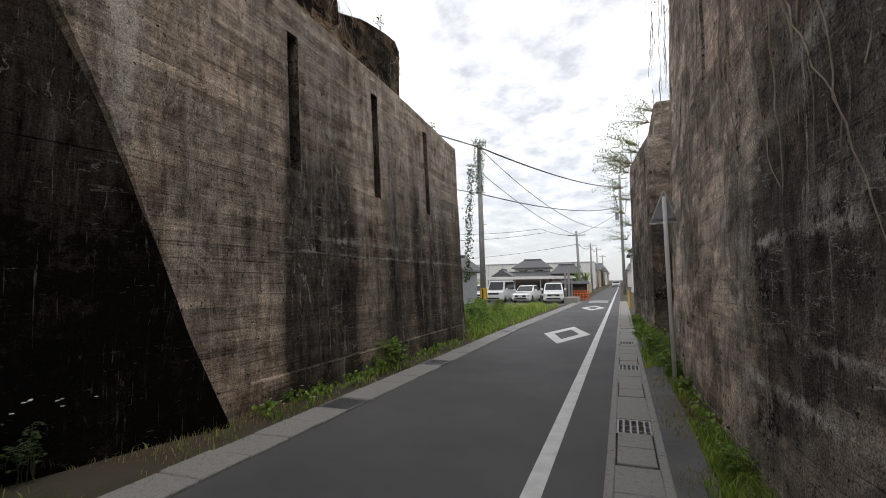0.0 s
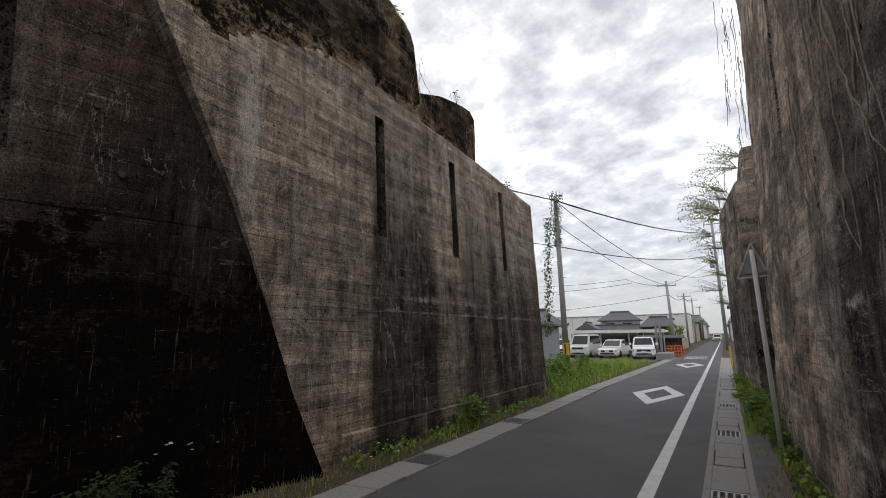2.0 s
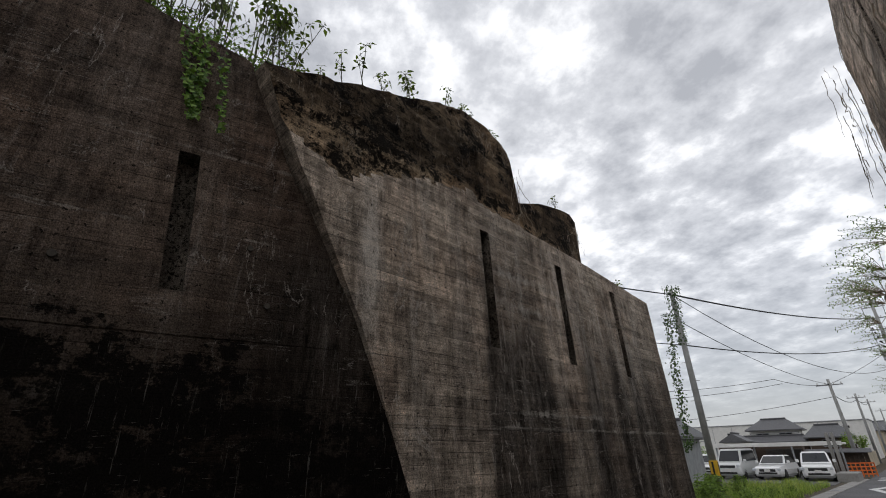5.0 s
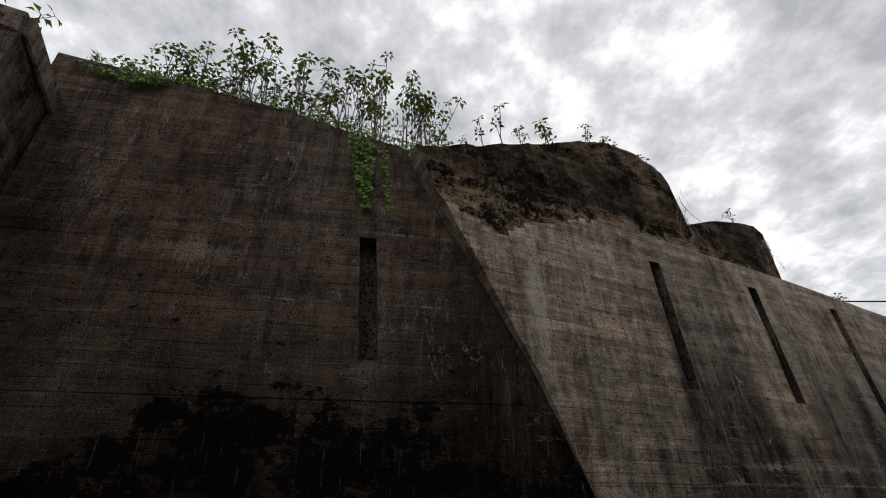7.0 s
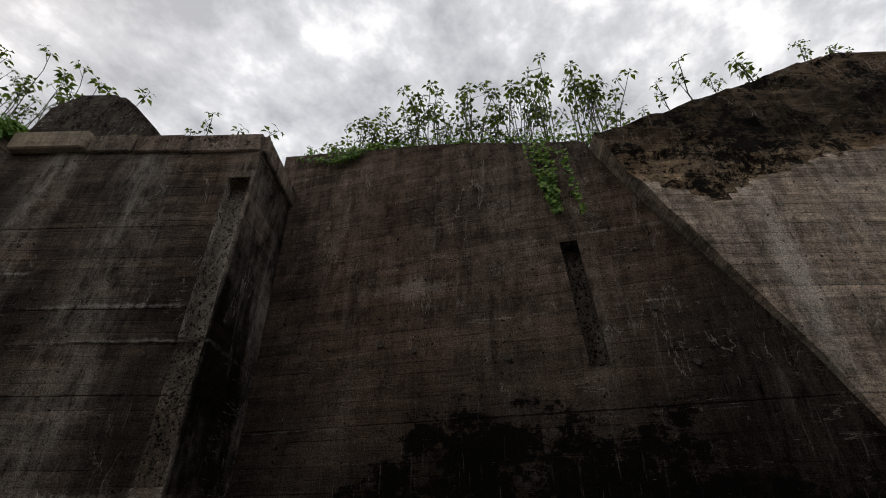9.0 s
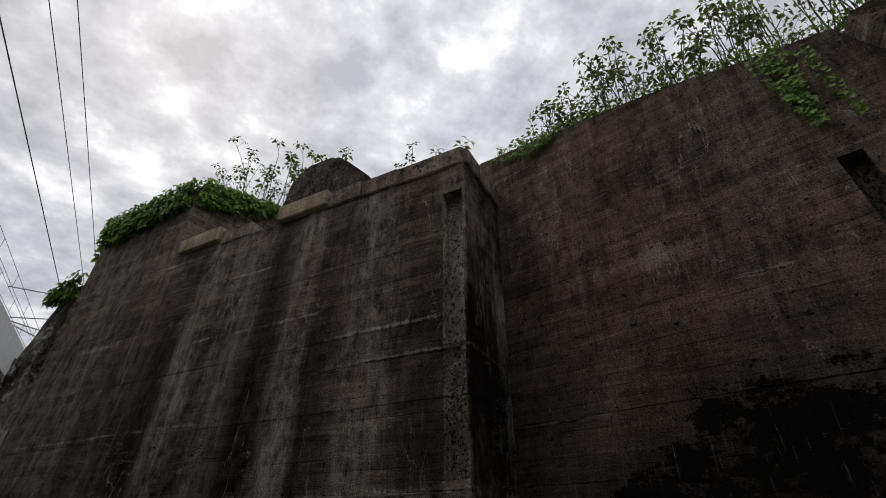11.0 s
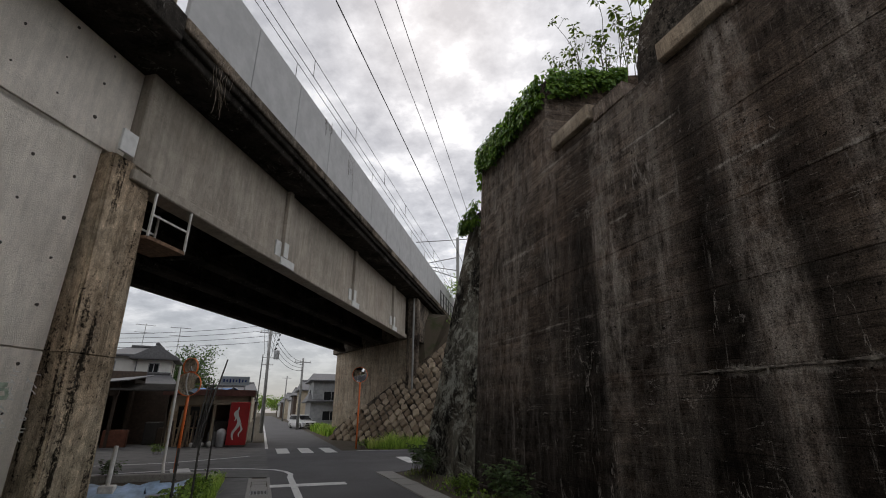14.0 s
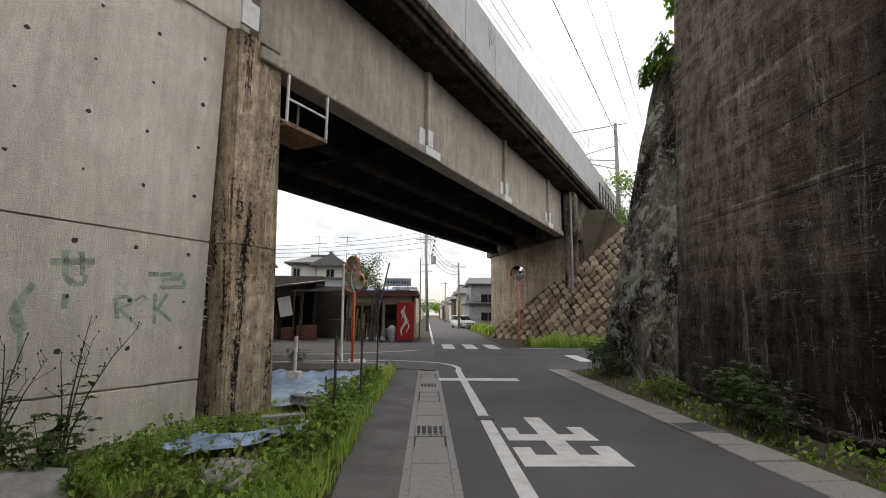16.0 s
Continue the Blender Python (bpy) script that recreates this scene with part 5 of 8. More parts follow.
part("mortar_bed", bm, MATS["slab"], bank)
STONES = []
for k in range(10):
    r = random.Random(100 + k)
    bm = bmesh.new()
    ringa = []
    for a in range(4):
        c = Vector((math.cos(a * math.pi / 2), math.sin(a * math.pi / 2)))
        d = Vector((math.cos((a + 1) * math.pi / 2), math.sin((a + 1) * math.pi / 2)))
        j = r.uniform(0.02, 0.05)
        t = r.uniform(0.10, 0.2)
        ringa += [(c.lerp(d, t) * (0.285 - j)), (c.lerp(d, 1 - r.uniform(0.1, 0.2)) * (0.285 - j * r.uniform(0.6, 1.2)))]
    n = len(ringa)
    base = [bm.verts.new((p.x, p.y, -0.04)) for p in ringa]
    mid = [bm.verts.new((p.x * 0.985, p.y * 0.985, 0.05)) for p in ringa]
    face = [bm.verts.new((p.x * 0.8, p.y * 0.8, 0.085 + 0.035 * r.random())) for p in ringa]
    for a, b in ((base, mid), (mid, face)):
        for i in range(n):
            bm.faces.new((a[i], a[(i + 1) % n], b[(i + 1) % n], b[i]))
    bm.faces.new(face)
    me = bpy.data.meshes.new("stone")
    bm.to_mesh(me); bm.free()
    me.materials.append(MATS["stone"])
    STONES.append(me)
rs = random.Random(8)
up = (Vector((0, 0, 1)) - SN * 0.42).normalized()
nrm = SD.cross(up).normalized()
if nrm.dot(SN) < 0:
    nrm = -nrm
count = 0
row = 0
z = 0.1
while z < 7.2:
    u = 0.2 + 0.36 * (row % 2)
    while u < SLEN - 0.1:
        if z < bank_top(u) - 0.12 and count < 330:
            s = 1.29 * rs.uniform(0.78, 1.14)
            p = bank_point(u + rs.uniform(-0.02, 0.02), z + rs.uniform(-0.02, 0.02), 0.0)
            m = Matrix((SD, up, nrm)).transposed().to_4x4()
            m.translation = p
            place_piece("stone", rs.choice(STONES), bank, m @ pose(0, 0, 0, rs.uniform(-7, 7), rs.uniform(-7, 7), rs.uniform(-24, 24) + 90 * rs.randrange(4)) @ Matrix.Diagonal((s * rs.uniform(0.9, 1.1), s * rs.uniform(0.85, 1.1), rs.uniform(0.8, 1.5), 1)))
            count += 1
        u += 0.72
    z += 0.36 / 1.08
    row += 1


# ---- plants ----
def leaf(bm, p, d, n, length, width, droop=0.25):
    """One folded leaf from p along d, with n its upper side."""
    d = d.normalized()
    s = d.cross(n)
    if s.length < 1e-4:
        s = d.cross(Vector((1, 0, 0)))
    s.normalize()
    n = s.cross(d)
    a = bm.verts.new(p)
    m1 = p + d * length * 0.45
    b = bm.verts.new(m1 + s * width * 0.5 + n * width * 0.12)
    c = bm.verts.new(m1 - s * width * 0.5 + n * width * 0.12)
    t = bm.verts.new(p + d * length - n * length * droop)
    k = bm.verts.new(m1 - n * length * droop * 0.2)
    bm.faces.new((a, b, k)); bm.faces.new((b, t, k)); bm.faces.new((a, k, c)); bm.faces.new((k, t, c))


def rdir(r, upward=0.0):
    v = Vector((r.gauss(0, 1), r.gauss(0, 1), r.gauss(0, 1) + upward))
    return v.normalized()


def tall_weed_meshes(seed, height, stems, leaf_size, fans, lean=0.12, spread=0.3):
    """A clump of thin upright stems with fans of leaflets towards the tops."""
    r = random.Random(seed)
    bs, bl = bmesh.new(), bmesh.new()
    for _ in range(stems):
        h = height * r.uniform(0.55, 1.0)
        p = Vector((r.uniform(-spread, spread), r.uniform(-spread, spread), 0))
        pts, l = [], Vector((r.gauss(0, lean), r.gauss(0, lean), 0))
        for i in range(6):
            f = i / 5
            pts.append(p + Vector((0, 0, h * f)) + l * h * f * f + Vector((r.gauss(0, 0.012), r.gauss(0, 0.012), 0)) * h)
        tube(bs, [Vector((0, 0, -0.06)), p * 0.6 + Vector((0, 0, -0.05))] + pts, [0.008, 0.01] + [0.010 * (1 - 0.7 * i / 5) * max(0.6, h) for i in range(6)], 4, False)
        for q in range(fans):
            f = 1 - (q / fans) ** 1.4 * 0.65
            i = min(4, int(f * 5))
            c = pts[i].lerp(pts[i + 1], f * 5 - i)
            d = Vector((r.gauss(0, 1), r.gauss(0, 1), r.uniform(-0.1, 0.6))).normalized()
            arm = r.uniform(0.06, 0.2) * max(0.5, height * 0.6)
            tip = c + d * arm
            tube(bs, [c, tip], [0.004, 0.003], 3, False)
            side = d.cross(Vector((0, 0, 1))).normalized()
            for k in range(-2, 3):
                dd = (d * math.cos(k * 0.55) + side * math.sin(k * 0.55) + Vector((0, 0, -0.25)))
                leaf(bl, tip, dd, Vector((0, 0, 1)), leaf_size * r.uniform(0.7, 1.15) * (1 - 0.1 * abs(k)), leaf_size * 0.42, 0.3)
    return bs, bl


def weed_prototype(name, seed, height, stems, leaf_size, fans, leafmat, label, category="weed", lean=0.12, spread=0.3, group=""):
    ob = thing(name, label=label, category=category, group=group)
    bs, bl = tall_weed_meshes(seed, height, stems, leaf_size, fans, lean, spread)
    part("stem", bs, MATS["stem"], ob)
    part("foliage", bl, leafmat, ob)
    return ob


def rosette(bs, bl, r, c, aim, size, count):
    """A whorl of broad drooping leaves on short stalks round a shoot's tip."""
    side = aim.cross(Vector((0.3, 1, 0.1))).normalized()
    other = aim.cross(side)
    turn = r.uniform(0, 6.28)
    for k in range(count):
        a = turn + 2.4 * k
        d = side * math.cos(a) + other * math.sin(a) + aim * r.uniform(0.0, 0.55)
        d.normalize()
        e = c + d * size * r.uniform(0.3, 0.6) - aim * size * 0.25 * (k / count)
        tube(bs, [c, e], [0.004, 0.003], 3, False)
        n = (aim * 1.2 - d * 0.3 + Vector((r.gauss(0, 0.25), r.gauss(0, 0.25), 0))).normalized()
        q = size * r.uniform(0.75, 1.15)
        leaf(bl, e, d - Vector((0, 0, 0.3)), n, q, q * 0.62, 0.3)


def shoot_meshes(seed, height, stems, size, spread, lean):
    """Tall bare shoots that carry whorls of leaves at their tips and on a few upper side shoots."""
    r = random.Random(seed)
    bs, bl = bmesh.new(), bmesh.new()
    for _ in range(stems):
        h = height * r.uniform(0.6, 1.0)
        p = Vector((r.uniform(-spread, spread), r.uniform(-spread, spread), 0))
        l = Vector((r.gauss(0, lean), r.gauss(0, lean), 0))
        pts = [p * (0.5 + 0.5 * f) + Vector((0, 0, h * f)) + l * h * f * f + Vector((r.gauss(0, 0.01), r.gauss(0, 0.01), 0)) * h for f in (0, 0.2, 0.4, 0.6, 0.8, 1.0)]
        tube(bs, [Vector((0, 0, -0.08))] + pts, [0.012] + [0.012 - 0.0012 * i for i in range(6)], 5, False)
        rosette(bs, bl, r, pts[-1], (pts[-1] - pts[-2]).normalized(), size, r.randint(6, 8))
        for q in range(r.randint(2, 4)):
            f = r.uniform(0.35, 0.92) * 5
            i = min(4, int(f))
            c = pts[i].lerp(pts[i + 1], f - i)
            d = Vector((r.gauss(0, 1), r.gauss(0, 1), r.uniform(0.5, 1.3))).normalized()
            e = c + d * r.uniform(0.12, 0.34) * min(1.0, h)
            tube(bs, [c, c.lerp(e, 0.5) + Vector((0, 0, -0.01)), e], [0.007, 0.005, 0.004], 4, False)
            rosette(bs, bl, r, e, d, size * r.uniform(0.6, 0.85), r.randint(3, 5))
    return bs, bl


def shoot_prototype(name, seed, height, stems, size, label, group, spread=0.22, lean=0.13):
    ob = thing(name, label=label, category="weed", group=group)
    bs, bl = shoot_meshes(seed, height, stems, size, spread, lean)
    part("stem", bs, MATS["stem"], ob)
    part("foliage", bl, MATS["shootleaf"], ob)
    return ob


rp = random.Random(21)
# tall shoots on top of the recess wall, over a low thicket
TOPS = [shoot_prototype("tall_weed", 300 + k, 1.7, (3, 4, 3, 5)[k], 0.135, "tall thin weeds with broad leaves at their tips", "weeds on the wall top") for k in range(4)]
UNDER = [weed_prototype("low_weed", 310 + k, 0.75, 9, 0.06, 6, MATS["leaf"], "low bright green thicket on the wall top", lean=0.3, spread=0.35, group="low weeds on the wall top") for k in range(2)]


def dark_line(y):
    return Vector((-5.9 + 0.2486 * (y + 4.45), y, interp(((-4.6, 8.25), (-1.6, 7.75), (0.9, 7.15), (4.1, 6.6)), y)))


first = set()


def put(proto, m):
    """The first use of a plant moves it, later ones copy it."""
    if proto.name not in first:
        first.add(proto.name)
        proto.matrix_basis = m
        return proto
    return copy_thing(proto, m @ Matrix.Diagonal([1 / q for q in proto.scale] + [1]))


for i in range(27):
    y = -3.7 + 4.95 * i / 26 + rp.uniform(-0.1, 0.1)
    p = dark_line(y) + Vector((-0.1 - 0.7 * rp.random(), 0, -0.05))
    tall = interp(((-3.8, 0.65), (-2.7, 1.0), (-2.0, 1.6), (-1.3, 1.7), (-0.6, 1.45), (0.0, 2.2), (0.5, 2.9), (1.0, 2.6), (1.35, 1.2)), y) * rp.uniform(0.75, 1.1)
    put(TOPS[i % 4], pose(p.x, p.y, p.z, 0, 0, rp.uniform(0, 360)) @ Matrix.Diagonal((0.9, 0.9, tall / 1.7, 1)))
for i in range(30):
    y = -4.0 + 5.4 * i / 29
    p = dark_line(y) + Vector((-0.05 - 0.45 * rp.random(), 0, -0.05))
    put(UNDER[i % 2], pose(p.x, p.y, p.z, 0, 0, rp.uniform(0, 360)) @ Matrix.Scale(rp.uniform(0.5, 1.0) * interp(((-4, 0.4), (-2, 0.6), (0.5, 0.85), (1.4, 0.6)), y), 4))
SMALL = [shoot_prototype("wall_top_weed", 330 + k, 0.85, (2, 1, 2)[k], 0.12, "small leafy weed rooted on the concrete", "weeds on the concrete", 0.12, 0.2) for k in range(3)]
for k, (x, y, z, s) in enumerate(((-4.6, 1.7, 7.3, 0.6), (-4.55, 2.6, 7.7, 1.15), (-4.5, 3.6, 8.15, 1.1), (-4.5, 4.6, 8.6, 0.65), (-4.5, 5.6, 8.65, 0.8), (-4.5, 6.2, 8.4, 0.7), (-4.55, 3.0, 7.85, 0.7), (-4.55, 2.2, 7.5, 0.9), (-4.5, 5.1, 8.65, 0.5), (-4.7, 9.3, 7.95, 0.6), (-4.6, 12.4, 6.1, 0.8), (-4.6, 11.6, 6.1, 0.6), (-4.9, -5.0, 7.3, 0.8), (-4.95, -5.5, 7.35, 0.95), (-4.9, -6.1, 7.36, 0.6), (-5.2, -4.55, 7.3, 1.1), (-4.9, -6.7, 7.38, 0.45), (-4.85, -5.75, 7.35, 0.6))):
    put(SMALL[k % 3], pose(x, y, z, 0, 0, rp.uniform(0, 360)) @ Matrix.Scale(s, 4))
IVYTOP = [shoot_prototype("tall_weed", 350 + k, 2.3, 4, 0.15, "tall leafy weeds above the ivy", "weeds above the ivy", 0.3, 0.12) for k in range(2)]
for k, (x, y, z, s) in enumerate(((-5.5, -12.2, 9.55, 0.75), (-6.0, -11.9, 9.6, 1.0), (-6.4, -11.7, 9.7, 1.15), (-6.8, -11.5, 9.8, 1.1), (-7.2, -11.3, 9.85, 1.2), (-7.6, -11.1, 9.85, 1.35), (-8.0, -10.9, 9.85, 1.5), (-6.2, -12.4, 9.7, 0.8), (-7.0, -12.0, 9.8, 0.9), (-5.2, -12.9, 9.5, 0.4), (-5.3, -14.0, 9.5, 0.4))):
    put(IVYTOP[k % 2], pose(x, y, z, 0, 0, rp.uniform(0, 360)) @ Matrix.Scale(s, 4))


def ivy(name, patches, size, material, label, thick=0.09):
    """Overlapping leaves that hang on surfaces: each patch gives a count and a function of (a, b) to place and normal."""
    bm = bmesh.new()
    r = random.Random(len(name) * 7)
    for n, fn in patches:
        for _ in range(n):
            p, nn = fn(r)
            d = (Vector((r.gauss(0, 0.5), r.gauss(0, 0.5), -0.8)) + nn * 0.45)
            leaf(bm, p + nn * r.uniform(0.01, thick), d, nn, size * r.uniform(0.7, 1.3), size * r.uniform(0.75, 1.0), 0.2)
    return tagged(part(name, bm, material), label, "ivy", kind="stuff")


def ivy_upper(r):
    # the east face and top of the upper block, and the side that turns back
    k = r.random()
    if k < 0.52:
        y = -15.25 + 3.5 * r.random()
        drop = 0.9 + 0.25 * noise.noise(Vector((y * 1.3, 0, 4))) + 0.2 * noise.noise(Vector((y * 4, 0, 9)))
        z = interp(((-15.2, 9.45), (-11.75, 9.68)), y) - drop * r.random()
        return Vector((block_x(y, z) + 0.02, y, z)), Vector((1, 0, 0.1))
    if k < 0.78:
        f = r.random()
        z = 9.68 + 0.3 * f - (0.8 - 0.45 * f + 0.2 * noise.noise(Vector((f * 6, 1, 2)))) * r.random()
        return Vector((-4.66 - 2.0 * f, -11.73 + 0.45 * f, z)), Vector((0.22, 0.97, 0.2)).normalized()
    y, x = -15.1 + 3.4 * r.random(), 1.4 * r.random()
    return Vector((-4.7 - x, y, interp(((-15.2, 9.4), (-11.75, 9.62)), y) + 0.12 * x + 0.14 * r.random())), Vector((0.5, 0.3, 1)).normalized()


def ivy_south(r):
    f = r.random()
    return Vector((-4.6 - 1.2 * r.random(), -15.2 - 0.5 * r.random() * (1 - 0.5 * f), 9.5 - 1.2 * f)), Vector((0.4, -0.9, 0.2)).normalized()


def ivy_corner(r):
    f = r.random()
    return Vector((-4.46, -15.25 - 1.2 * f, 7.85 - 0.4 * f - 0.8 * r.random() * (1 - f * 0.5))), Vector((1, -0.2, 0.2)).normalized()


ivy("ivy", [(3600, ivy_upper), (600, ivy_corner), (700, ivy_south)], 0.14, MATS["ivy"], "thick green ivy over the upper concrete block", 0.2)


def drape(y0, wide, zt, length):
    def fn(r):
        f = r.random() ** 0.8
        w = wide * (1 - 0.75 * f)
        y = y0 + 0.18 * f + r.uniform(-w, w)
        x = -5.9 + 0.2486 * (y + 4.45)
        return Vector((x + 0.03, y, zt - length * f)), Vector((1, -0.25, 0))
    return fn


def fringe(r):
    y = -4.2 + 5.2 * r.random()
    p = dark_line(y)
    return p + Vector((0.02 - 0.5 * r.random(), 0, 0.22 * r.random() * r.random())), Vector((0.4, 0, 1)).normalized()


ivy("hanging_creeper", [(330, drape(-0.05, 0.22, 7.35, 1.45)), (70, drape(0.3, 0.08, 7.1, 1.3)), (260, drape(-3.5, 0.8, 8.05, 0.3)), (1500, fringe)], 0.075, MATS["ivy"], "bright green creeper hanging down the dark wall")


def grass_field(name, areas, material, label, seed=1, width=0.007):
    """Blades of grass, in areas (x0, x1, y0, y1, count, height)."""
    r = np.random.RandomState(seed)
    vs, fs = [], []
    for x0, x1, y0, y1, n, h in areas:
        cx, cy = r.uniform(x0, x1, n), r.uniform(y0, y1, n)
        for x, y in zip(cx, cy):
            tuft = 0.5 + noise.noise(Vector((x * 1.1, y * 1.1, seed)))
            if tuft < 0.25 + 0.3 * r.rand():
                continue
            hh = h * r.uniform(0.45, 1.1) * (0.55 + 0.6 * tuft)
            a = r.uniform(0, 6.283)
            lx, ly = r.normal(0, 0.3, 2) * hh
            w = width * r.uniform(0.7, 1.5) * (1 + h)
            dx, dy = math.cos(a) * w, math.sin(a) * w
            z = ground_z(x, y)
            i = len(vs)
            vs += [(x - dx, y - dy, z), (x + dx, y + dy, z), (x + lx * 0.35 + dx * 0.7, y + ly * 0.35 + dy * 0.7, z + hh * 0.6), (x + lx * 0.35 - dx * 0.7, y + ly * 0.35 - dy * 0.7, z + hh * 0.6), (x + lx, y + ly, z + hh * 0.95)]
            fs += [(i, i + 1, i + 2, i + 3), (i + 3, i + 2, i + 4)]
    me = bpy.data.meshes.new(name)
    me.from_pydata(vs, [], fs)
    me.materials.append(material)
    return tagged(new(name, me), label, "grass", kind="stuff")


grass_field("verge_grass", [(1.38, 1.75, 3.0, 9.5, 2400, 0.17), (1.05, 1.55, 9.5, 21.5, 2600, 0.3), (-4.0, -3.5, 4.2, 13.0, 1300, 0.13), (-6.8, -3.5, 13.0, 33.0, 9000, 0.42), (-14, -6.8, 16.0, 33.0, 6000, 0.45),
                           (-4.4, -3.4, -19.5, -8.0, 1100, 0.12), (-4.4, -3.3, -8.0, 4.0, 900, 0.1), (1.25, 1.95, -4, 4, 1500, 0.2)], MATS["verge"], "green grass along the road's verge")
grass_field("bank_grass", [(1.75, 5.2, -16.5, -6.6, 30000, 0.22), (1.65, 2.2, -19.3, -8.0, 6000, 0.36), (4.4, 7.5, -12.5, -5.0, 5000, 0.32), (-8.5, -4.6, -31.0, -29.3, 4200, 0.75), (-10.5, -8.4, -30.0, -28.4, 2000, 0.8)], MATS["grass"], "lush grass and weeds by the bridge", seed=2, width=0.0048)
grass_field("dry_grass", [(1.08, 1.8, 3.0, 9.0, 2200, 0.10), (-4.3, -3.45, 2.0, 5.5, 1300, 0.07), (2.4, 4.4, -15, -9, 500, 0.5)], MATS["strawgrass"], "dry straw-coloured grass and litter", seed=3, width=0.005)

BUSH = [weed_prototype("leafy_weed", 400 + k, (0.8, 0.6, 0.95)[k], (16, 12, 13)[k], (0.12, 0.10, 0.13)[k], 9, (MATS["leaf"], MATS["leaf"], MATS["darkleaf"])[k], "bushy green weed at the foot of the wall", lean=0.25, spread=0.28, group="weeds along the walls") for k in range(3)]
for x, y, k, s in ((-3.75, 8.0, 0, 0.75), (-3.75, 7.4, 1, 0.55), (-3.8, 5.6, 1, 0.3), (-3.9, 4.9, 1, 0.3), (-4.6, 13.4, 0, 0.8), (-4.3, 14.3, 0, 0.9), (-4.9, 15.2, 0, 1.1), (-4.4, 16.4, 1, 1.0), (-5.1, 18.2, 0, 1.2), (-5.5, 20.0, 0, 1.3), (-6.4, 21.7, 0, 1.3), (-4.3, 17.5, 0, 0.7), (-4.2, 19.3, 1, 0.6), (-4.5, 21.0, 1, 0.7), (-4.4, 23.0, 0, 0.6), (-5.6, 24.0, 1, 0.9), (-7.0, 18.5, 0, 1.0), (-4.2, 26.0, 1, 0.7), (-6.6, 28.0, 0, 0.9), (-4.1, 15.6, 1, 0.5),
                   (1.5, 9.9, 0, 0.75), (1.45, 10.6, 0, 0.85), (1.5, 8.6, 1, 0.7), (1.35, 11.6, 1, 0.9), (1.3, 13.0, 0, 0.7), (1.25, 15.0, 1, 0.8), (1.62, 4.2, 0, 0.42), (1.55, 5.4, 1, 0.3), (1.68, 3.3, 1, 0.5), (1.45, 9.2, 0, 0.6), (1.4, 12.2, 0, 0.6), (1.55, 7.6, 1, 0.5), (1.2, 17.5, 0, 0.7),
                   (-3.65, -12.9, 2, 0.9), (-3.68, -12.5, 2, 0.75), (-3.6, -11.9, 2, 0.5), (-3.65, -14.9, 0, 0.5), (-3.7, -14.5, 0, 0.45), (-3.75, -15.4, 1, 0.5), (-3.85, -18.2, 2, 0.8), (-3.85, -18.9, 2, 0.9), (-3.8, -17.6, 2, 0.6),
                   (2.1, -11.7, 0, 0.75), (2.0, -12.3, 1, 0.95), (2.6, -10.9, 1, 0.5), (3.1, -11.0, 0, 0.42), (3.6, -11.6, 1, 0.5), (2.5, -12.6, 1, 0.5), (3.9, -12.4, 1, 0.55), (4.4, -11.3, 0, 0.5), (2.9, -10.2, 1, 0.45), (3.7, -10.3, 0, 0.4), (4.3, -10.3, 1, 0.5), (2.4, -9.6, 0, 0.4), (4.2, -13.4, 1, 0.6), (2.15, -15.4, 1, 0.7), (2.0, -16.3, 0, 0.6), (2.1, -17.2, 1, 0.6), (2.2, -13.2, 0, 0.9), (2.1, -10.9, 1, 0.8), (2.2, -14.6, 0, 0.6), (4.5, -12.2, 1, 0.75), (4.1, -12.9, 1, 0.7), (3.9, -13.9, 0, 0.5), (4.9, -11.4, 2, 0.9), (5.4, -10.6, 2, 1.1), (5.0, -10.2, 2, 0.9), (5.0, -28.9, 0, 0.6), (-6.5, -30.2, 0, 0.8), (-4.4, -30.5, 0, 0.6), (-5.2, -30.8, 1, 0.8), (4.6, -20.0, 2, 0.6)):
    put(BUSH[k], pose(x, y, ground_z(x, y), 0, 0, rp.uniform(0, 360)) @ Matrix.Scale(s, 4))
NETTLE = weed_prototype("dense_weed", 430, 0.95, 30, 0.065, 16, MATS["darkleaf"], "dense dark weed with small leaves by the dark wall", lean=0.25, spread=0.4, group="dense weeds")
for x, y, s in ((-4.3, 1.75, 0.62), (-4.45, 1.35, 0.55)):
    put(NETTLE, pose(x, y, ground_z(x, y), 0, 0, rp.uniform(0, 360)) @ Matrix.Scale(s, 4))
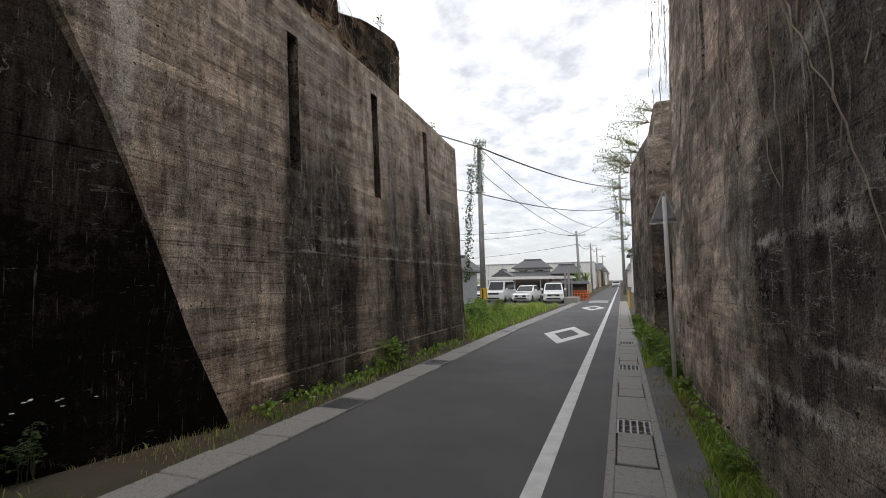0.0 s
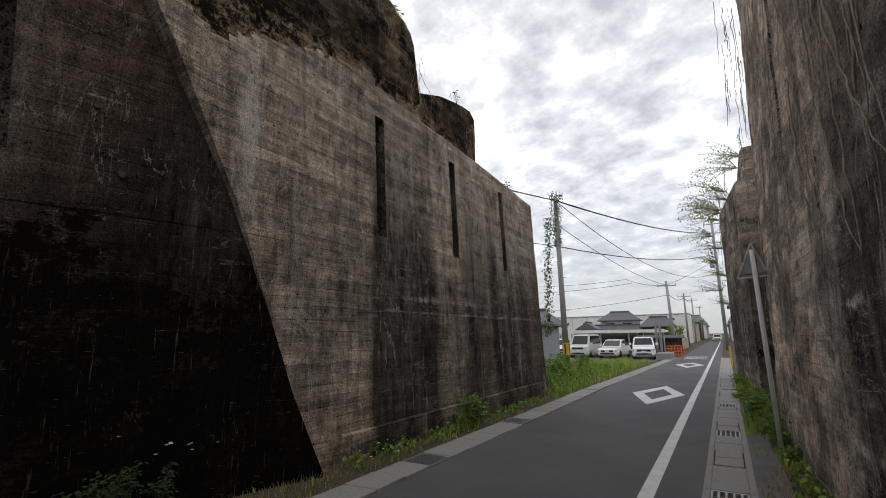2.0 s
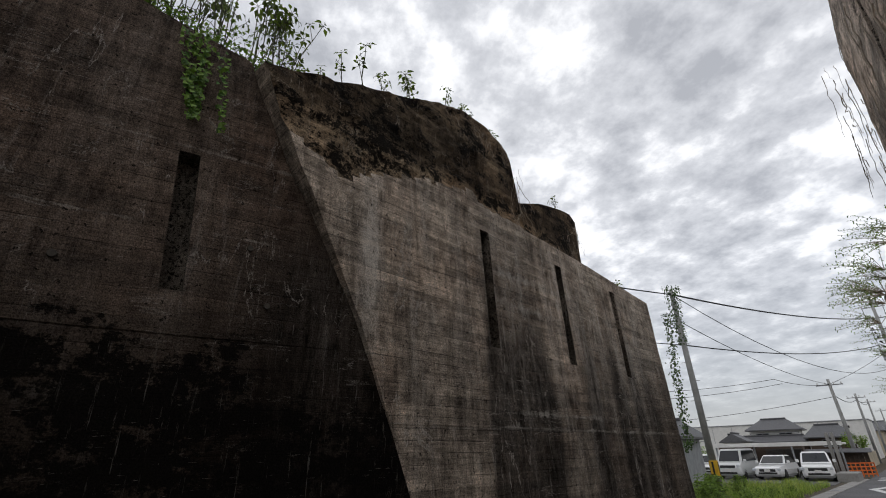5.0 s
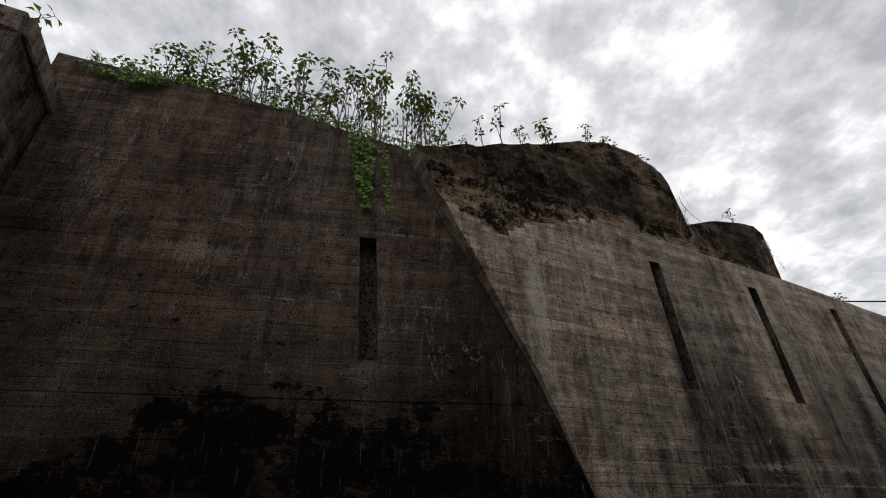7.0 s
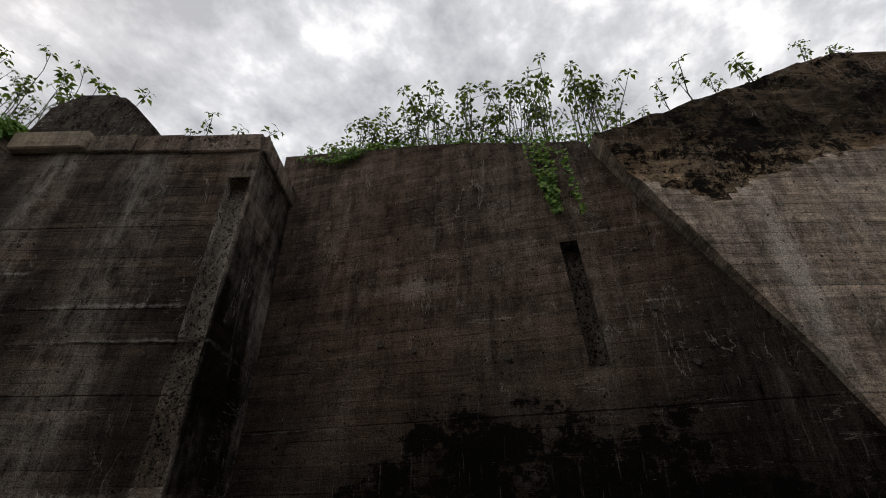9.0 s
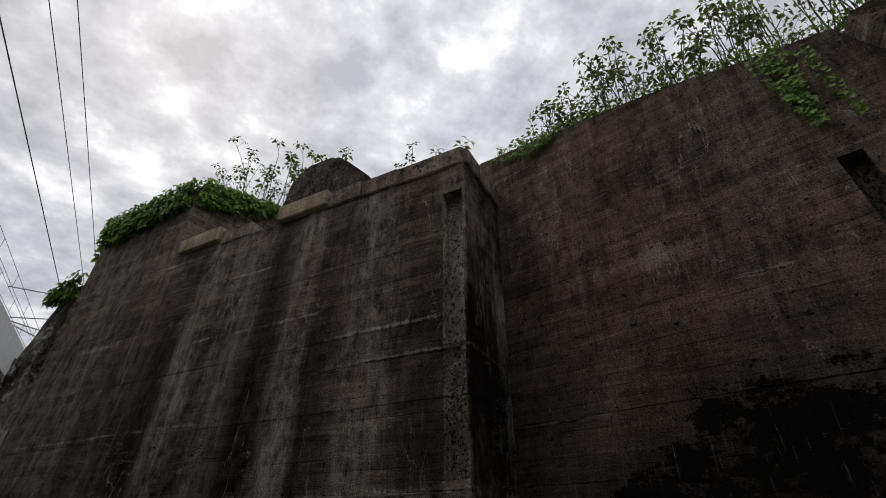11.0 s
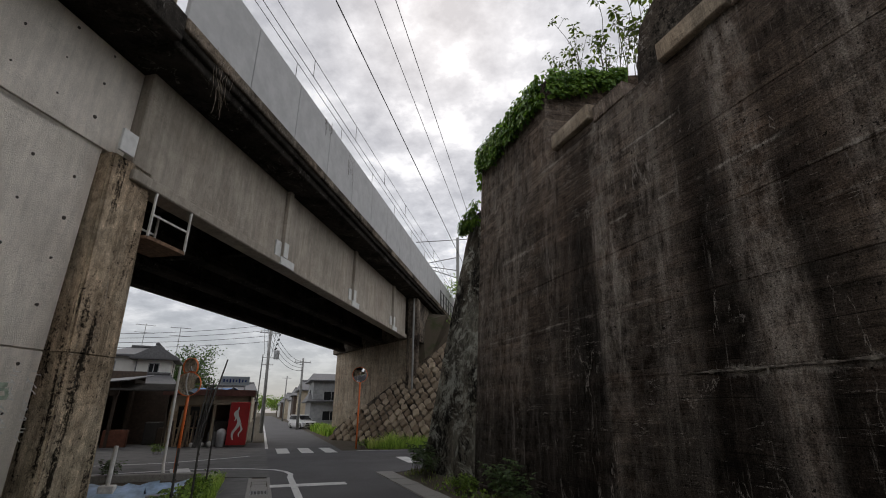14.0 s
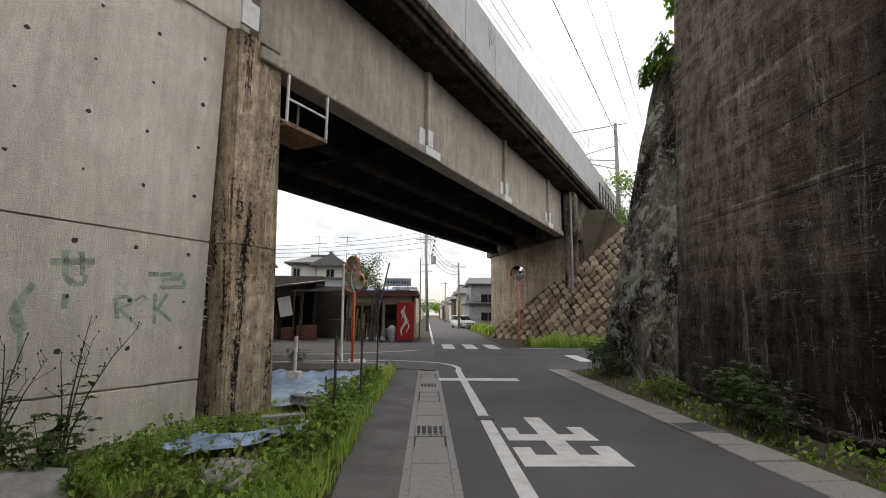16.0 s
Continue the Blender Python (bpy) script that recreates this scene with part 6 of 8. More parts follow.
# dark lanky thistles against the pale wall
def lanky_prototype(seed):
    r = random.Random(seed)
    ob = thing("lanky_weed", label="lanky dark weed with broad lobed leaves and small buds", category="weed", group="lanky weeds")
    bs, bl = bmesh.new(), bmesh.new()
    for k in range(4):
        h = r.uniform(1.3, 2.0)
        l = Vector((r.gauss(0, 0.28), r.gauss(0, 0.28), 0))
        pts = [Vector((0.05 * k, 0, -0.05)) + Vector((0, 0, h * f)) + l * h * f * f for f in (0, 0.25, 0.5, 0.75, 1)]
        tube(bs, pts, [0.014, 0.012, 0.010, 0.007, 0.004], 6, False)
        for q in range(9):
            f = r.uniform(0.1, 0.75) * 4
            i = min(3, int(f))
            c = pts[i].lerp(pts[i + 1], f - i)
            size = 0.30 * (1 - f / 5)
            d = Vector((r.gauss(0, 1), r.gauss(0, 1), 0.35)).normalized()
            side = d.cross(Vector((0, 0, 1))).normalized()
            leaf(bl, c, d, Vector((0, 0, 1)), size, size * 0.5, 0.35)
            for t in (-1, 1):
                leaf(bl, c + d * size * 0.3, d * 0.6 + side * t * 0.8, Vector((0, 0, 1)), size * 0.5, size * 0.3, 0.3)
        for q in range(6):
            f = r.uniform(0.6, 1.0) * 4
            i = min(3, int(f))
            c = pts[i].lerp(pts[i + 1], f - i)
            e = c + Vector((r.gauss(0, 0.09), r.gauss(0, 0.09), r.uniform(0.05, 0.16)))
            tube(bs, [c, e], [0.004, 0.003], 4, False)
            tube(bs, [e, e + Vector((0, 0, 0.012)), e + Vector((0, 0, 0.03))], [0.006, 0.013, 0.004], 6)
    part("stem", bs, MATS["stem"], ob)
    part("foliage", bl, MATS["darkleaf"], ob)
    return ob


LANK = lanky_prototype(440)
for x, y, s in ((5.35, -12.3, 1.0), (5.75, -11.7, 0.9), (6.0, -11.0, 0.8)):
    put(LANK, pose(x, y, ground_z(x, y), 0, 0, rp.uniform(0, 360)) @ Matrix.Scale(s, 4))
# low broad-leaved weeds that carpet the bank and the verges
def carpet(areas):
    def fn(r):
        x0, x1, y0, y1, h = areas[min(len(areas) - 1, int(r.random() * len(areas)))]
        while True:
            x, y = r.uniform(x0, x1), r.uniform(y0, y1)
            if noise.noise(Vector((x * 1.4, y * 1.4, 6))) > -0.15 + 0.3 * r.random() - 0.1:
                break
        return Vector((x, y, ground_z(x, y) + h * r.random() ** 1.5)), Vector((r.gauss(0, 0.5), r.gauss(0, 0.5), 1)).normalized()
    return fn


ivy("ground_weeds", [(5200, carpet([(1.9, 5.2, -14.5, -7.5, 0.28)])), (1500, carpet([(1.75, 2.4, -18.5, -9.0, 0.4)])), (450, carpet([(1.42, 1.78, 2.5, 12.0, 0.16)])), (500, carpet([(-4.0, -3.6, 4.2, 13.0, 0.12)])), (1500, carpet([(-5.5, -3.6, 13.0, 24.0, 0.4)])), (500, carpet([(-3.95, -3.3, -16.0, -9.0, 0.12)]))], 0.075, MATS["leaf"], "low broad-leaved weeds among the grass")
# white flowers
bm = bmesh.new()
rf = random.Random(4)
for x, y, n, z0 in ((-4.0, 1.9, 9, 0.6), (-3.7, 4.7, 16, 0.06), (3.9, -13.2, 20, 0.3)):
    for _ in range(n):
        c = Vector((x + rf.gauss(0, 0.25), y + rf.gauss(0, 0.35), ground_z(x, y) + z0 + rf.uniform(0, 0.3)))
        for k in range(5):
            a = k * 1.257
            leaf(bm, c, Vector((math.cos(a), math.sin(a), 0.3)), Vector((0, 0, 1)), 0.022, 0.016)
tagged(part("white_flowers", bm, MATS["flower"]), "small white flowers among the weeds", "flowers", kind="stuff")


def vines(name, strands, material, label, radius=0.009):
    bm = bmesh.new()
    r = random.Random(len(name))
    for p, length, nx, wander in strands:
        p = Vector(p)
        pts = [p.copy()]
        d = Vector((0, 0, -1))
        steps = max(4, int(length / 0.16))
        sway = r.uniform(-1, 1)
        for i in range(steps):
            d = (d + Vector((0.0, r.gauss(0, wander), r.gauss(0, wander * 0.4))) + Vector((0, 0, -0.12)) + Vector((0, 0.05 * sway, 0))).normalized()
            p = p + d * (length / steps)
            pts.append(p + Vector((nx * abs(r.gauss(0, 0.018)), 0, 0)))
        q = radius * r.uniform(0.5, 1.3)
        tube(bm, pts, [q * (1 - 0.6 * i / len(pts)) for i in range(len(pts))], 4, False)
    return tagged(part(name, bm, material, smooth=True), label, "vines", kind="stuff")


rv = random.Random(31)
strands = []
for i in range(34):
    y = 2.6 + 6.9 * rv.random()
    z = 3.4 + 5.8 * rv.random()
    strands.append(((1.56 + 0.022 * (9.8 - y) + 0.032 * z - 0.01, y, z), rv.uniform(1.2, 4.6), -1, 0.16))
for i in range(22):
    y = 9.85 + 0.25 * rv.random()
    z = 6.0 + 3.5 * rv.random()
    strands.append(((1.45 + 0.45 * rv.random(), y, z), rv.uniform(0.6, 2.2), -1, 0.6))
vines("hanging_vines", strands, MATS["vine"], "pale dry vines hanging over the east wall", 0.008)
strands = [((1.56 + 0.022 * (9.8 - y) + 0.032 * z, y, z), l, -1, 0.09) for y, z, l in ((3.35, 6.3, 4.8), (3.42, 5.9, 3.9), (3.3, 5.0, 3.3), (2.62, 5.6, 3.3), (2.66, 5.0, 2.8), (4.2, 6.0, 2.5), (4.35, 6.4, 2.2), (3.8, 5.4, 1.9), (5.4, 6.8, 2.6), (2.1, 5.2, 2.4))]
vines("thick_vines", strands, MATS["vine"], "stout pale creeper stems down the east wall", 0.013)
strands = [((-4.05 - 0.042 * 8.4 - 0.0, 4.6 + 2.0 * rv.random(), 8.5 + 0.2 * rv.random()), rv.uniform(0.8, 2.2), 1, 0.3) for _ in range(16)]
strands += [((-4.2, 6.55 + 0.3 * rv.random(), 8.2 - 1.5 * rv.random()), rv.uniform(0.3, 0.9), 1, 0.6) for _ in range(12)]
strands += [((-4.35 + 0.1 * rv.random(), 9.3 + 0.3 * rv.random(), 7.4), rv.uniform(0.5, 1.0), 1, 0.5) for _ in range(8)]
vines("wall_vines", strands, MATS["vine"], "dry creeper stems on the wing wall's top", 0.006)
strands = [(tuple(BR @ Vector((-0.5 + 0.9 * rv.random(), -1.2 - 0.25 * rv.random(), 10.4))), rv.uniform(0.7, 2.0), -1, 0.5) for _ in range(16)]
vines("bridge_vines", strands, MATS["vine"], "dead creeper hanging from the bridge's edge", 0.005)

strands = []
for u in (6.0, 8.3):
    for _ in range(14):
        p = BR @ Vector((u + rv.gauss(0, 0.22), -1.4, 12.5 - 0.9 * (u > 7) * rv.random()))
        strands.append((tuple(p), rv.uniform(0.3, 0.9), -1, 0.7))
vines("barrier_creeper", strands, MATS["bark"], "dead dark creeper tufts on the bridge barrier", 0.006)

# twiggy shrubs on top of the east far wall and along its edge
SHRUB = []
for k in range(2):
    ob = thing("twiggy_shrub", label="sparse twiggy shrub on the east wall's top", category="shrub", group="shrubs on the east wall")
    r = random.Random(500 + k)
    bs, bl = bmesh.new(), bmesh.new()
    for i in range(15):
        d = Vector((r.gauss(-0.5, 0.5), r.gauss(0.0, 0.5), r.uniform(0.25, 1.0))).normalized()
        L = r.uniform(0.9, 1.9)
        pts = [d * L * f + Vector((0, 0, -0.25 * L * f * f)) for f in (0, 0.33, 0.66, 1)]
        tube(bs, pts, [0.012, 0.009, 0.006, 0.003], 4, False)
        for q in range(9):
            f = 0.3 + 0.7 * q / 8
            c = d * L * f + Vector((0, 0, -0.25 * L * f * f))
            leaf(bl, c, rdir(r, 0.2), Vector((0, 0, 1)), 0.10 * r.uniform(0.6, 1.2), 0.045)
            leaf(bl, c, rdir(r, 0.2), Vector((0, 0, 1)), 0.09 * r.uniform(0.6, 1.2), 0.04)
    part("branch", bs, MATS["vine"], ob)
    part("foliage", bl, MATS["leaf"], ob)
    SHRUB.append(ob)
for i, (x, y, z, s) in enumerate(((2.0, 19.5, 8.1, 1.0), (2.1, 18.2, 8.1, 0.9), (1.3, 20.8, 6.8, 1.0), (1.2, 21.8, 6.6, 1.0), (1.2, 22.1, 5.4, 0.8), (1.2, 22.1, 4.2, 0.7), (1.5, 19.3, 6.85, 0.9), (1.2, 22.2, 3.0, 0.6), (1.3, 21.3, 6.8, 1.1), (0.95, 22.0, 7.2, 0.9), (0.9, 22.2, 6.0, 0.9), (0.95, 22.3, 4.8, 0.8), (1.0, 22.3, 3.6, 0.7), (1.5, 20.2, 7.4, 1.1))):
    put(SHRUB[i % 2], pose(x, y, z, 0, 0, rp.uniform(-40, 40)) @ Matrix.Scale(s, 4))


def tree(name, at, height, spread, seed, leafmat, label, leaves=2600, size=0.16):
    r = random.Random(seed)
    ob = thing(name, at, label=label, category="tree")
    bt, bl = bmesh.new(), bmesh.new()
    tube(bt, [Vector((0, 0, -0.2)), Vector((0.05, 0, height * 0.3)), Vector((0, 0.08, height * 0.6))], [height * 0.03, height * 0.022, height * 0.012], 8)
    tips = []
    for i in range(16):
        a, h0 = r.uniform(0, 6.28), height * r.uniform(0.28, 0.58)
        L = spread * r.uniform(0.55, 1.0)
        e = Vector((math.cos(a) * L, math.sin(a) * L, h0 + height * r.uniform(0.12, 0.42)))
        m = Vector((e.x * 0.5, e.y * 0.5, h0 + (e.z - h0) * 0.4))
        tube(bt, [Vector((0, 0, h0)), m, e], [height * 0.01, height * 0.006, height * 0.003], 5, False)
        tips += [e, m.lerp(e, 0.6)]
    for k in range(leaves):
        c = r.choice(tips) + Vector((r.gauss(0, 1), r.gauss(0, 1), r.gauss(0, 0.8))) * spread * 0.2
        leaf(bl, c, rdir(r), rdir(r, 0.5), size * r.uniform(0.6, 1.3), size * 0.7)
    part("trunk", bt, MATS["bark"], ob)
    part("crown", bl, leafmat, ob)
    return ob


tree("tree", tuple(BR @ Vector((33, -4.2, 8.0))), 7.0, 2.6, 61, MATS["leaf"], "young leafy tree on the railway bank", 1500, 0.22)
tree("tree", tuple(BR @ Vector((28.0, -3.6, 6.0))), 3.6, 1.5, 62, MATS["leaf"], "bushy sapling on the railway bank", 1100, 0.16)


# ---- poles, wires, signs ----
def utility_pole(at, height, lean=(0, 0), label="grey concrete utility pole", arms=2, steps=True, transformer=False, band=False, r0=0.16):
    ob = thing("utility_pole", at, label=label, category="utility pole", group="utility poles")
    bm = bmesh.new()
    tube(bm, [(0, 0, -0.3), (lean[0] * 0.5, lean[1] * 0.5, height * 0.5), (lean[0], lean[1], height)], [r0, r0 * 0.85, r0 * 0.66], 12)
    part("shaft", bm, MATS["pole"], ob, smooth=True)
    for k in range(arms):
        z = height - 0.5 - 1.1 * k
        bm = bmesh.new()
        box(bm, (-0.9 + lean[0], -0.04 + lean[1], z), (0.9 + lean[0], 0.04 + lean[1], z + 0.08), 0.005)
        arm = part("crossarm", bm, MATS["steel"], ob)
        for x in (-0.8, -0.3, 0.3, 0.8):
            bm = bmesh.new()
            tube(bm, [(x + lean[0], lean[1], z + 0.08), (x + lean[0], lean[1], z + 0.17), (x + lean[0], lean[1], z + 0.26)], [0.05, 0.035, 0.045], 8)
            part("insulator", bm, MATS["white"], arm)
    if transformer:
        bm = bmesh.new()
        tube(bm, [(-0.5, 0, height * 0.62), (-0.5, 0, height * 0.62 + 0.8)], [0.25, 0.25], 12)
        part("transformer", bm, MATS["ply"], ob)
        for k in range(5):
            bm = bmesh.new()
            tube(bm, [(-0.25 - 0.1 * k, 0.05, height * 0.7 + 0.45 * k), (-0.45 - 0.06 * k, 0.0, height * 0.7 + 0.45 * k + 0.2)], [0.06, 0.09], 6)
            part("insulator", bm, MATS["black"], ob)
    if steps:
        for k in range(int(height / 0.9) - 2):
            bm = bmesh.new()
            s = 1 if k % 2 else -1
            z = 2.2 + 0.85 * k
            fx, fy = lean[0] * z / height, lean[1] * z / height
            tube(bm, [(s * 0.1 + fx, fy, z), (s * 0.3 + fx, fy, z)], [0.012, 0.012], 5)
            part("step_bolt", bm, MATS["steel"], ob)
    if band:
        bm = bmesh.new()
        tube(bm, [(0, 0, 0.85), (0, 0, 1.45)], [r0 + 0.012, r0 + 0.010], 14)
        sleeve = part("marker_sleeve", bm, MATS["yellow"], ob, "yellow and black striped marker sleeve")
        for k in range(4):
            bm = bmesh.new()
            a = k * 1.57
            box(bm, (r0 + 0.006, -0.035, 0.9), (r0 + 0.02, 0.035, 1.4), 0, pose(0, 0, 0, 0, 0, math.degrees(a)))
            part("black_stripe", bm, MATS["black"], sleeve)
    return ob


utility_pole((-6.0, 22.5, 0), 9.1, (-0.1, 0), "grey concrete pole wrapped in ivy at the top", arms=0, band=True)
utility_pole((1.0, 60, 0), 14.8, (-0.05, 0.3), "tall concrete pole with transformer and insulators", arms=3, transformer=True, r0=0.2)
utility_pole((-3.4, 50, 0), 7.0, (-0.2, 0), "slim weathered pole beside the car park", arms=1, steps=False)
utility_pole((-3.6, 74, 0), 7.5, (0, 0), "slim pole further along the road", arms=1, steps=False)
utility_pole((-3.9, 100, 0), 8.5, (0, 0), "slim pole far along the road", arms=1, steps=False)
utility_pole((1.2, 95, 0), 12.5, (-0.2, 0), "concrete pole far along the road", arms=2, steps=False)
utility_pole((-4.2, 140, 0), 9, (0, 0), "slim pole far along the road", arms=1, steps=False)
utility_pole((0.75, -52, 0), 10.6, (0.35, 0), "concrete pole with crossarms beside the far road", arms=2, transformer=True)
utility_pole((-2.9, -60, 0), 7.6, (0.1, 0), "dark pole beside the far road", arms=1, steps=False)
utility_pole((0.9, -85, 0), 10.5, (0.1, 0), "concrete pole far down the road", arms=2, steps=False)
utility_pole((-3.2, -110, 0), 9, (0, 0), "slim pole far down the road", arms=1, steps=False)
utility_pole((1.3, -37.5, 0), 5.4, (0, 0), "thin dark pole by the shop", arms=0, steps=False, r0=0.05)


def pole_ivy(r):
    f = r.random()
    z = 9.3 - 2.9 * f ** 1.4
    a = r.uniform(0, 6.28)
    n = Vector((math.cos(a), math.sin(a), 0.2))
    q = 0.12 + 0.25 * r.random() * (1 - f)
    return Vector((-6.1 + n.x * q, 22.5 + n.y * q, z)), n.normalized()


def strand_ivy(r):
    f = r.random()
    return Vector((-6.5 - 0.35 * f + r.gauss(0, 0.10), 22.4 + r.gauss(0, 0.1), 8.0 - 6.2 * f)), Vector((r.gauss(0, 1), -1, 0)).normalized()


ivy("pole_ivy", [(520, pole_ivy), (700, strand_ivy)], 0.10, MATS["darkleaf"], "ivy climbing the pole and its stay wire")


def wire(name, a, b, sag, radius, label, parent=None):
    bm = bmesh.new()
    a, b = Vector(a), Vector(b)
    pts = [a.lerp(b, i / 14) - Vector((0, 0, sag * 4 * (i / 14) * (1 - i / 14))) for i in range(15)]
    tube(bm, pts, radius, 5, False)
    return tagged(part(name, bm, MATS["wire"]), label, "cable", "overhead cables")


P1, P2 = Vector((-6.1, 22.5, 8.9)), Vector((0.9, 60.2, 14.2))
wire("cable", (-10.5, 5, 8.0), P1, 0.15, 0.03, "thick black overhead cable")
wire("cable", P1, P2 + Vector((-0.2, 0, -0.9)), 0.55, 0.045, "thick black overhead cable")
wire("cable", (-12, 14, 7.2), (-6.1, 22.5, 6.4), 0.1, 0.02, "thin black cable strung overhead")
wire("cable", (-6.1, 22.5, 6.4), P2 + Vector((0, 0, -3.4)), 0.7, 0.03, "black cable strung between poles")
wire("cable", P1, P2 + Vector((0, 0, -5.5)), 2.0, 0.02, "thin black cable strung overhead")
wire("cable", (-6.1, 22.5, 7.6), (-3.6, 50, 6.6), 0.5, 0.018, "thin black cable strung overhead")
wire("cable", (-20, 48, 7.4), (-6.7, 46, 7.0), 0.3, 0.02, "thin black cable strung overhead")
wire("cable", (-20, 48, 6.6), (-6.2, 46, 6.6), 0.3, 0.02, "thin black cable strung overhead")
wire("cable", (-6.7, 46, 7.0), (-3.6, 50, 6.6), 0.25, 0.02, "thin black cable strung overhead")
wire("cable", (-25, 52, 4.6), (-3.6, 50, 5.6), 0.5, 0.02, "thin black cable strung overhead")
wire("cable", (-3.6, 50, 6.6), P2 + Vector((0, 0, -4)), 0.2, 0.02, "thin black cable strung overhead")
wire("cable", (-3.6, 50, 5.8), (-3.6, 74, 6.9), 0.5, 0.03, "black cable strung between poles")
wire("cable", (-3.6, 74, 6.9), (-3.9, 100, 8.0), 0.5, 0.03, "black cable strung between poles")
for k in range(3):
    wire("cable", P2 + Vector((-0.8 + 0.8 * k, 0, 0.3)), (0.2 + 0.8 * k, 95, 12.2), 0.7, 0.025, "black cable strung between poles")
for k in range(4):
    wire("cable", (0.3 + 0.3 * k, -52, 10.0 - 0.6 * k), (20 + k, -40, 6.3 - 0.2 * k), 0.6, 0.018, "thin black cable strung overhead")
    wire("cable", (0.9, -52, 9.6 - 0.6 * k), (-2.9, -60, 7.2 - 0.3 * k), 0.8, 0.02, "thin black cable strung overhead")
    wire("cable", (0.5 + 0.4 * k, -52, 10.4), (0.6 + 0.3 * k, -85, 10.3), 0.8, 0.02, "thin black cable strung overhead")
# wires over the railway
for v, z in ((-2.85, 15.0), (-4.15, 15.0), (-4.85, 15.0)):
    a, b = BR @ Vector((-40, v, z)), BR @ Vector((120, v, z))
    bm = bmesh.new()
    tube(bm, [a, b], 0.022 if v > -4 else 0.014, 5, False)
    tagged(part("feeder_wire", bm, MATS["wire"]), "black feeder wire above the railway", "cable", "railway wires")
for v in (-0.13, -0.9):
    for z in (15.0, 14.2):
        bm = bmesh.new()
        tube(bm, [BR @ Vector((-40, v, z)), BR @ Vector((120, v, z))], 0.013, 5, False)
        tagged(part("catenary_wire", bm, MATS["wire"]), "thin catenary wire above the railway", "cable", "railway wires")
    for k in range(14):
        bm = bmesh.new()
        u = -4 + 4.6 * k
        tube(bm, [BR @ Vector((u, v, 14.2)), BR @ Vector((u, v, 15.0))], 0.012, 4, False)
        tagged(part("dropper", bm, MATS["wire"]), "short dropper between the catenary wires", "cable", "railway wires")
mast = thing("catenary_mast", label="concrete catenary mast with steel brackets on the bank", category="mast")
m0 = BR @ Vector((35.3, -1.9, 0))
bm = bmesh.new()
tube(bm, [(m0.x, m0.y, 9.0), (m0.x, m0.y, 18.7)], [0.2, 0.14], 10)
part("shaft", bm, MATS["pole"], mast)
for v0, v1, z0, z1 in ((-2.9, 2.5, 18.5, 18.5), (-1.9, 2.2, 16.6, 16.0), (-1.9, 2.2, 15.2, 16.0), (-1.9, 1.2, 14.4, 15.6)):
    bm = bmesh.new()
    tube(bm, [BR @ Vector((35.3, v0, z0)), BR @ Vector((35.3, v1, z1))], 0.045, 6)
    part("bracket", bm, MATS["steel"], mast)
fence = thing("railway_fence", label="dark post fence along the railway's edge", category="fence")
for k in range(14):
    bm = bmesh.new()
    box(bm, (27.5 + 1.2 * k, -1.75, 9.9), (27.58 + 1.2 * k, -1.67, 11.2), 0.004, BR)
    part("post", bm, MATS["iron"], fence)
for z in (10.5, 11.1):
    bm = bmesh.new()
    box(bm, (27.5, -1.73, z), (43.2, -1.69, z + 0.05), 0, BR)
    part("rail", bm, MATS["iron"], fence)

# sign on a leaning white post beside the east wall
sign = thing("road_sign", (1.46, 8.15, -0.05), label="grey back of a triangular road sign on a white post", category="road sign")
bm = bmesh.new()
tube(bm, [(0, 0, -0.1), (-0.02, 0, 1.6), (-0.03, 0, 3.24)], 0.036, 10)
part("post", bm, MATS["white"], sign, smooth=True)
bm = bmesh.new()
tri = [(-0.24, 2.78), (0.2, 2.8), (0.0, 3.36)]
a = [bm.verts.new((x - 0.03, 0.06, z)) for x, z in tri]
b = [bm.verts.new((x - 0.03, 0.075, z)) for x, z in tri]
bm.faces.new(a); bm.faces.new(b[::-1])
for i in range(3):
    bm.faces.new((a[i], a[(i + 1) % 3], b[(i + 1) % 3], b[i]))
bmesh.ops.recalc_face_normals(bm, faces=bm.faces)
plate = part("plate", bm, MATS["ply"], sign)
bm = bmesh.new()
for i in range(3):
    p, q = tri[i], tri[(i + 1) % 3]
    tube(bm, [(p[0] - 0.03, 0.055, p[1]), (q[0] - 0.03, 0.055, q[1])], 0.014, 5)
part("rolled_edge", bm, MATS["white_steel"], plate)
bm = bmesh.new()
box(bm, (-0.18, 0.03, 2.85), (0.15, 0.06, 2.89), 0.003)
part("clamp", bm, MATS["steel"], plate)


# ---- vehicles ----
def wheel(parent, x, y, r, w):
    bm = bmesh.new()
    bmesh.ops.create_cone(bm, cap_ends=True, segments=20, radius1=r, radius2=r, depth=w, matrix=pose(x, y, r, 0, 90, 0))
    bmesh.ops.bevel(bm, geom=[e for e in bm.edges], offset=0.025, segments=1, affect="EDGES")
    t = part("wheel", bm, MATS["rubber"], parent)
    bm = bmesh.new()
    bmesh.ops.create_cone(bm, cap_ends=True, segments=16, radius1=r * 0.62, radius2=r * 0.55, depth=w + 0.015, matrix=pose(x, y, r, 0, 90, 0))
    part("rim", bm, MATS["chrome"], t)


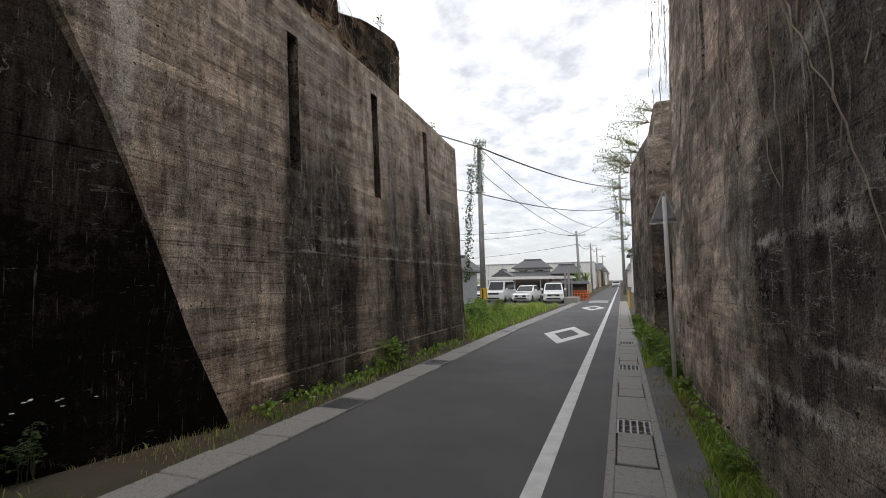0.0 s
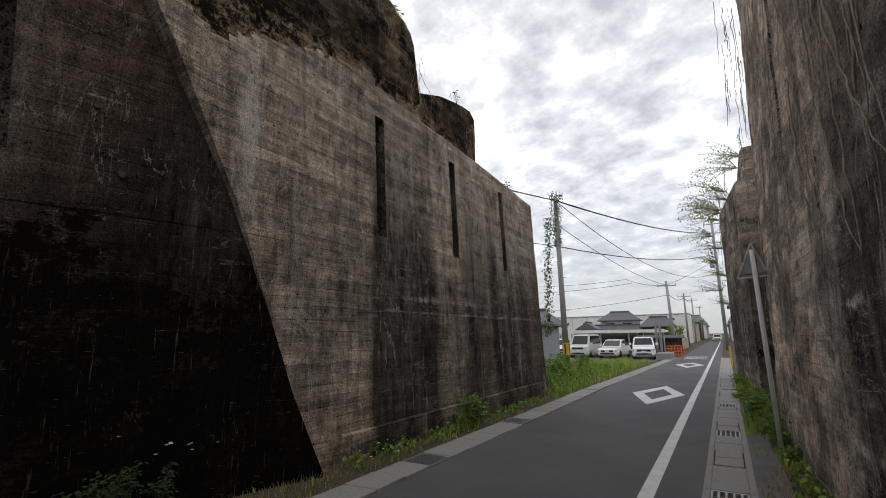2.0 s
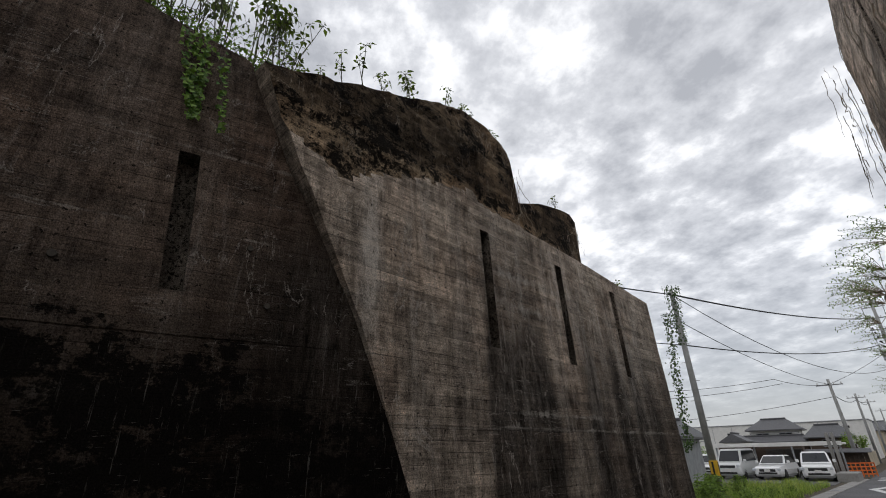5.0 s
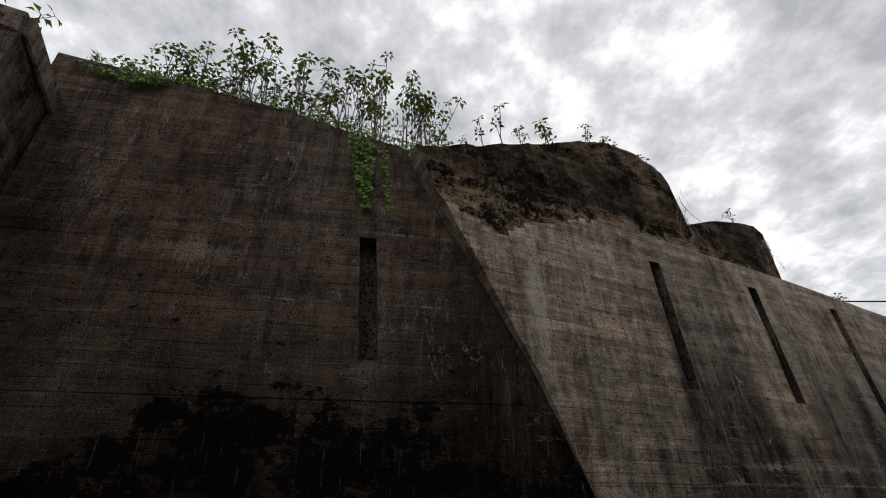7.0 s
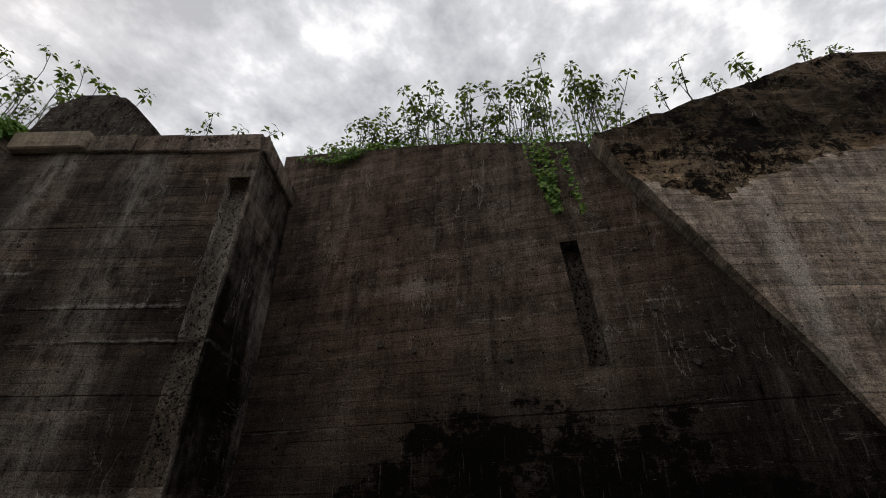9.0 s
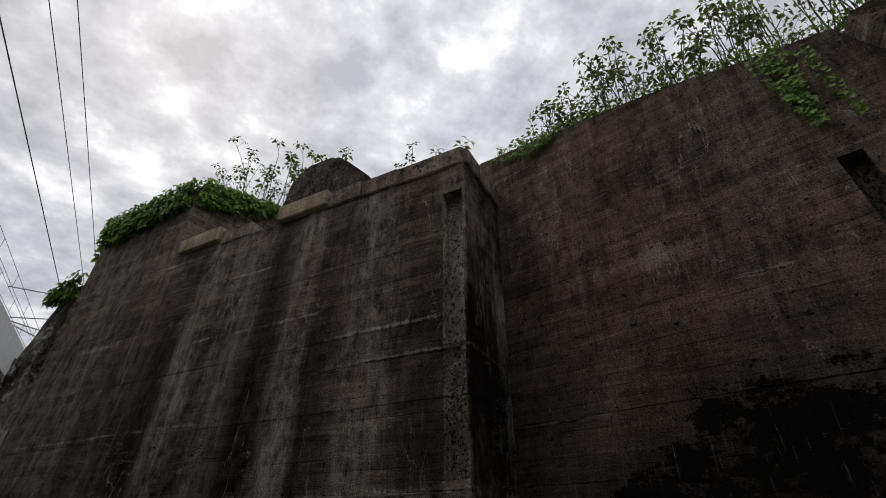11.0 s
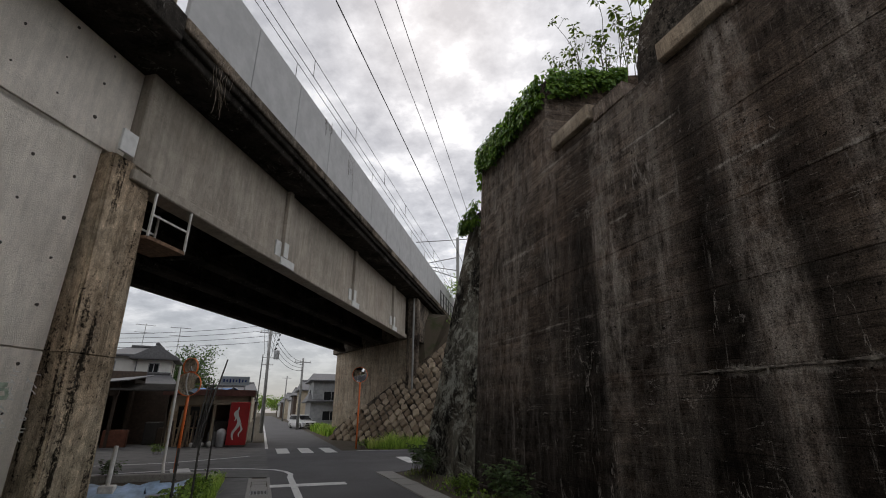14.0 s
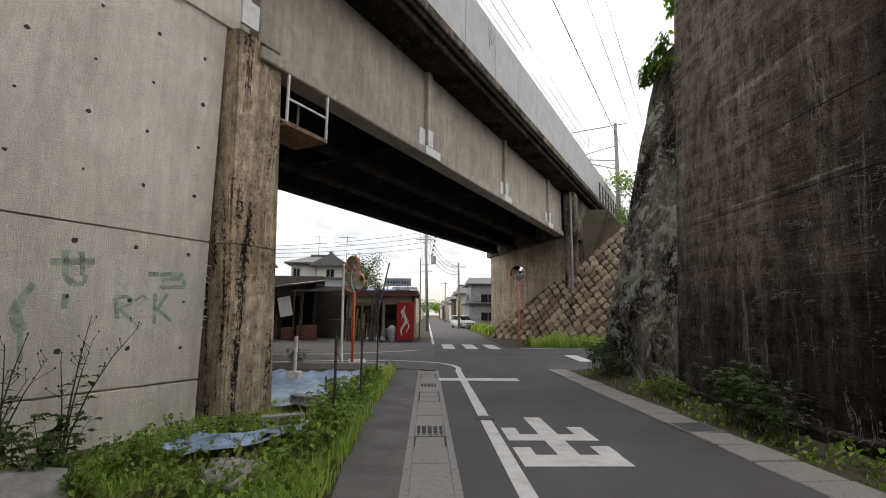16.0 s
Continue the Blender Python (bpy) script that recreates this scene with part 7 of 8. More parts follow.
def loft(bm, sections):
    """Closed rings of (x, z) at each y, joined into one skin."""
    rings = [[bm.verts.new((x, y, z)) for x, z in ring_] for y, ring_ in sections]
    n = len(rings[0])
    for r0, r1 in zip(rings, rings[1:]):
        for i in range(n):
            bm.faces.new((r0[i], r0[(i + 1) % n], r1[(i + 1) % n], r1[i]))
    bm.faces.new(rings[0][::-1]); bm.faces.new(rings[-1])
    bmesh.ops.recalc_face_normals(bm, faces=bm.faces)


def section(w, z0, z1, tuck=0.06):
    h = w / 2
    zm = z0 + (z1 - z0) * 0.55
    return [(-h + tuck, z0), (h - tuck, z0), (h, z0 + 0.12), (h, zm), (h - tuck, z1), (-h + tuck, z1), (-h, zm), (-h, z0 + 0.12)]


def car(name, at, turn, length, width, height, belt, hood, kind, paint, label):
    """A car with its front towards -y: lower body, cabin, glass, lamps, grille, plate, mirrors and wheels."""
    ob = thing(name, at, turn, label, "car", "parked cars")
    h = length / 2
    bm = bmesh.new()
    if kind == "van":
        cut = [(-h, 0.35, 0.72, 0.94), (-h + 0.12, 0.22, belt * 0.86, 1.0), (-h + 0.55, 0.22, belt, 1.0), (h - 0.1, 0.22, belt, 1.0), (h, 0.3, belt, 0.97)]
    else:
        cut = [(-h, 0.32, hood * 0.82, 0.86), (-h + 0.18, 0.2, hood * 0.93, 0.97), (-h + 1.05, 0.2, hood, 1.0), (-h + 1.3, 0.2, belt, 1.0), (h - 0.5, 0.2, belt, 1.0), (h, 0.32, belt * 0.93, 0.9)]
    loft(bm, [(y, section(width * k, z0, z1)) for y, z0, z1, k in cut])
    part("body", bm, paint, ob)
    f0, f1 = (-h + 0.5, -h + 1.15) if kind == "van" else (-h + 1.05, -h + 1.85)
    r1, r0 = (h - 0.12, h - 0.04) if kind != "sedan" else (h - 1.25, h - 0.45)
    bm = bmesh.new()
    wb, wt = width * 0.94, width * 0.80
    lowr = [(-wb / 2, f0), (wb / 2, f0), (wb / 2, r0), (-wb / 2, r0)]
    topr = [(-wt / 2, f1), (wt / 2, f1), (wt / 2, r1), (-wt / 2, r1)]
    a = [bm.verts.new((x, y, belt - 0.02)) for x, y in lowr]
    b = [bm.verts.new((x, y, height)) for x, y in topr]
    bm.faces.new(b)
    for i in range(4):
        bm.faces.new((a[i], a[(i + 1) % 4], b[(i + 1) % 4], b[i]))
    bmesh.ops.recalc_face_normals(bm, faces=bm.faces)
    bmesh.ops.bevel(bm, geom=[e for e in bm.edges if e.verts[0].co.z > belt or e.verts[1].co.z > belt], offset=0.06, segments=2, affect="EDGES")
    part("cabin", bm, paint, ob)

    def pane(nm, i, j, lo=0.1, hi=0.86, inset=0.07):
        bm = bmesh.new()
        pa, pb = Vector((*lowr[i], belt)), Vector((*lowr[j], belt))
        ta, tb = Vector((*topr[i], height)), Vector((*topr[j], height))
        q = [pa.lerp(ta, lo), pb.lerp(tb, lo), pb.lerp(tb, hi), pa.lerp(ta, hi)]
        q = [q[0].lerp(q[1], inset), q[1].lerp(q[0], inset), q[2].lerp(q[3], inset), q[3].lerp(q[2], inset)]
        n = (q[1] - q[0]).cross(q[3] - q[0]).normalized()
        c = Vector((0, 0, belt))
        if n.dot((sum(q, Vector()) / 4) - c) < 0:
            n = -n
        vs = [bm.verts.new(p + n * 0.012) for p in q]
        vb = [bm.verts.new(p - n * 0.02) for p in q]
        bm.faces.new(vs)
        for k in range(4):
            bm.faces.new((vs[k], vs[(k + 1) % 4], vb[(k + 1) % 4], vb[k]))
        bmesh.ops.recalc_face_normals(bm, faces=bm.faces)
        return part(nm, bm, MATS["glassdark"], ob)
    pane("windscreen", 0, 1)
    pane("side_window", 1, 2); pane("side_window", 3, 0); pane("rear_window", 2, 3)
    zl = hood * 0.72 if kind != "van" else 0.8
    for s in (-1, 1):
        bm = bmesh.new()
        box(bm, (s * width * 0.44 - 0.16, -h - 0.01, zl - 0.09), (s * width * 0.44 + 0.1 * (s < 0) + 0.02, -h + 0.22, zl + 0.09), 0.04)
        part("headlight", bm, MATS["lamp"], ob)
        bm = bmesh.new()
        box(bm, (s * (width / 2 + 0.02), f0 + 0.25, belt + 0.02), (s * (width / 2 + 0.19), f0 + 0.35, belt + 0.2), 0.03)
        part("wing_mirror", bm, paint, ob)
        for y in (-h + 0.78, h - 0.75):
            wheel(ob, s * (width / 2 - 0.1), y, 0.31, 0.2)
    bm = bmesh.new()
    box(bm, (-width * 0.29, -h - 0.012, zl - 0.12), (width * 0.29, -h + 0.1, zl + 0.05), 0.02)
    part("grille", bm, MATS["black"], ob)
    bm = bmesh.new()
    box(bm, (-width * 0.33, -h - 0.014, 0.33), (width * 0.33, -h + 0.1, 0.45), 0.02)
    part("air_intake", bm, MATS["black"], ob)
    bm = bmesh.new()
    box(bm, (-0.165, -h - 0.035, 0.46), (0.165, -h - 0.01, 0.62), 0.005)
    part("number_plate", bm, MATS["white"], ob, "blank white number plate")
    return ob


car("van", (-9.2, 38.9, 0), -4, 4.0, 1.62, 1.86, 1.0, 0.9, "van", MATS["cargrey"], "silver-white delivery van parked before the carport")
car("car", (-6.85, 38.8, 0), -6, 4.0, 1.62, 1.42, 0.9, 0.82, "sedan", MATS["carwhite"], "white saloon car parked before the carport")
car("car", (-4.55, 38.0, 0), 7, 3.8, 1.64, 1.6, 0.98, 0.94, "suv", MATS["carwhite"], "white compact off-roader with a black grille")
car("car", (-12.0, 41.0, 0), 12, 4.0, 1.7, 1.5, 0.92, 0.85, "suv", MATS["carwhite"], "white hatchback half hidden behind the pole")
car("car", (-0.6, 118, 0), 0, 4.2, 1.72, 1.5, 0.92, 0.85, "sedan", MATS["cargrey"], "pale grey car far up the road")
car("car", (-3.6, -63, 0), 200, 4.2, 1.7, 1.5, 0.92, 0.85, "suv", MATS["carwhite"], "white car parked beside the far road")


# ---- houses ----
def gable_roof(bm, x0, x1, y0, y1, z, rise, over, thick=0.12, hip=0.0):
    """A tiled roof with its ridge along x, overhanging, with hips if wanted."""
    cy = (y0 + y1) / 2
    e = [(x0 - over, y0 - over, z), (x1 + over, y0 - over, z), (x1 + over, y1 + over, z), (x0 - over, y1 + over, z)]
    rg = [(x0 - over + hip, cy, z + rise), (x1 + over - hip, cy, z + rise)]
    v = [bm.verts.new(p) for p in e] + [bm.verts.new(p) for p in rg]
    w = [bm.verts.new((p[0], p[1], p[2] - thick)) for p in e]
    bm.faces.new((v[0], v[1], v[5], v[4])); bm.faces.new((v[2], v[3], v[4], v[5])); bm.faces.new((v[1], v[2], v[5])); bm.faces.new((v[3], v[0], v[4]))
    for i in range(4):
        bm.faces.new((w[i], w[(i + 1) % 4], v[(i + 1) % 4], v[i]))
    bm.faces.new(w[::-1])


def house(at, turn, w, d, h, rise, wall, roof, label, windows=(), hip=0.0, upper=None, over=0.5):
    """w along x, d along y; windows (face, x, z, width, height) with face 's' or 'n' or 'w' or 'e'."""
    ob = thing("house", at, turn, label, "house", "houses")
    bm = bmesh.new()
    box(bm, (-w / 2, -d / 2, -0.2), (w / 2, d / 2, h), 0.01)
    body = part("wall", bm, wall, ob)
    bm = bmesh.new()
    gable_roof(bm, -w / 2, w / 2, -d / 2, d / 2, h, rise, over, hip=hip)
    rf_ = part("roof", bm, roof, ob)
    bm = bmesh.new()
    box(bm, (-w / 2 - over + hip, -0.12, h + rise - 0.03), (w / 2 + over - hip, 0.12, h + rise + 0.16), 0.04)
    part("ridge", bm, roof, rf_)
    if upper:
        ux, uw, ud, uh, ur = upper
        bm = bmesh.new()
        box(bm, (ux - uw / 2, -ud / 2, h - 0.2), (ux + uw / 2, ud / 2, h + uh), 0.01)
        part("upper_wall", bm, wall, ob)
        bm = bmesh.new()
        gable_roof(bm, ux - uw / 2, ux + uw / 2, -ud / 2, ud / 2, h + uh, ur, over, hip=hip)
        part("upper_roof", bm, roof, ob)
    for f, x, z, ww, hh in windows:
        m = {"s": pose(x, -d / 2, z, 0, 0, 0), "n": pose(x, d / 2, z, 0, 0, 180), "w": pose(-w / 2, x, z, 0, 0, -90), "e": pose(w / 2, x, z, 0, 0, 90)}[f]
        bm = bmesh.new()
        for lo, hi in (((-ww / 2, -0.05, -hh / 2), (-ww / 2 + 0.06, 0.03, hh / 2)), ((ww / 2 - 0.06, -0.05, -hh / 2), (ww / 2, 0.03, hh / 2)), ((-ww / 2, -0.05, hh / 2 - 0.06), (ww / 2, 0.03, hh / 2)), ((-ww / 2, -0.07, -hh / 2), (ww / 2, 0.03, -hh / 2 + 0.06)), ((-0.03, -0.045, -hh / 2), (0.03, 0.02, hh / 2))):
            box(bm, lo, hi, 0, m)
        win = part("window", bm, MATS["ply"], ob)
        bm = bmesh.new()
        box(bm, (-ww / 2 + 0.05, -0.02, -hh / 2 + 0.05), (ww / 2 - 0.05, 0.01, hh / 2 - 0.05), 0, m)
        part("pane", bm, MATS["glassdark"], win)
    return ob


# north: houses behind the car park, a long works hall, a house behind the wing wall
house((-13.1, 77, 0), 4, 5.3, 5.0, 3.95, 1.35, MATS["white"], MATS["tile"], "old tiled house with a hipped grey roof", [("s", -1.3, 3.1, 1.4, 0.9), ("s", 1.2, 3.1, 1.4, 0.9)], 1.7)
house((-13.1, 74, 0), 4, 7.0, 3.0, 2.5, 0.7, MATS["brown"], MATS["tile"], "dark timber ground floor with a tiled skirt roof", [("s", -1.5, 1.5, 1.8, 1.1), ("s", 1.5, 1.5, 1.6, 1.1)], 0.7)
house((-14.9, 64, 0), 94, 4.0, 2.2, 2.55, 0.85, MATS["white"], MATS["tile"], "small white gabled outbuilding behind the carport", [("w", 0, 1.8, 0.8, 0.7)], 0.1, over=0.3)
house((-7.2, 73, 0), 3, 3.8, 4.5, 2.85, 1.35, MATS["brown"], MATS["tile"], "tiled wooden house beside the road", [("s", 0, 2.2, 1.4, 0.8), ("e", 0, 1.5, 1.6, 1.1)], 1.2)
house((-9.9, 26.5, 0), 4, 3.2, 6.0, 2.5, 0.8, MATS["ply"], MATS["tile"], "grey outbuilding showing past the wall", [("s", 0.6, 1.4, 1.2, 0.8)], 0.5)
house((4.2, 72, 0), 0, 4.4, 6.0, 5.2, 1.3, MATS["white"], MATS["tile"], "white house beyond the tall pole", [("w", 0, 3.8, 1.4, 1.0), ("s", 0, 3.8, 1.4, 1.0)], 0.8)
house((6.0, 110, 0), 0, 6.0, 8.0, 5.0, 1.6, MATS["white"], MATS["tile"], "pale house far up the road", [("s", -1.5, 3.6, 1.6, 1.1)], 1.0)
for k in range(7):
    house((-7.5 - (k % 2), 128 + 14 * k, 0), 0, 6.0, 9.0, 4.4 + 0.5 * (k % 3), 1.6, (MATS["cream"], MATS["white"], MATS["brown"])[k % 3], MATS["tile"], "small house far along the road", [("s", 1.2, 3.2, 1.6, 1.0)], 0.8)
    house((5.2 + (k % 2), 126 + 15 * k, 0), 0, 6.0, 9.0, 4.2 + 0.6 * (k % 2), 1.5, (MATS["white"], MATS["brown"], MATS["cream"])[k % 3], MATS["tile"], "small house far along the road", [("s", -1.2, 3.2, 1.6, 1.0)], 0.8)
    house((-8.0 - (k % 2), -124 - 14 * k, 0), 0, 6.0, 9.0, 4.4 + 0.5 * (k % 3), 1.6, (MATS["white"], MATS["brown"], MATS["cream"])[k % 3], MATS["tile"], "small house far down the road", [("n", 1.2, 3.2, 1.6, 1.0)], 0.8)
    house((5.6 + (k % 2), -110 - 14 * k, 0), 0, 6.0, 9.0, 4.2 + 0.6 * (k % 2), 1.5, (MATS["cream"], MATS["white"], MATS["brown"])[k % 3], MATS["tile"], "small house far down the road", [("n", -1.2, 3.2, 1.6, 1.0)], 0.8)
hall = thing("works_hall", (-17.4, 100, 0), 0, "long white works hall behind the houses", "building")
bm = bmesh.new()
box(bm, (-13, 0, -0.2), (12.7, 8, 5.5), 0.02)
part("wall", bm, MATS["white"], hall)
bm = bmesh.new()
box(bm, (-13.1, -0.1, 5.5), (12.8, 8.1, 5.66), 0.02)
part("roof_edge", bm, MATS["ply"], hall)
for k in range(4):
    bm = bmesh.new()
    box(bm, (8.5 + 0.45 * k, -0.06, 4.45), (8.85 + 0.45 * k, 0.01, 4.85 - 0.08 * (k % 2)), 0.01)
    part("sign_bar", bm, MATS["black"], hall)
for k in range(8):
    bm = bmesh.new()
    box(bm, (-12.95 + 3.2 * k, -0.03, 0), (-12.89 + 3.2 * k, 0.01, 5.5))
    part("wall_seam", bm, MATS["ply"], hall)
for k in range(3):
    bm = bmesh.new()
    box(bm, (-11 + 3.6 * k, -0.04, 3.9), (-10.4 + 3.6 * k, 0.02, 4.3), 0.01)
    part("window", bm, MATS["glassdark"], hall)

carport = thing("carport", (-8.6, 43.5, 0), 2, "long open carport with a flat white roof edge", "carport")
bm = bmesh.new()
box(bm, (-2.6, -2.4, 1.98), (5.2, 2.6, 2.12), 0.03)
part("roof", bm, MATS["white"], carport)
bm = bmesh.new()
box(bm, (-2.65, -2.47, 1.94), (5.25, -2.4, 2.2), 0.01)
part("fascia", bm, MATS["white"], carport)
for x in (-2.4, 0.1, 2.4, 4.6, 5.1):
    bm = bmesh.new()
    box(bm, (x - 0.05, -2.3, -0.1), (x + 0.05, -2.2, 2.0), 0.005)
    part("post", bm, MATS["ply"], carport)
store = thing("storage_shed", (-8.2, 46.6, 0), 2, "dark shuttered storage shed behind the cars", "shed")
bm = bmesh.new()
box(bm, (-4.0, 0, -0.1), (1.9, 1.4, 1.95), 0.02)
part("wall", bm, MATS["brown"], store)
for k in range(2):
    bm = bmesh.new()
    for q in range(11):
        box(bm, (-0.6 + 1.25 * k, -0.05, 0.02 + 0.16 * q), (0.6 + 1.25 * k, 0.0, 0.17 + 0.16 * q), 0.01)
    part("shutter", bm, MATS["iron"], store)
timber_fence = thing("timber_fence", (-4.6, 47.5, 0), 0, "brown timber fence wall with a tiled cap", "fence")
for k in range(14):
    bm = bmesh.new()
    box(bm, (-2.0 + 0.29 * k, -0.03, -0.1), (-1.72 + 0.29 * k, 0.03, 1.45), 0.006)
    part("board", bm, MATS["brown"], timber_fence)
bm = bmesh.new()
gable_roof(bm, -2.0, 2.1, -0.15, 0.15, 1.45, 0.25, 0.2, 0.05)
part("cap", bm, MATS["tile"], timber_fence)
block_wall = thing("block_wall", (-3.1, 36.2, 0), 0, "low grey block wall at the car park's corner", "wall")
bm = bmesh.new()
box(bm, (-0.45, 0, -0.1), (0.55, 2.6, 0.45), 0.02)
part("wall", bm, MATS["gutter"], block_wall)
for x, y in ((-3.75, 39.5), (-3.45, 39.3)):
    bm = bmesh.new()
    box(bm, (x - 0.09, y - 0.09, -0.1), (x + 0.09, y + 0.09, 2.7), 0.01)
    tagged(part("gate_post", bm, MATS["gutter"]), "slim concrete gate post by the car park", "post", "gate posts")
fence2 = thing("orange_fence", (-2.95, 42.5, 0), 35, "orange plastic mesh fence at the roadside", "fence")
for k in range(7):
    bm = bmesh.new()
    box(bm, (-0.7 + 0.28 * k, 0, -0.05), (-0.64 + 0.28 * k, 0.04, 0.85), 0.004)
    part("post", bm, MATS["orange"], fence2)
for k in range(4):
    bm = bmesh.new()
    box(bm, (-0.7, 0.01, 0.12 + 0.22 * k), (1.05, 0.03, 0.19 + 0.22 * k), 0.004)
    part("rail", bm, MATS["orange"], fence2)
garden_wall = thing("garden_wall", (-3.6, 56, 0), 0, "pale garden wall along the road", "wall")
bm = bmesh.new()
box(bm, (-0.1, 0, -0.1), (0.1, 16, 1.3), 0.02)
part("wall", bm, MATS["cream"], garden_wall)
tree("tree", (-4.2, 62, 0), 3.4, 1.0, 71, MATS["leaf"], "small clipped garden tree", 900, 0.14)
tree("tree", (-14.5, 47, 0), 2.2, 1.0, 72, MATS["leaf"], "garden shrub beside the carport", 700, 0.12)
bm = bmesh.new()
for x in (1.05, 1.25):
    tube(bm, [(x, 30, -0.1), (x, 30, 1.1)], 0.05, 10)
    break
tagged(part("marker_post", bm, MATS["yellow"]), "yellow marker post at the roadside", "post")
for k in range(7):
    bm = bmesh.new()
    tube(bm, [(-6.5 + 0.04 * k, 18.0 + 0.05 * k, 0.0), (-6.7 + 0.1 * k, 18 + 0.1 * k, 2.2 + 0.1 * k)], 0.05 if k == 0 else 0.012, 6)
    if k == 0:
        tagged(part("marker_post", bm, MATS["yellow"]), "yellow stay guard beside the pole", "post")
    else:
        bm.free()

# south: shop, drinks machine, open sheds, houses
shop = thing("shop", (3.7, -34.2, 0), 0, "low cream shop with a brown eave and wide dark openings", "shop")
bm = bmesh.new()
for lo, hi in (((-2.1, -5.0, -0.1), (-1.95, 0.0, 2.7)), ((1.95, -5.0, -0.1), (2.1, 0.0, 2.7)), ((-2.1, -5.0, -0.1), (2.1, -4.85, 2.7)), ((-2.1, -0.12, 2.15), (2.1, 0.0, 2.7)), ((-0.35, -0.12, -0.1), (-0.2, 0.0, 2.2)), ((0.6, -0.12, -0.1), (2.1, 0.0, 2.2)), ((-2.1, -0.12, -0.1), (-1.75, 0.0, 2.2))):
    box(bm, lo, hi, 0.01)
part("wall", bm, MATS["cream"], shop)
bm = bmesh.new()
box(bm, (-2.3, -5.2, 2.7), (2.35, 0.55, 2.76), 0.01)
box(bm, (-2.3, 0.5, 2.62), (2.35, 0.58, 2.95), 0.01)
box(bm, (-2.32, -5.2, 2.62), (-2.26, 0.55, 2.95), 0.01)
part("eave", bm, MATS["eave"], shop, "dark red-brown eave board")
bm = bmesh.new()
box(bm, (-2.0, -4.9, -0.05), (2.0, 0.0, 0.02))
part("floor_slab", bm, MATS["gutter"], shop)
for x in (0.7, 1.3):
    bm = bmesh.new()
    for lo, hi in (((-0.28, 0, 0.02), (-0.23, 0.05, 2.1)), ((0.23, 0, 0.02), (0.28, 0.05, 2.1)), ((-0.28, 0, 2.05), (0.28, 0.05, 2.12)), ((-0.28, 0, 0.9), (0.28, 0.05, 0.96))):
        box(bm, lo, hi, 0.004, pose(x, 0.0, 0))
    dr = part("sliding_door", bm, MATS["woodpale"], shop)
    bm = bmesh.new()
    box(bm, (x - 0.23, 0.01, 0.05), (x + 0.23, 0.03, 2.05))
    part("pane", bm, MATS["glassdark"], dr)
board = thing("shop_sign", (2.58, -34.0, 2.95), 0, "pale blue shop sign board with dark blue bars", "sign")
bm = bmesh.new()
box(bm, (-0.78, -0.06, 0.28), (0.78, 0.06, 0.76), 0.015)
bd_ = part("board", bm, MATS["signblue"], board)
for k in range(8):
    bm = bmesh.new()
    h_ = 0.07 + 0.02 * (k % 3)
    box(bm, (-0.62 + 0.165 * k, 0.06, 0.52 - h_), (-0.535 + 0.165 * k, 0.066, 0.52 + h_ * 0.8), 0.002)
    part("sign_bar", bm, MATS["signink"], bd_)
for x in (-0.6, 0.0, 0.6):
    bm = bmesh.new()
    box(bm, (x, -0.04, -0.2), (x + 0.05, 0.04, 0.3), 0.003)
    part("leg", bm, MATS["steel"], board)
machine = thing("vending_machine", (2.05, -33.3, 0), 0, "red drinks vending machine side with white flourishes", "vending machine")
bm = bmesh.new()
box(bm, (-0.5, -0.4, 0.08), (0.5, 0.4, 2.28), 0.03)
cab = part("cabinet", bm, MATS["red"], machine)
bm = bmesh.new()
box(bm, (-0.48, -0.38, 0.0), (0.48, 0.38, 0.1), 0.01)
part("plinth", bm, MATS["iron"], machine)
for k, (x0, z0, x1, z1, w0, amp) in enumerate(((0.16, 0.35, -0.02, 1.95, 0.09, 0.10), (-0.12, 0.5, -0.2, 1.2, 0.05, 0.05), (0.22, 1.3, 0.1, 2.05, 0.06, -0.06))):
    bm = bmesh.new()
    prev = None
    for q in range(21):
        f = q / 20
        w_ = w0 * (0.35 + math.sin(math.pi * f)) * 0.75
        x, z = x0 + (x1 - x0) * f + amp * math.sin(f * 9), z0 + (z1 - z0) * f
        cur = (bm.verts.new((x - w_, 0.404, z)), bm.verts.new((x + w_, 0.404, z)))
        if prev:
            bm.faces.new((prev[0], prev[1], cur[1], cur[0]))
        prev = cur
    part("flourish", bm, MATS["white"], cab, "white painted flourish")
bin_ = thing("waste_bin", (2.82, -33.1, 0), 0, "round-topped pale grey waste bin", "bin")
bm = bmesh.new()
tube(bm, [(0, 0, 0), (0, 0, 0.62), (0, 0, 0.66), (0, 0, 0.82), (0, 0, 0.92)], [0.2, 0.23, 0.25, 0.22, 0.08], 16)
part("body", bm, MATS["binwhite"], bin_, smooth=True)
for x, y, s in ((3.35, -33.3, 0.17), (3.75, -33.4, 0.15), (4.2, -33.35, 0.13)):
    bm = bmesh.new()
    bmesh.ops.create_icosphere(bm, subdivisions=2, radius=s)
    for v in bm.verts:
        v.co *= 1 + 0.3 * noise.noise(v.co * 7 + Vector((x, y, 0)))
        v.co = Vector((v.co.x + x, v.co.y + y, max(0.0, v.co.z + s * 0.8)))
    tagged(part("sack", bm, MATS["white"], smooth=True), "pale plastic sack in front of the shop", "sack", "sacks")
rk = random.Random(77)
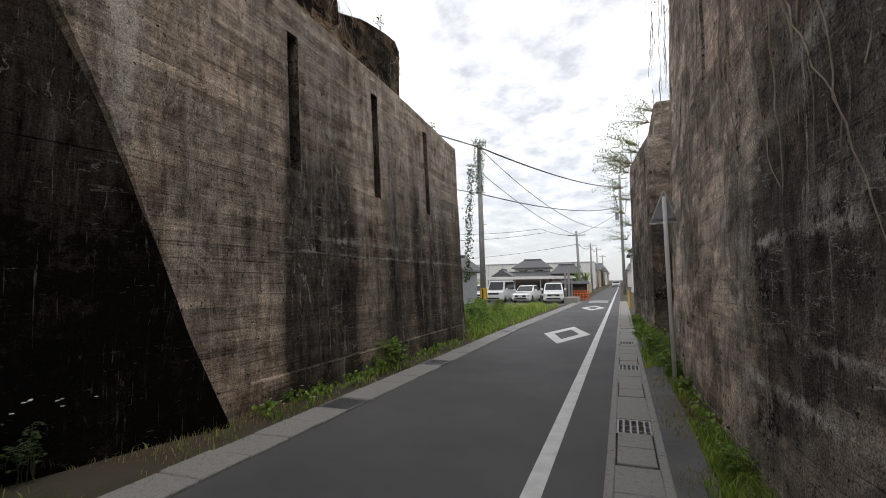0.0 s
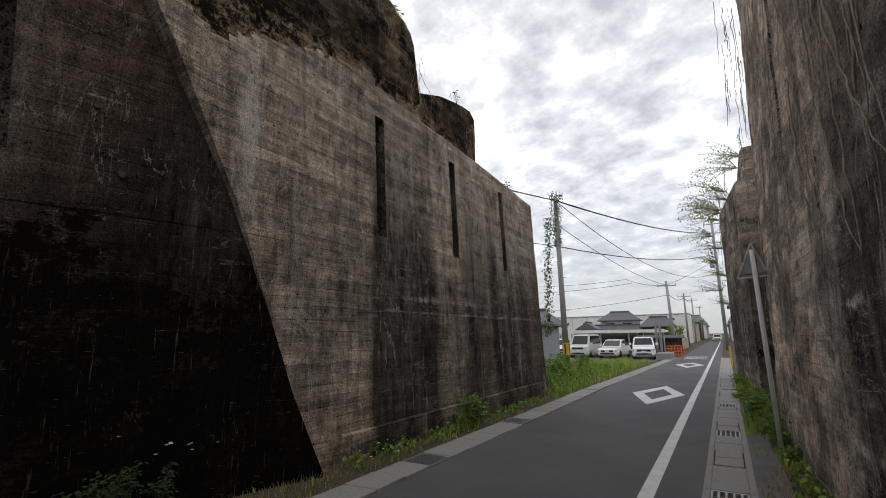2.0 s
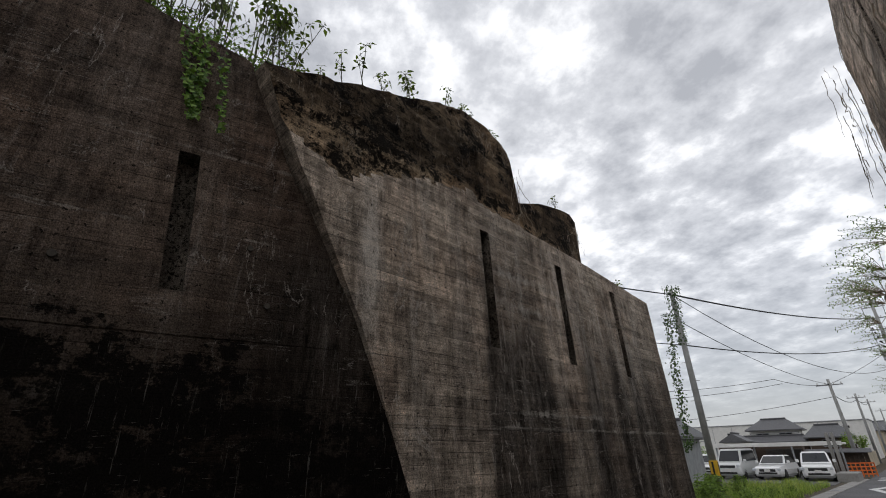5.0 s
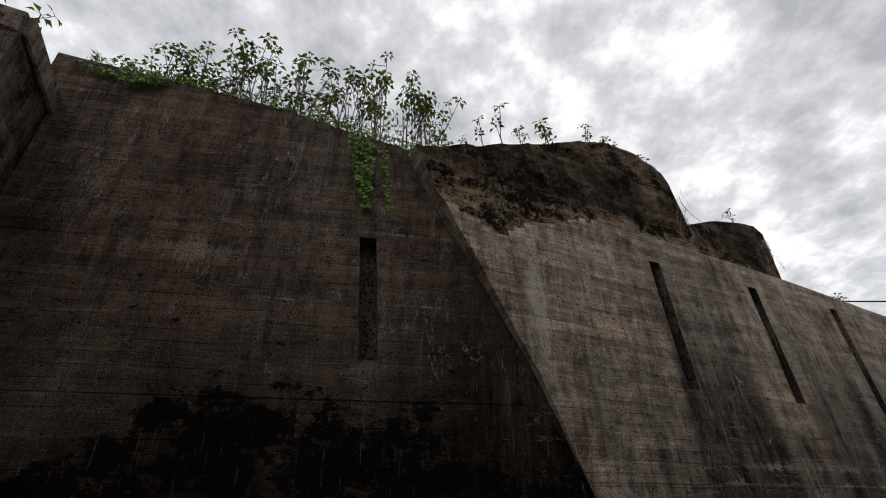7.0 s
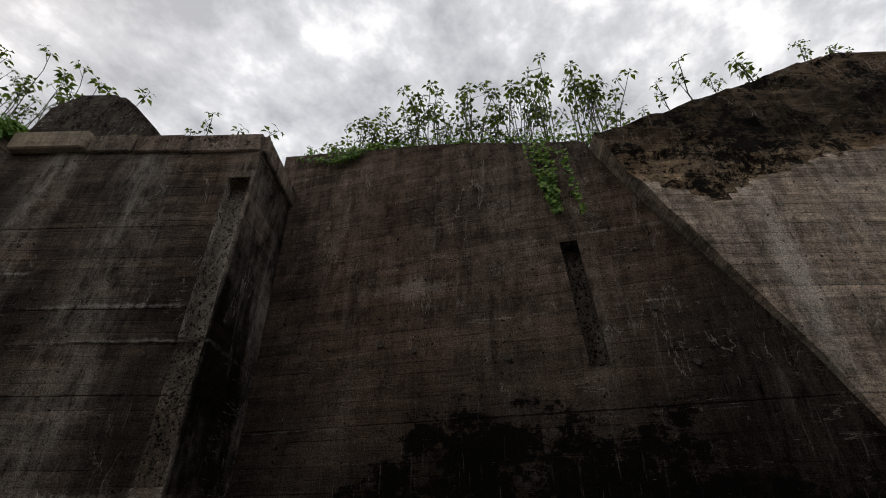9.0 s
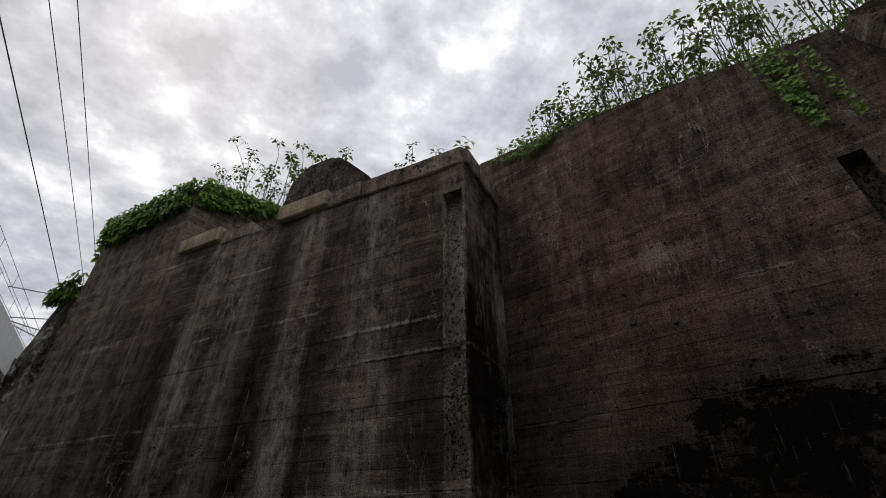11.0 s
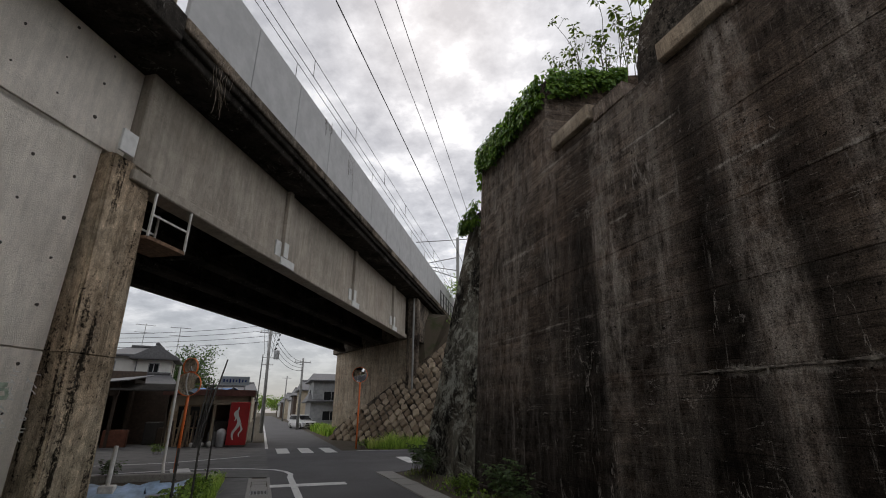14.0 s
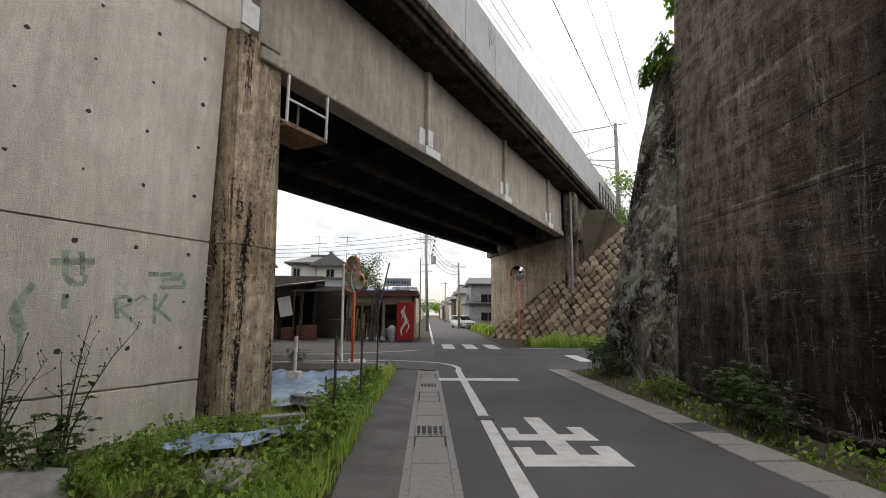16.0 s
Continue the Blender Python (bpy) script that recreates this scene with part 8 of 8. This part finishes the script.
for k in range(13):
    bm = bmesh.new()
    x = 4.25 + 0.115 * k
    tall = rk.uniform(1.2, 2.0)
    box(bm, (-0.05, -0.02, 0), (0.05, 0.02, tall), 0.006, pose(x, -33.8 - 0.1 * rk.random(), 0, rk.uniform(4, 9), rk.uniform(-5, 5), rk.uniform(-15, 15)))
    tagged(part("plank", bm, MATS["woodpale"] if k % 3 else MATS["brown"]), "timber plank leaning on the shop front", "plank", "leaning planks")
for x0, x1, z1, r_ in ((3.95, 3.1, 4.6, 0.045), (3.85, 3.62, 3.4, 0.04), (3.98, 3.72, 3.2, 0.035), (4.1, 3.85, 3.35, 0.04), (3.75, 3.5, 3.0, 0.03), (4.05, 3.6, 3.1, 0.03)):
    bm = bmesh.new()
    tube(bm, [(x0, -32.9, 0), (x1, -33.55, z1)], r_, 6)
    tagged(part("steel_pole", bm, MATS["iron"]), "dark steel pole leaning on the eave", "pole", "leaning poles")
bm = bmesh.new()
g = [[bm.verts.new((2.4 + 2.9 * a / 14, -34.6 - 1.4 * b / 5, 2.9 + 0.22 * max(0.0, noise.noise(Vector((a * 0.5, b * 0.8, 3))) + 0.55))) for b in range(6)] for a in range(15)]
for a in range(14):
    for b in range(5):
        bm.faces.new((g[a][b], g[a + 1][b], g[a + 1][b + 1], g[a][b + 1]))
tagged(part("tarpaulin", bm, MATS["bluesheet"], smooth=True), "bright blue sheet weighted down on the shop roof", "tarpaulin", "tarpaulins")
# lean-to between the shop and the workshop
lean = thing("lean_to", (6.8, -33.6, 0), 0, "open lean-to with a dark slatted roof on thin posts", "shelter")
for k in range(12):
    bm = bmesh.new()
    box(bm, (-1.6, -0.4 * k + 0.8, 2.78 + 0.045 * k), (1.7, -0.4 * k + 0.84, 2.86 + 0.045 * k), 0.004)
    part("slat", bm, MATS["iron"], lean)
for x in (-1.55, -0.5, 0.6, 1.6):
    bm = bmesh.new()
    tube(bm, [(x, 0.8, 2.8), (x, -3.8, 3.32)], 0.035, 6)
    part("rafter", bm, MATS["iron"], lean)
for x in (-1.5, 1.6):
    bm = bmesh.new()
    box(bm, (x - 0.04, 0.7, -0.05), (x + 0.04, 0.78, 2.8), 0.004)
    part("post", bm, MATS["iron"], lean)
bm = bmesh.new()
box(bm, (-1.6, -4.1, -0.1), (1.7, -3.95, 3.3), 0.01)
part("back_wall", bm, MATS["brown"], lean)
# workshop: dark timber, open front under a pent roof
work = thing("workshop", (11.6, -34.6, 0), 0, "dark timber workshop, open in front under a pent roof", "shed")
bm = bmesh.new()
for lo, hi in (((-3.4, -5.0, -0.1), (3.6, -4.8, 4.2)), ((3.4, -5.0, -0.1), (3.6, 0.6, 4.2)), ((-3.4, -5.0, -0.1), (-3.25, -2.4, 3.6)), ((-3.4, 0.42, 2.55), (3.6, 0.56, 3.3)), ((0.6, 0.42, -0.1), (3.6, 0.56, 2.6))):
    box(bm, lo, hi, 0.01)
part("wall", bm, MATS["brown"], work)
bm = bmesh.new()
box(bm, (-3.9, -5.2, 0.0), (4.0, 1.5, 0.07), 0.01, pose(0, 0, 2.95, -6, 7, 0))
part("pent_roof", bm, MATS["tile"], work)
for x in (-3.3, -1.6, 0.6):
    bm = bmesh.new()
    box(bm, (x - 0.07, 0.42, -0.1), (x + 0.07, 0.58, 2.6), 0.006)
    part("post", bm, MATS["brown"], work)
for k, (x, z0, z1, w, tilt) in enumerate(((-2.25, 1.35, 2.5, 0.75, 12), (-1.2, 1.55, 2.45, 0.45, -3))):
    bm = bmesh.new()
    box(bm, (-w / 2, 0.0, -(z1 - z0)), (w / 2, 0.02, 0), 0.004, pose(11.6 + x, -33.98, z1, 0, tilt, 0))
    tagged(part("hanging_cloth", bm, MATS["white"]), "white cloth hung in the workshop's opening", "cloth", "hanging cloths")


def cupboard(x, y, w, d, h, mt, lab, name="cupboard"):
    ob = thing(name, (x, y, 0), rk.uniform(-6, 6), lab, "furniture")
    bm = bmesh.new()
    box(bm, (-w / 2, -d / 2, 0), (w / 2, d / 2, h), 0.02)
    body = part("body", bm, MATS[mt], ob)
    for a in (-1, 1):
        bm = bmesh.new()
        box(bm, (min(a * 0.02, a * (w / 2 - 0.04)), d / 2, 0.06), (max(a * 0.02, a * (w / 2 - 0.04)), d / 2 + 0.018, h - 0.06), 0.004)
        part("door", bm, MATS[mt], body)


for args in ((8.0, -34.4, 1.1, 0.6, 0.85, "redwood", "reddish wooden cupboard before the workshop"), (9.1, -34.3, 0.7, 0.5, 0.7, "redwood", "low reddish wooden chest before the workshop"), (6.5, -36.6, 1.2, 0.7, 1.2, "iron", "dark machine at the back of the lean-to"), (10.4, -35.6, 0.9, 0.6, 1.5, "brown", "brown timber cupboard in the workshop"), (5.9, -35.8, 0.8, 0.6, 0.9, "brown", "brown crate stack in the lean-to"), (3.0, -35.6, 1.1, 0.6, 1.3, "iron", "dark shelving in the shop opening"), (3.35, -34.8, 0.5, 0.5, 0.7, "ply", "grey metal box in the shop opening")):
    cupboard(*args)
notice = thing("notice_board", (10.15, -33.6, 0), 0, "white notice board standing by the workshop", "board")
bm = bmesh.new()
box(bm, (-0.42, -0.03, 0.12), (0.42, 0.03, 1.15), 0.01)
nb = part("panel", bm, MATS["white"], notice)
for k in range(5):
    bm = bmesh.new()
    box(bm, (-0.32, 0.03, 0.3 + 0.15 * k), (0.3 - 0.08 * (k % 2), 0.034, 0.36 + 0.15 * k))
    part("text_bar", bm, MATS["ply"], nb)
for x in (-0.36, 0.36):
    bm = bmesh.new()
    box(bm, (x - 0.025, -0.025, 0), (x + 0.025, 0.025, 0.14))
    part("leg", bm, MATS["iron"], notice)
bm = bmesh.new()
tube(bm, [(10.0, -33.2, 0), (10.0, -33.2, 0.42)], [0.2, 0.26], 14)
tagged(part("tub", bm, MATS["black"]), "black plastic tub before the notice board", "tub")
house((10.4, -47.4, 0), 4, 3.9, 5.0, 5.75, 0.85, MATS["white"], MATS["tile"], "white two-storey house with a grey hipped roof", [("n", -0.4, 4.9, 0.7, 0.8), ("n", 1.5, 4.9, 0.6, 0.8), ("w", 0.8, 4.9, 1.0, 0.8)], 1.6)
house((8.9, -45.6, 0), 94, 3.0, 2.2, 5.5, 0.95, MATS["white"], MATS["tile"], "white gabled wing of the two-storey house", [("e", 0.0, 4.7, 0.7, 0.9)], 0.15)
house((9.0, -43.4, 0), 4, 3.2, 2.0, 3.6, 0.7, MATS["white"], MATS["tile"], "low white annexe under a grey roof", [("n", 0.6, 2.6, 0.8, 0.7)], 0.6)
house((16.2, -41.5, 0), 5, 5.4, 5.0, 5.4, 1.3, MATS["cream"], MATS["tile"], "cream house beside the workshop", [("n", -1.0, 4.6, 1.2, 0.9), ("n", 1.4, 4.6, 1.0, 0.9)], 0.8)
house((-6.6, -66, 0), 0, 4.6, 7.0, 3.0, 1.2, MATS["ply"], MATS["tile"], "white house with a balcony beside the far road", [("n", 0, 3.6, 1.8, 1.1), ("e", 0, 3.6, 1.8, 1.1), ("n", 0, 1.4, 1.8, 1.1)], 0.6, (0, 4.2, 6.4, 2.4, 1.0))
house((-6.6, -84, 0), 0, 4.6, 8.0, 5.0, 1.5, MATS["cream"], MATS["tile"], "tiled house further down the road", [("n", 0, 3.6, 1.6, 1.1)], 0.7)
house((-6.9, -104, 0), 0, 4.8, 8.0, 4.8, 1.5, MATS["brown"], MATS["tile"], "dark tiled house down the road", [("n", 0, 3.6, 1.6, 1.1)], 0.7)
house((5.4, -66, 0), 0, 5.0, 8.0, 3.2, 1.4, MATS["white"], MATS["tile"], "pale house behind the shop", [("n", 0, 1.6, 1.6, 1.1)], 0.7)
house((5.0, -92, 0), 0, 5.0, 8.0, 5.0, 1.4, MATS["cream"], MATS["tile"], "house beyond the shop", [("n", 0, 3.4, 1.6, 1.1)], 0.7)
tree("tree", (9.0, -58, 0), 8.2, 2.8, 81, MATS["darkleaf"], "dense round tree behind the white house", 3800, 0.24)
for k in range(7):
    tree("tree", (-15 + 5.0 * k, -240 + 9 * (k % 3), 0), 7 + 2 * (k % 2), 4.6, 90 + k, MATS["leaf"], "far leafy tree at the road's end", 900, 0.7)
hedge = grass_field("hedge", [(-5.6, -4.0, -58, -44, 2600, 0.8)], MATS["grass"], "yellow-green planting beside the far road", 9, 0.03)


def antenna(at, h):
    ob = thing("tv_antenna", at, rp.uniform(0, 90), "thin television antenna on the roof", "antenna", "antennas")
    bm = bmesh.new()
    tube(bm, [(0, 0, -0.4), (0, 0, h)], 0.02, 5)
    part("pole", bm, MATS["iron"], ob)
    for z, n in ((h - 0.1, 7), (h - 0.7, 4)):
        bm = bmesh.new()
        tube(bm, [(-0.7, 0, z), (0.7, 0, z)], 0.015, 4)
        for k in range(n):
            x = -0.65 + 1.3 * k / (n - 1)
            tube(bm, [(x, -0.3, z), (x, 0.3, z)], 0.009, 4)
        part("array", bm, MATS["iron"], ob)


antenna((10.6, -47.4, 6.5), 2.0)
antenna((7.6, -44.6, 4.6), 3.4)


def convex_mirror(at, turn, heads, height, label, post="orange"):
    ob = thing("traffic_mirror", at, 0, label, "traffic mirror", "traffic mirrors")
    bm = bmesh.new()
    tube(bm, [(0, 0, -0.2), (0, 0, height)], 0.045, 10)
    part("post", bm, MATS[post], ob, smooth=True)
    for z, a, r in heads:
        m = pose(0, 0, z, 0, 0, a) @ pose(0, 0.12, 0, -98, 0, 0)
        bm = bmesh.new()
        rings = []
        for q, (rr, zz) in enumerate(((r * 1.0, 0.0), (r * 1.06, 0.03), (r * 1.06, -0.05), (r * 0.5, -0.12), (0.02, -0.14))):
            rings.append([bm.verts.new(m @ Vector((rr * math.cos(t * math.pi / 12), rr * math.sin(t * math.pi / 12), zz))) for t in range(24)])
        for r0, r1 in zip(rings, rings[1:]):
            for t in range(24):
                bm.faces.new((r0[t], r0[(t + 1) % 24], r1[(t + 1) % 24], r1[t]))
        bmesh.ops.recalc_face_normals(bm, faces=bm.faces)
        shell = part("shell", bm, MATS["orange"], ob)
        bm = bmesh.new()
        rings = [[bm.verts.new(m @ Vector((r * f * math.cos(t * math.pi / 12), r * f * math.sin(t * math.pi / 12), 0.07 * (1 - f * f) + 0.004))) for t in range(24)] for f in (1.0, 0.75, 0.5, 0.25, 0.05)]
        for r0, r1 in zip(rings, rings[1:]):
            for t in range(24):
                bm.faces.new((r0[t], r1[t], r1[(t + 1) % 24], r0[(t + 1) % 24]))
        bm.faces.new(rings[-1])
        bmesh.ops.recalc_face_normals(bm, faces=bm.faces)
        part("mirror_face", bm, MATS["mirror"], shell, smooth=True)
    return ob


convex_mirror((3.22, -21.5, 0), 0, ((3.17, -35, 0.27), (2.62, -15, 0.36)), 3.2, "orange post with two round traffic mirrors")
convex_mirror((-4.0, -30.4, 0), 0, ((3.75, -25, 0.4),), 3.9, "orange post with one round traffic mirror")
bm = bmesh.new()
tube(bm, [(3.4, -20.9, -0.2), (3.46, -21.0, 0.12), (3.5, -21.1, 0.3), (3.54, -21.1, 3.15)], 0.04, 10)
tagged(part("white_post", bm, MATS["white"]), "slim white steel post by the mirrors", "post")
bm = bmesh.new()
tube(bm, [(4.25, -18.6, -0.4), (4.25, -18.6, 0.95)], 0.05, 10)
box(bm, (4.08, -18.75, -0.4), (4.42, -18.45, 0.05), 0.02)
tagged(part("white_post", bm, MATS["white_steel"]), "short white pipe post in a concrete foot", "post")
for x, y, h in ((2.0, -12.4, 1.25), (1.92, -14.3, 1.3), (1.92, -16.9, 1.45)):
    bm = bmesh.new()
    tube(bm, [(x, y, -0.3), (x + 0.02, y, h)], 0.02, 6)
    for k in range(5):
        tube(bm, [(x, y, 0.2 * k + 0.2), (x + 0.01, y, 0.2 * k + 0.225)], 0.028, 6)
    tagged(part("fence_stake", bm, MATS["iron"]), "dark steel fence stake in the weeds", "stake", "fence stakes")
low = thing("low_kerb", label="low concrete kerb round the sunken plot", category="kerb", kind="structure")
bm = bmesh.new()
box(bm, (2.2, -20.1, -0.5), (6.5, -19.85, 0.14), 0.02)
box(bm, (1.86, -20.1, -0.3), (2.2, -17.4, 0.12), 0.02)
part("kerb", bm, MATS["gutter"], low)


def tarp(at, w, d, seed, label):
    bm = bmesh.new()
    n, mm = 16, 12
    r = random.Random(seed)
    g = []
    for i in range(n + 1):
        row_ = []
        for j in range(mm + 1):
            x, y = at[0] + w * (i / n - 0.5) + 0.06 * r.gauss(0, 1), at[1] + d * (j / mm - 0.5) + 0.06 * r.gauss(0, 1)
            z = ground_z(x, y) + 0.05 + at[2] * (0.5 + 0.5 * noise.noise(Vector((x * 1.6, y * 1.6, seed)))) + 0.03 * noise.noise(Vector((x * 7, y * 7, seed)))
            row_.append(bm.verts.new((x, y, z)))
        g.append(row_)
    for i in range(n):
        for j in range(mm):
            bm.faces.new((g[i][j], g[i + 1][j], g[i + 1][j + 1], g[i][j + 1]))
    ob = tagged(part("tarpaulin", bm, MATS["tarp"], smooth=True), label, "tarpaulin", "tarpaulins")
    return ob


tarp((3.2, -12.9, 0.40), 2.0, 1.1, 3, "crumpled faded blue tarpaulin in the weeds")
tarp((4.0, -17.4, 0.18), 2.9, 3.0, 5, "faded blue tarpaulin spread over the plot")
for x, y, z, a, lab in ((3.1, -13.9, 0.02, 20, "hollow grey concrete block on the tarpaulin"), (3.3, -16.0, 0.0, -30, "hollow concrete block weighing the tarpaulin"), (2.9, -17.6, -0.05, 10, "hollow concrete block by the plot's edge")):
    bm = bmesh.new()
    box(bm, (-0.32, -0.1, 0), (0.32, 0.1, 0.035), 0.006); box(bm, (-0.32, -0.1, 0.155), (0.32, 0.1, 0.19), 0.006)
    for q in (-0.3, -0.1, 0.1, 0.3):
        box(bm, (q - 0.02, -0.1, 0.03), (q + 0.02, 0.1, 0.16), 0)
    bmesh.ops.transform(bm, matrix=pose(x, y, ground_z(x, y) + 0.14 + z, 0, 0, a), verts=bm.verts)
    tagged(part("concrete_block", bm, MATS["gutter"]), lab, "block", "concrete blocks")
for x, y, s, lab in ((2.45, -11.05, 0.34, "pale rounded boulder in the grass"), (4.95, -10.95, 0.6, "flat grey boulder half hidden in grass"), (2.9, -11.6, 0.35, "grey stone among the weeds"), (3.2, -12.1, 0.3, "grey stone among the weeds")):
    bm = bmesh.new()
    bmesh.ops.create_icosphere(bm, subdivisions=3, radius=s)
    for v in bm.verts:
        v.co *= 1 + 0.25 * noise.noise(v.co * 2.2 / s + Vector((x, y, 0)))
        v.co.z *= 0.45
        v.co += Vector((x, y, ground_z(x, y) + s * 0.28))
    tagged(part("boulder", bm, MATS["rock"], smooth=True), lab, "boulder", "boulders")
for k in range(2):
    u0 = 23.5 + 0.4 * k
    a = BR @ Vector((u0 - 0.5, -0.65, 0.3)); b = BR @ Vector((u0 - 0.5, -0.65, 9.5))
    bm = bmesh.new()
    tube(bm, [a, b], 0.07, 8)
    tagged(part("drain_pipe", bm, MATS["pole"]), "grey drain pipe down the abutment", "pipe", "drain pipes")
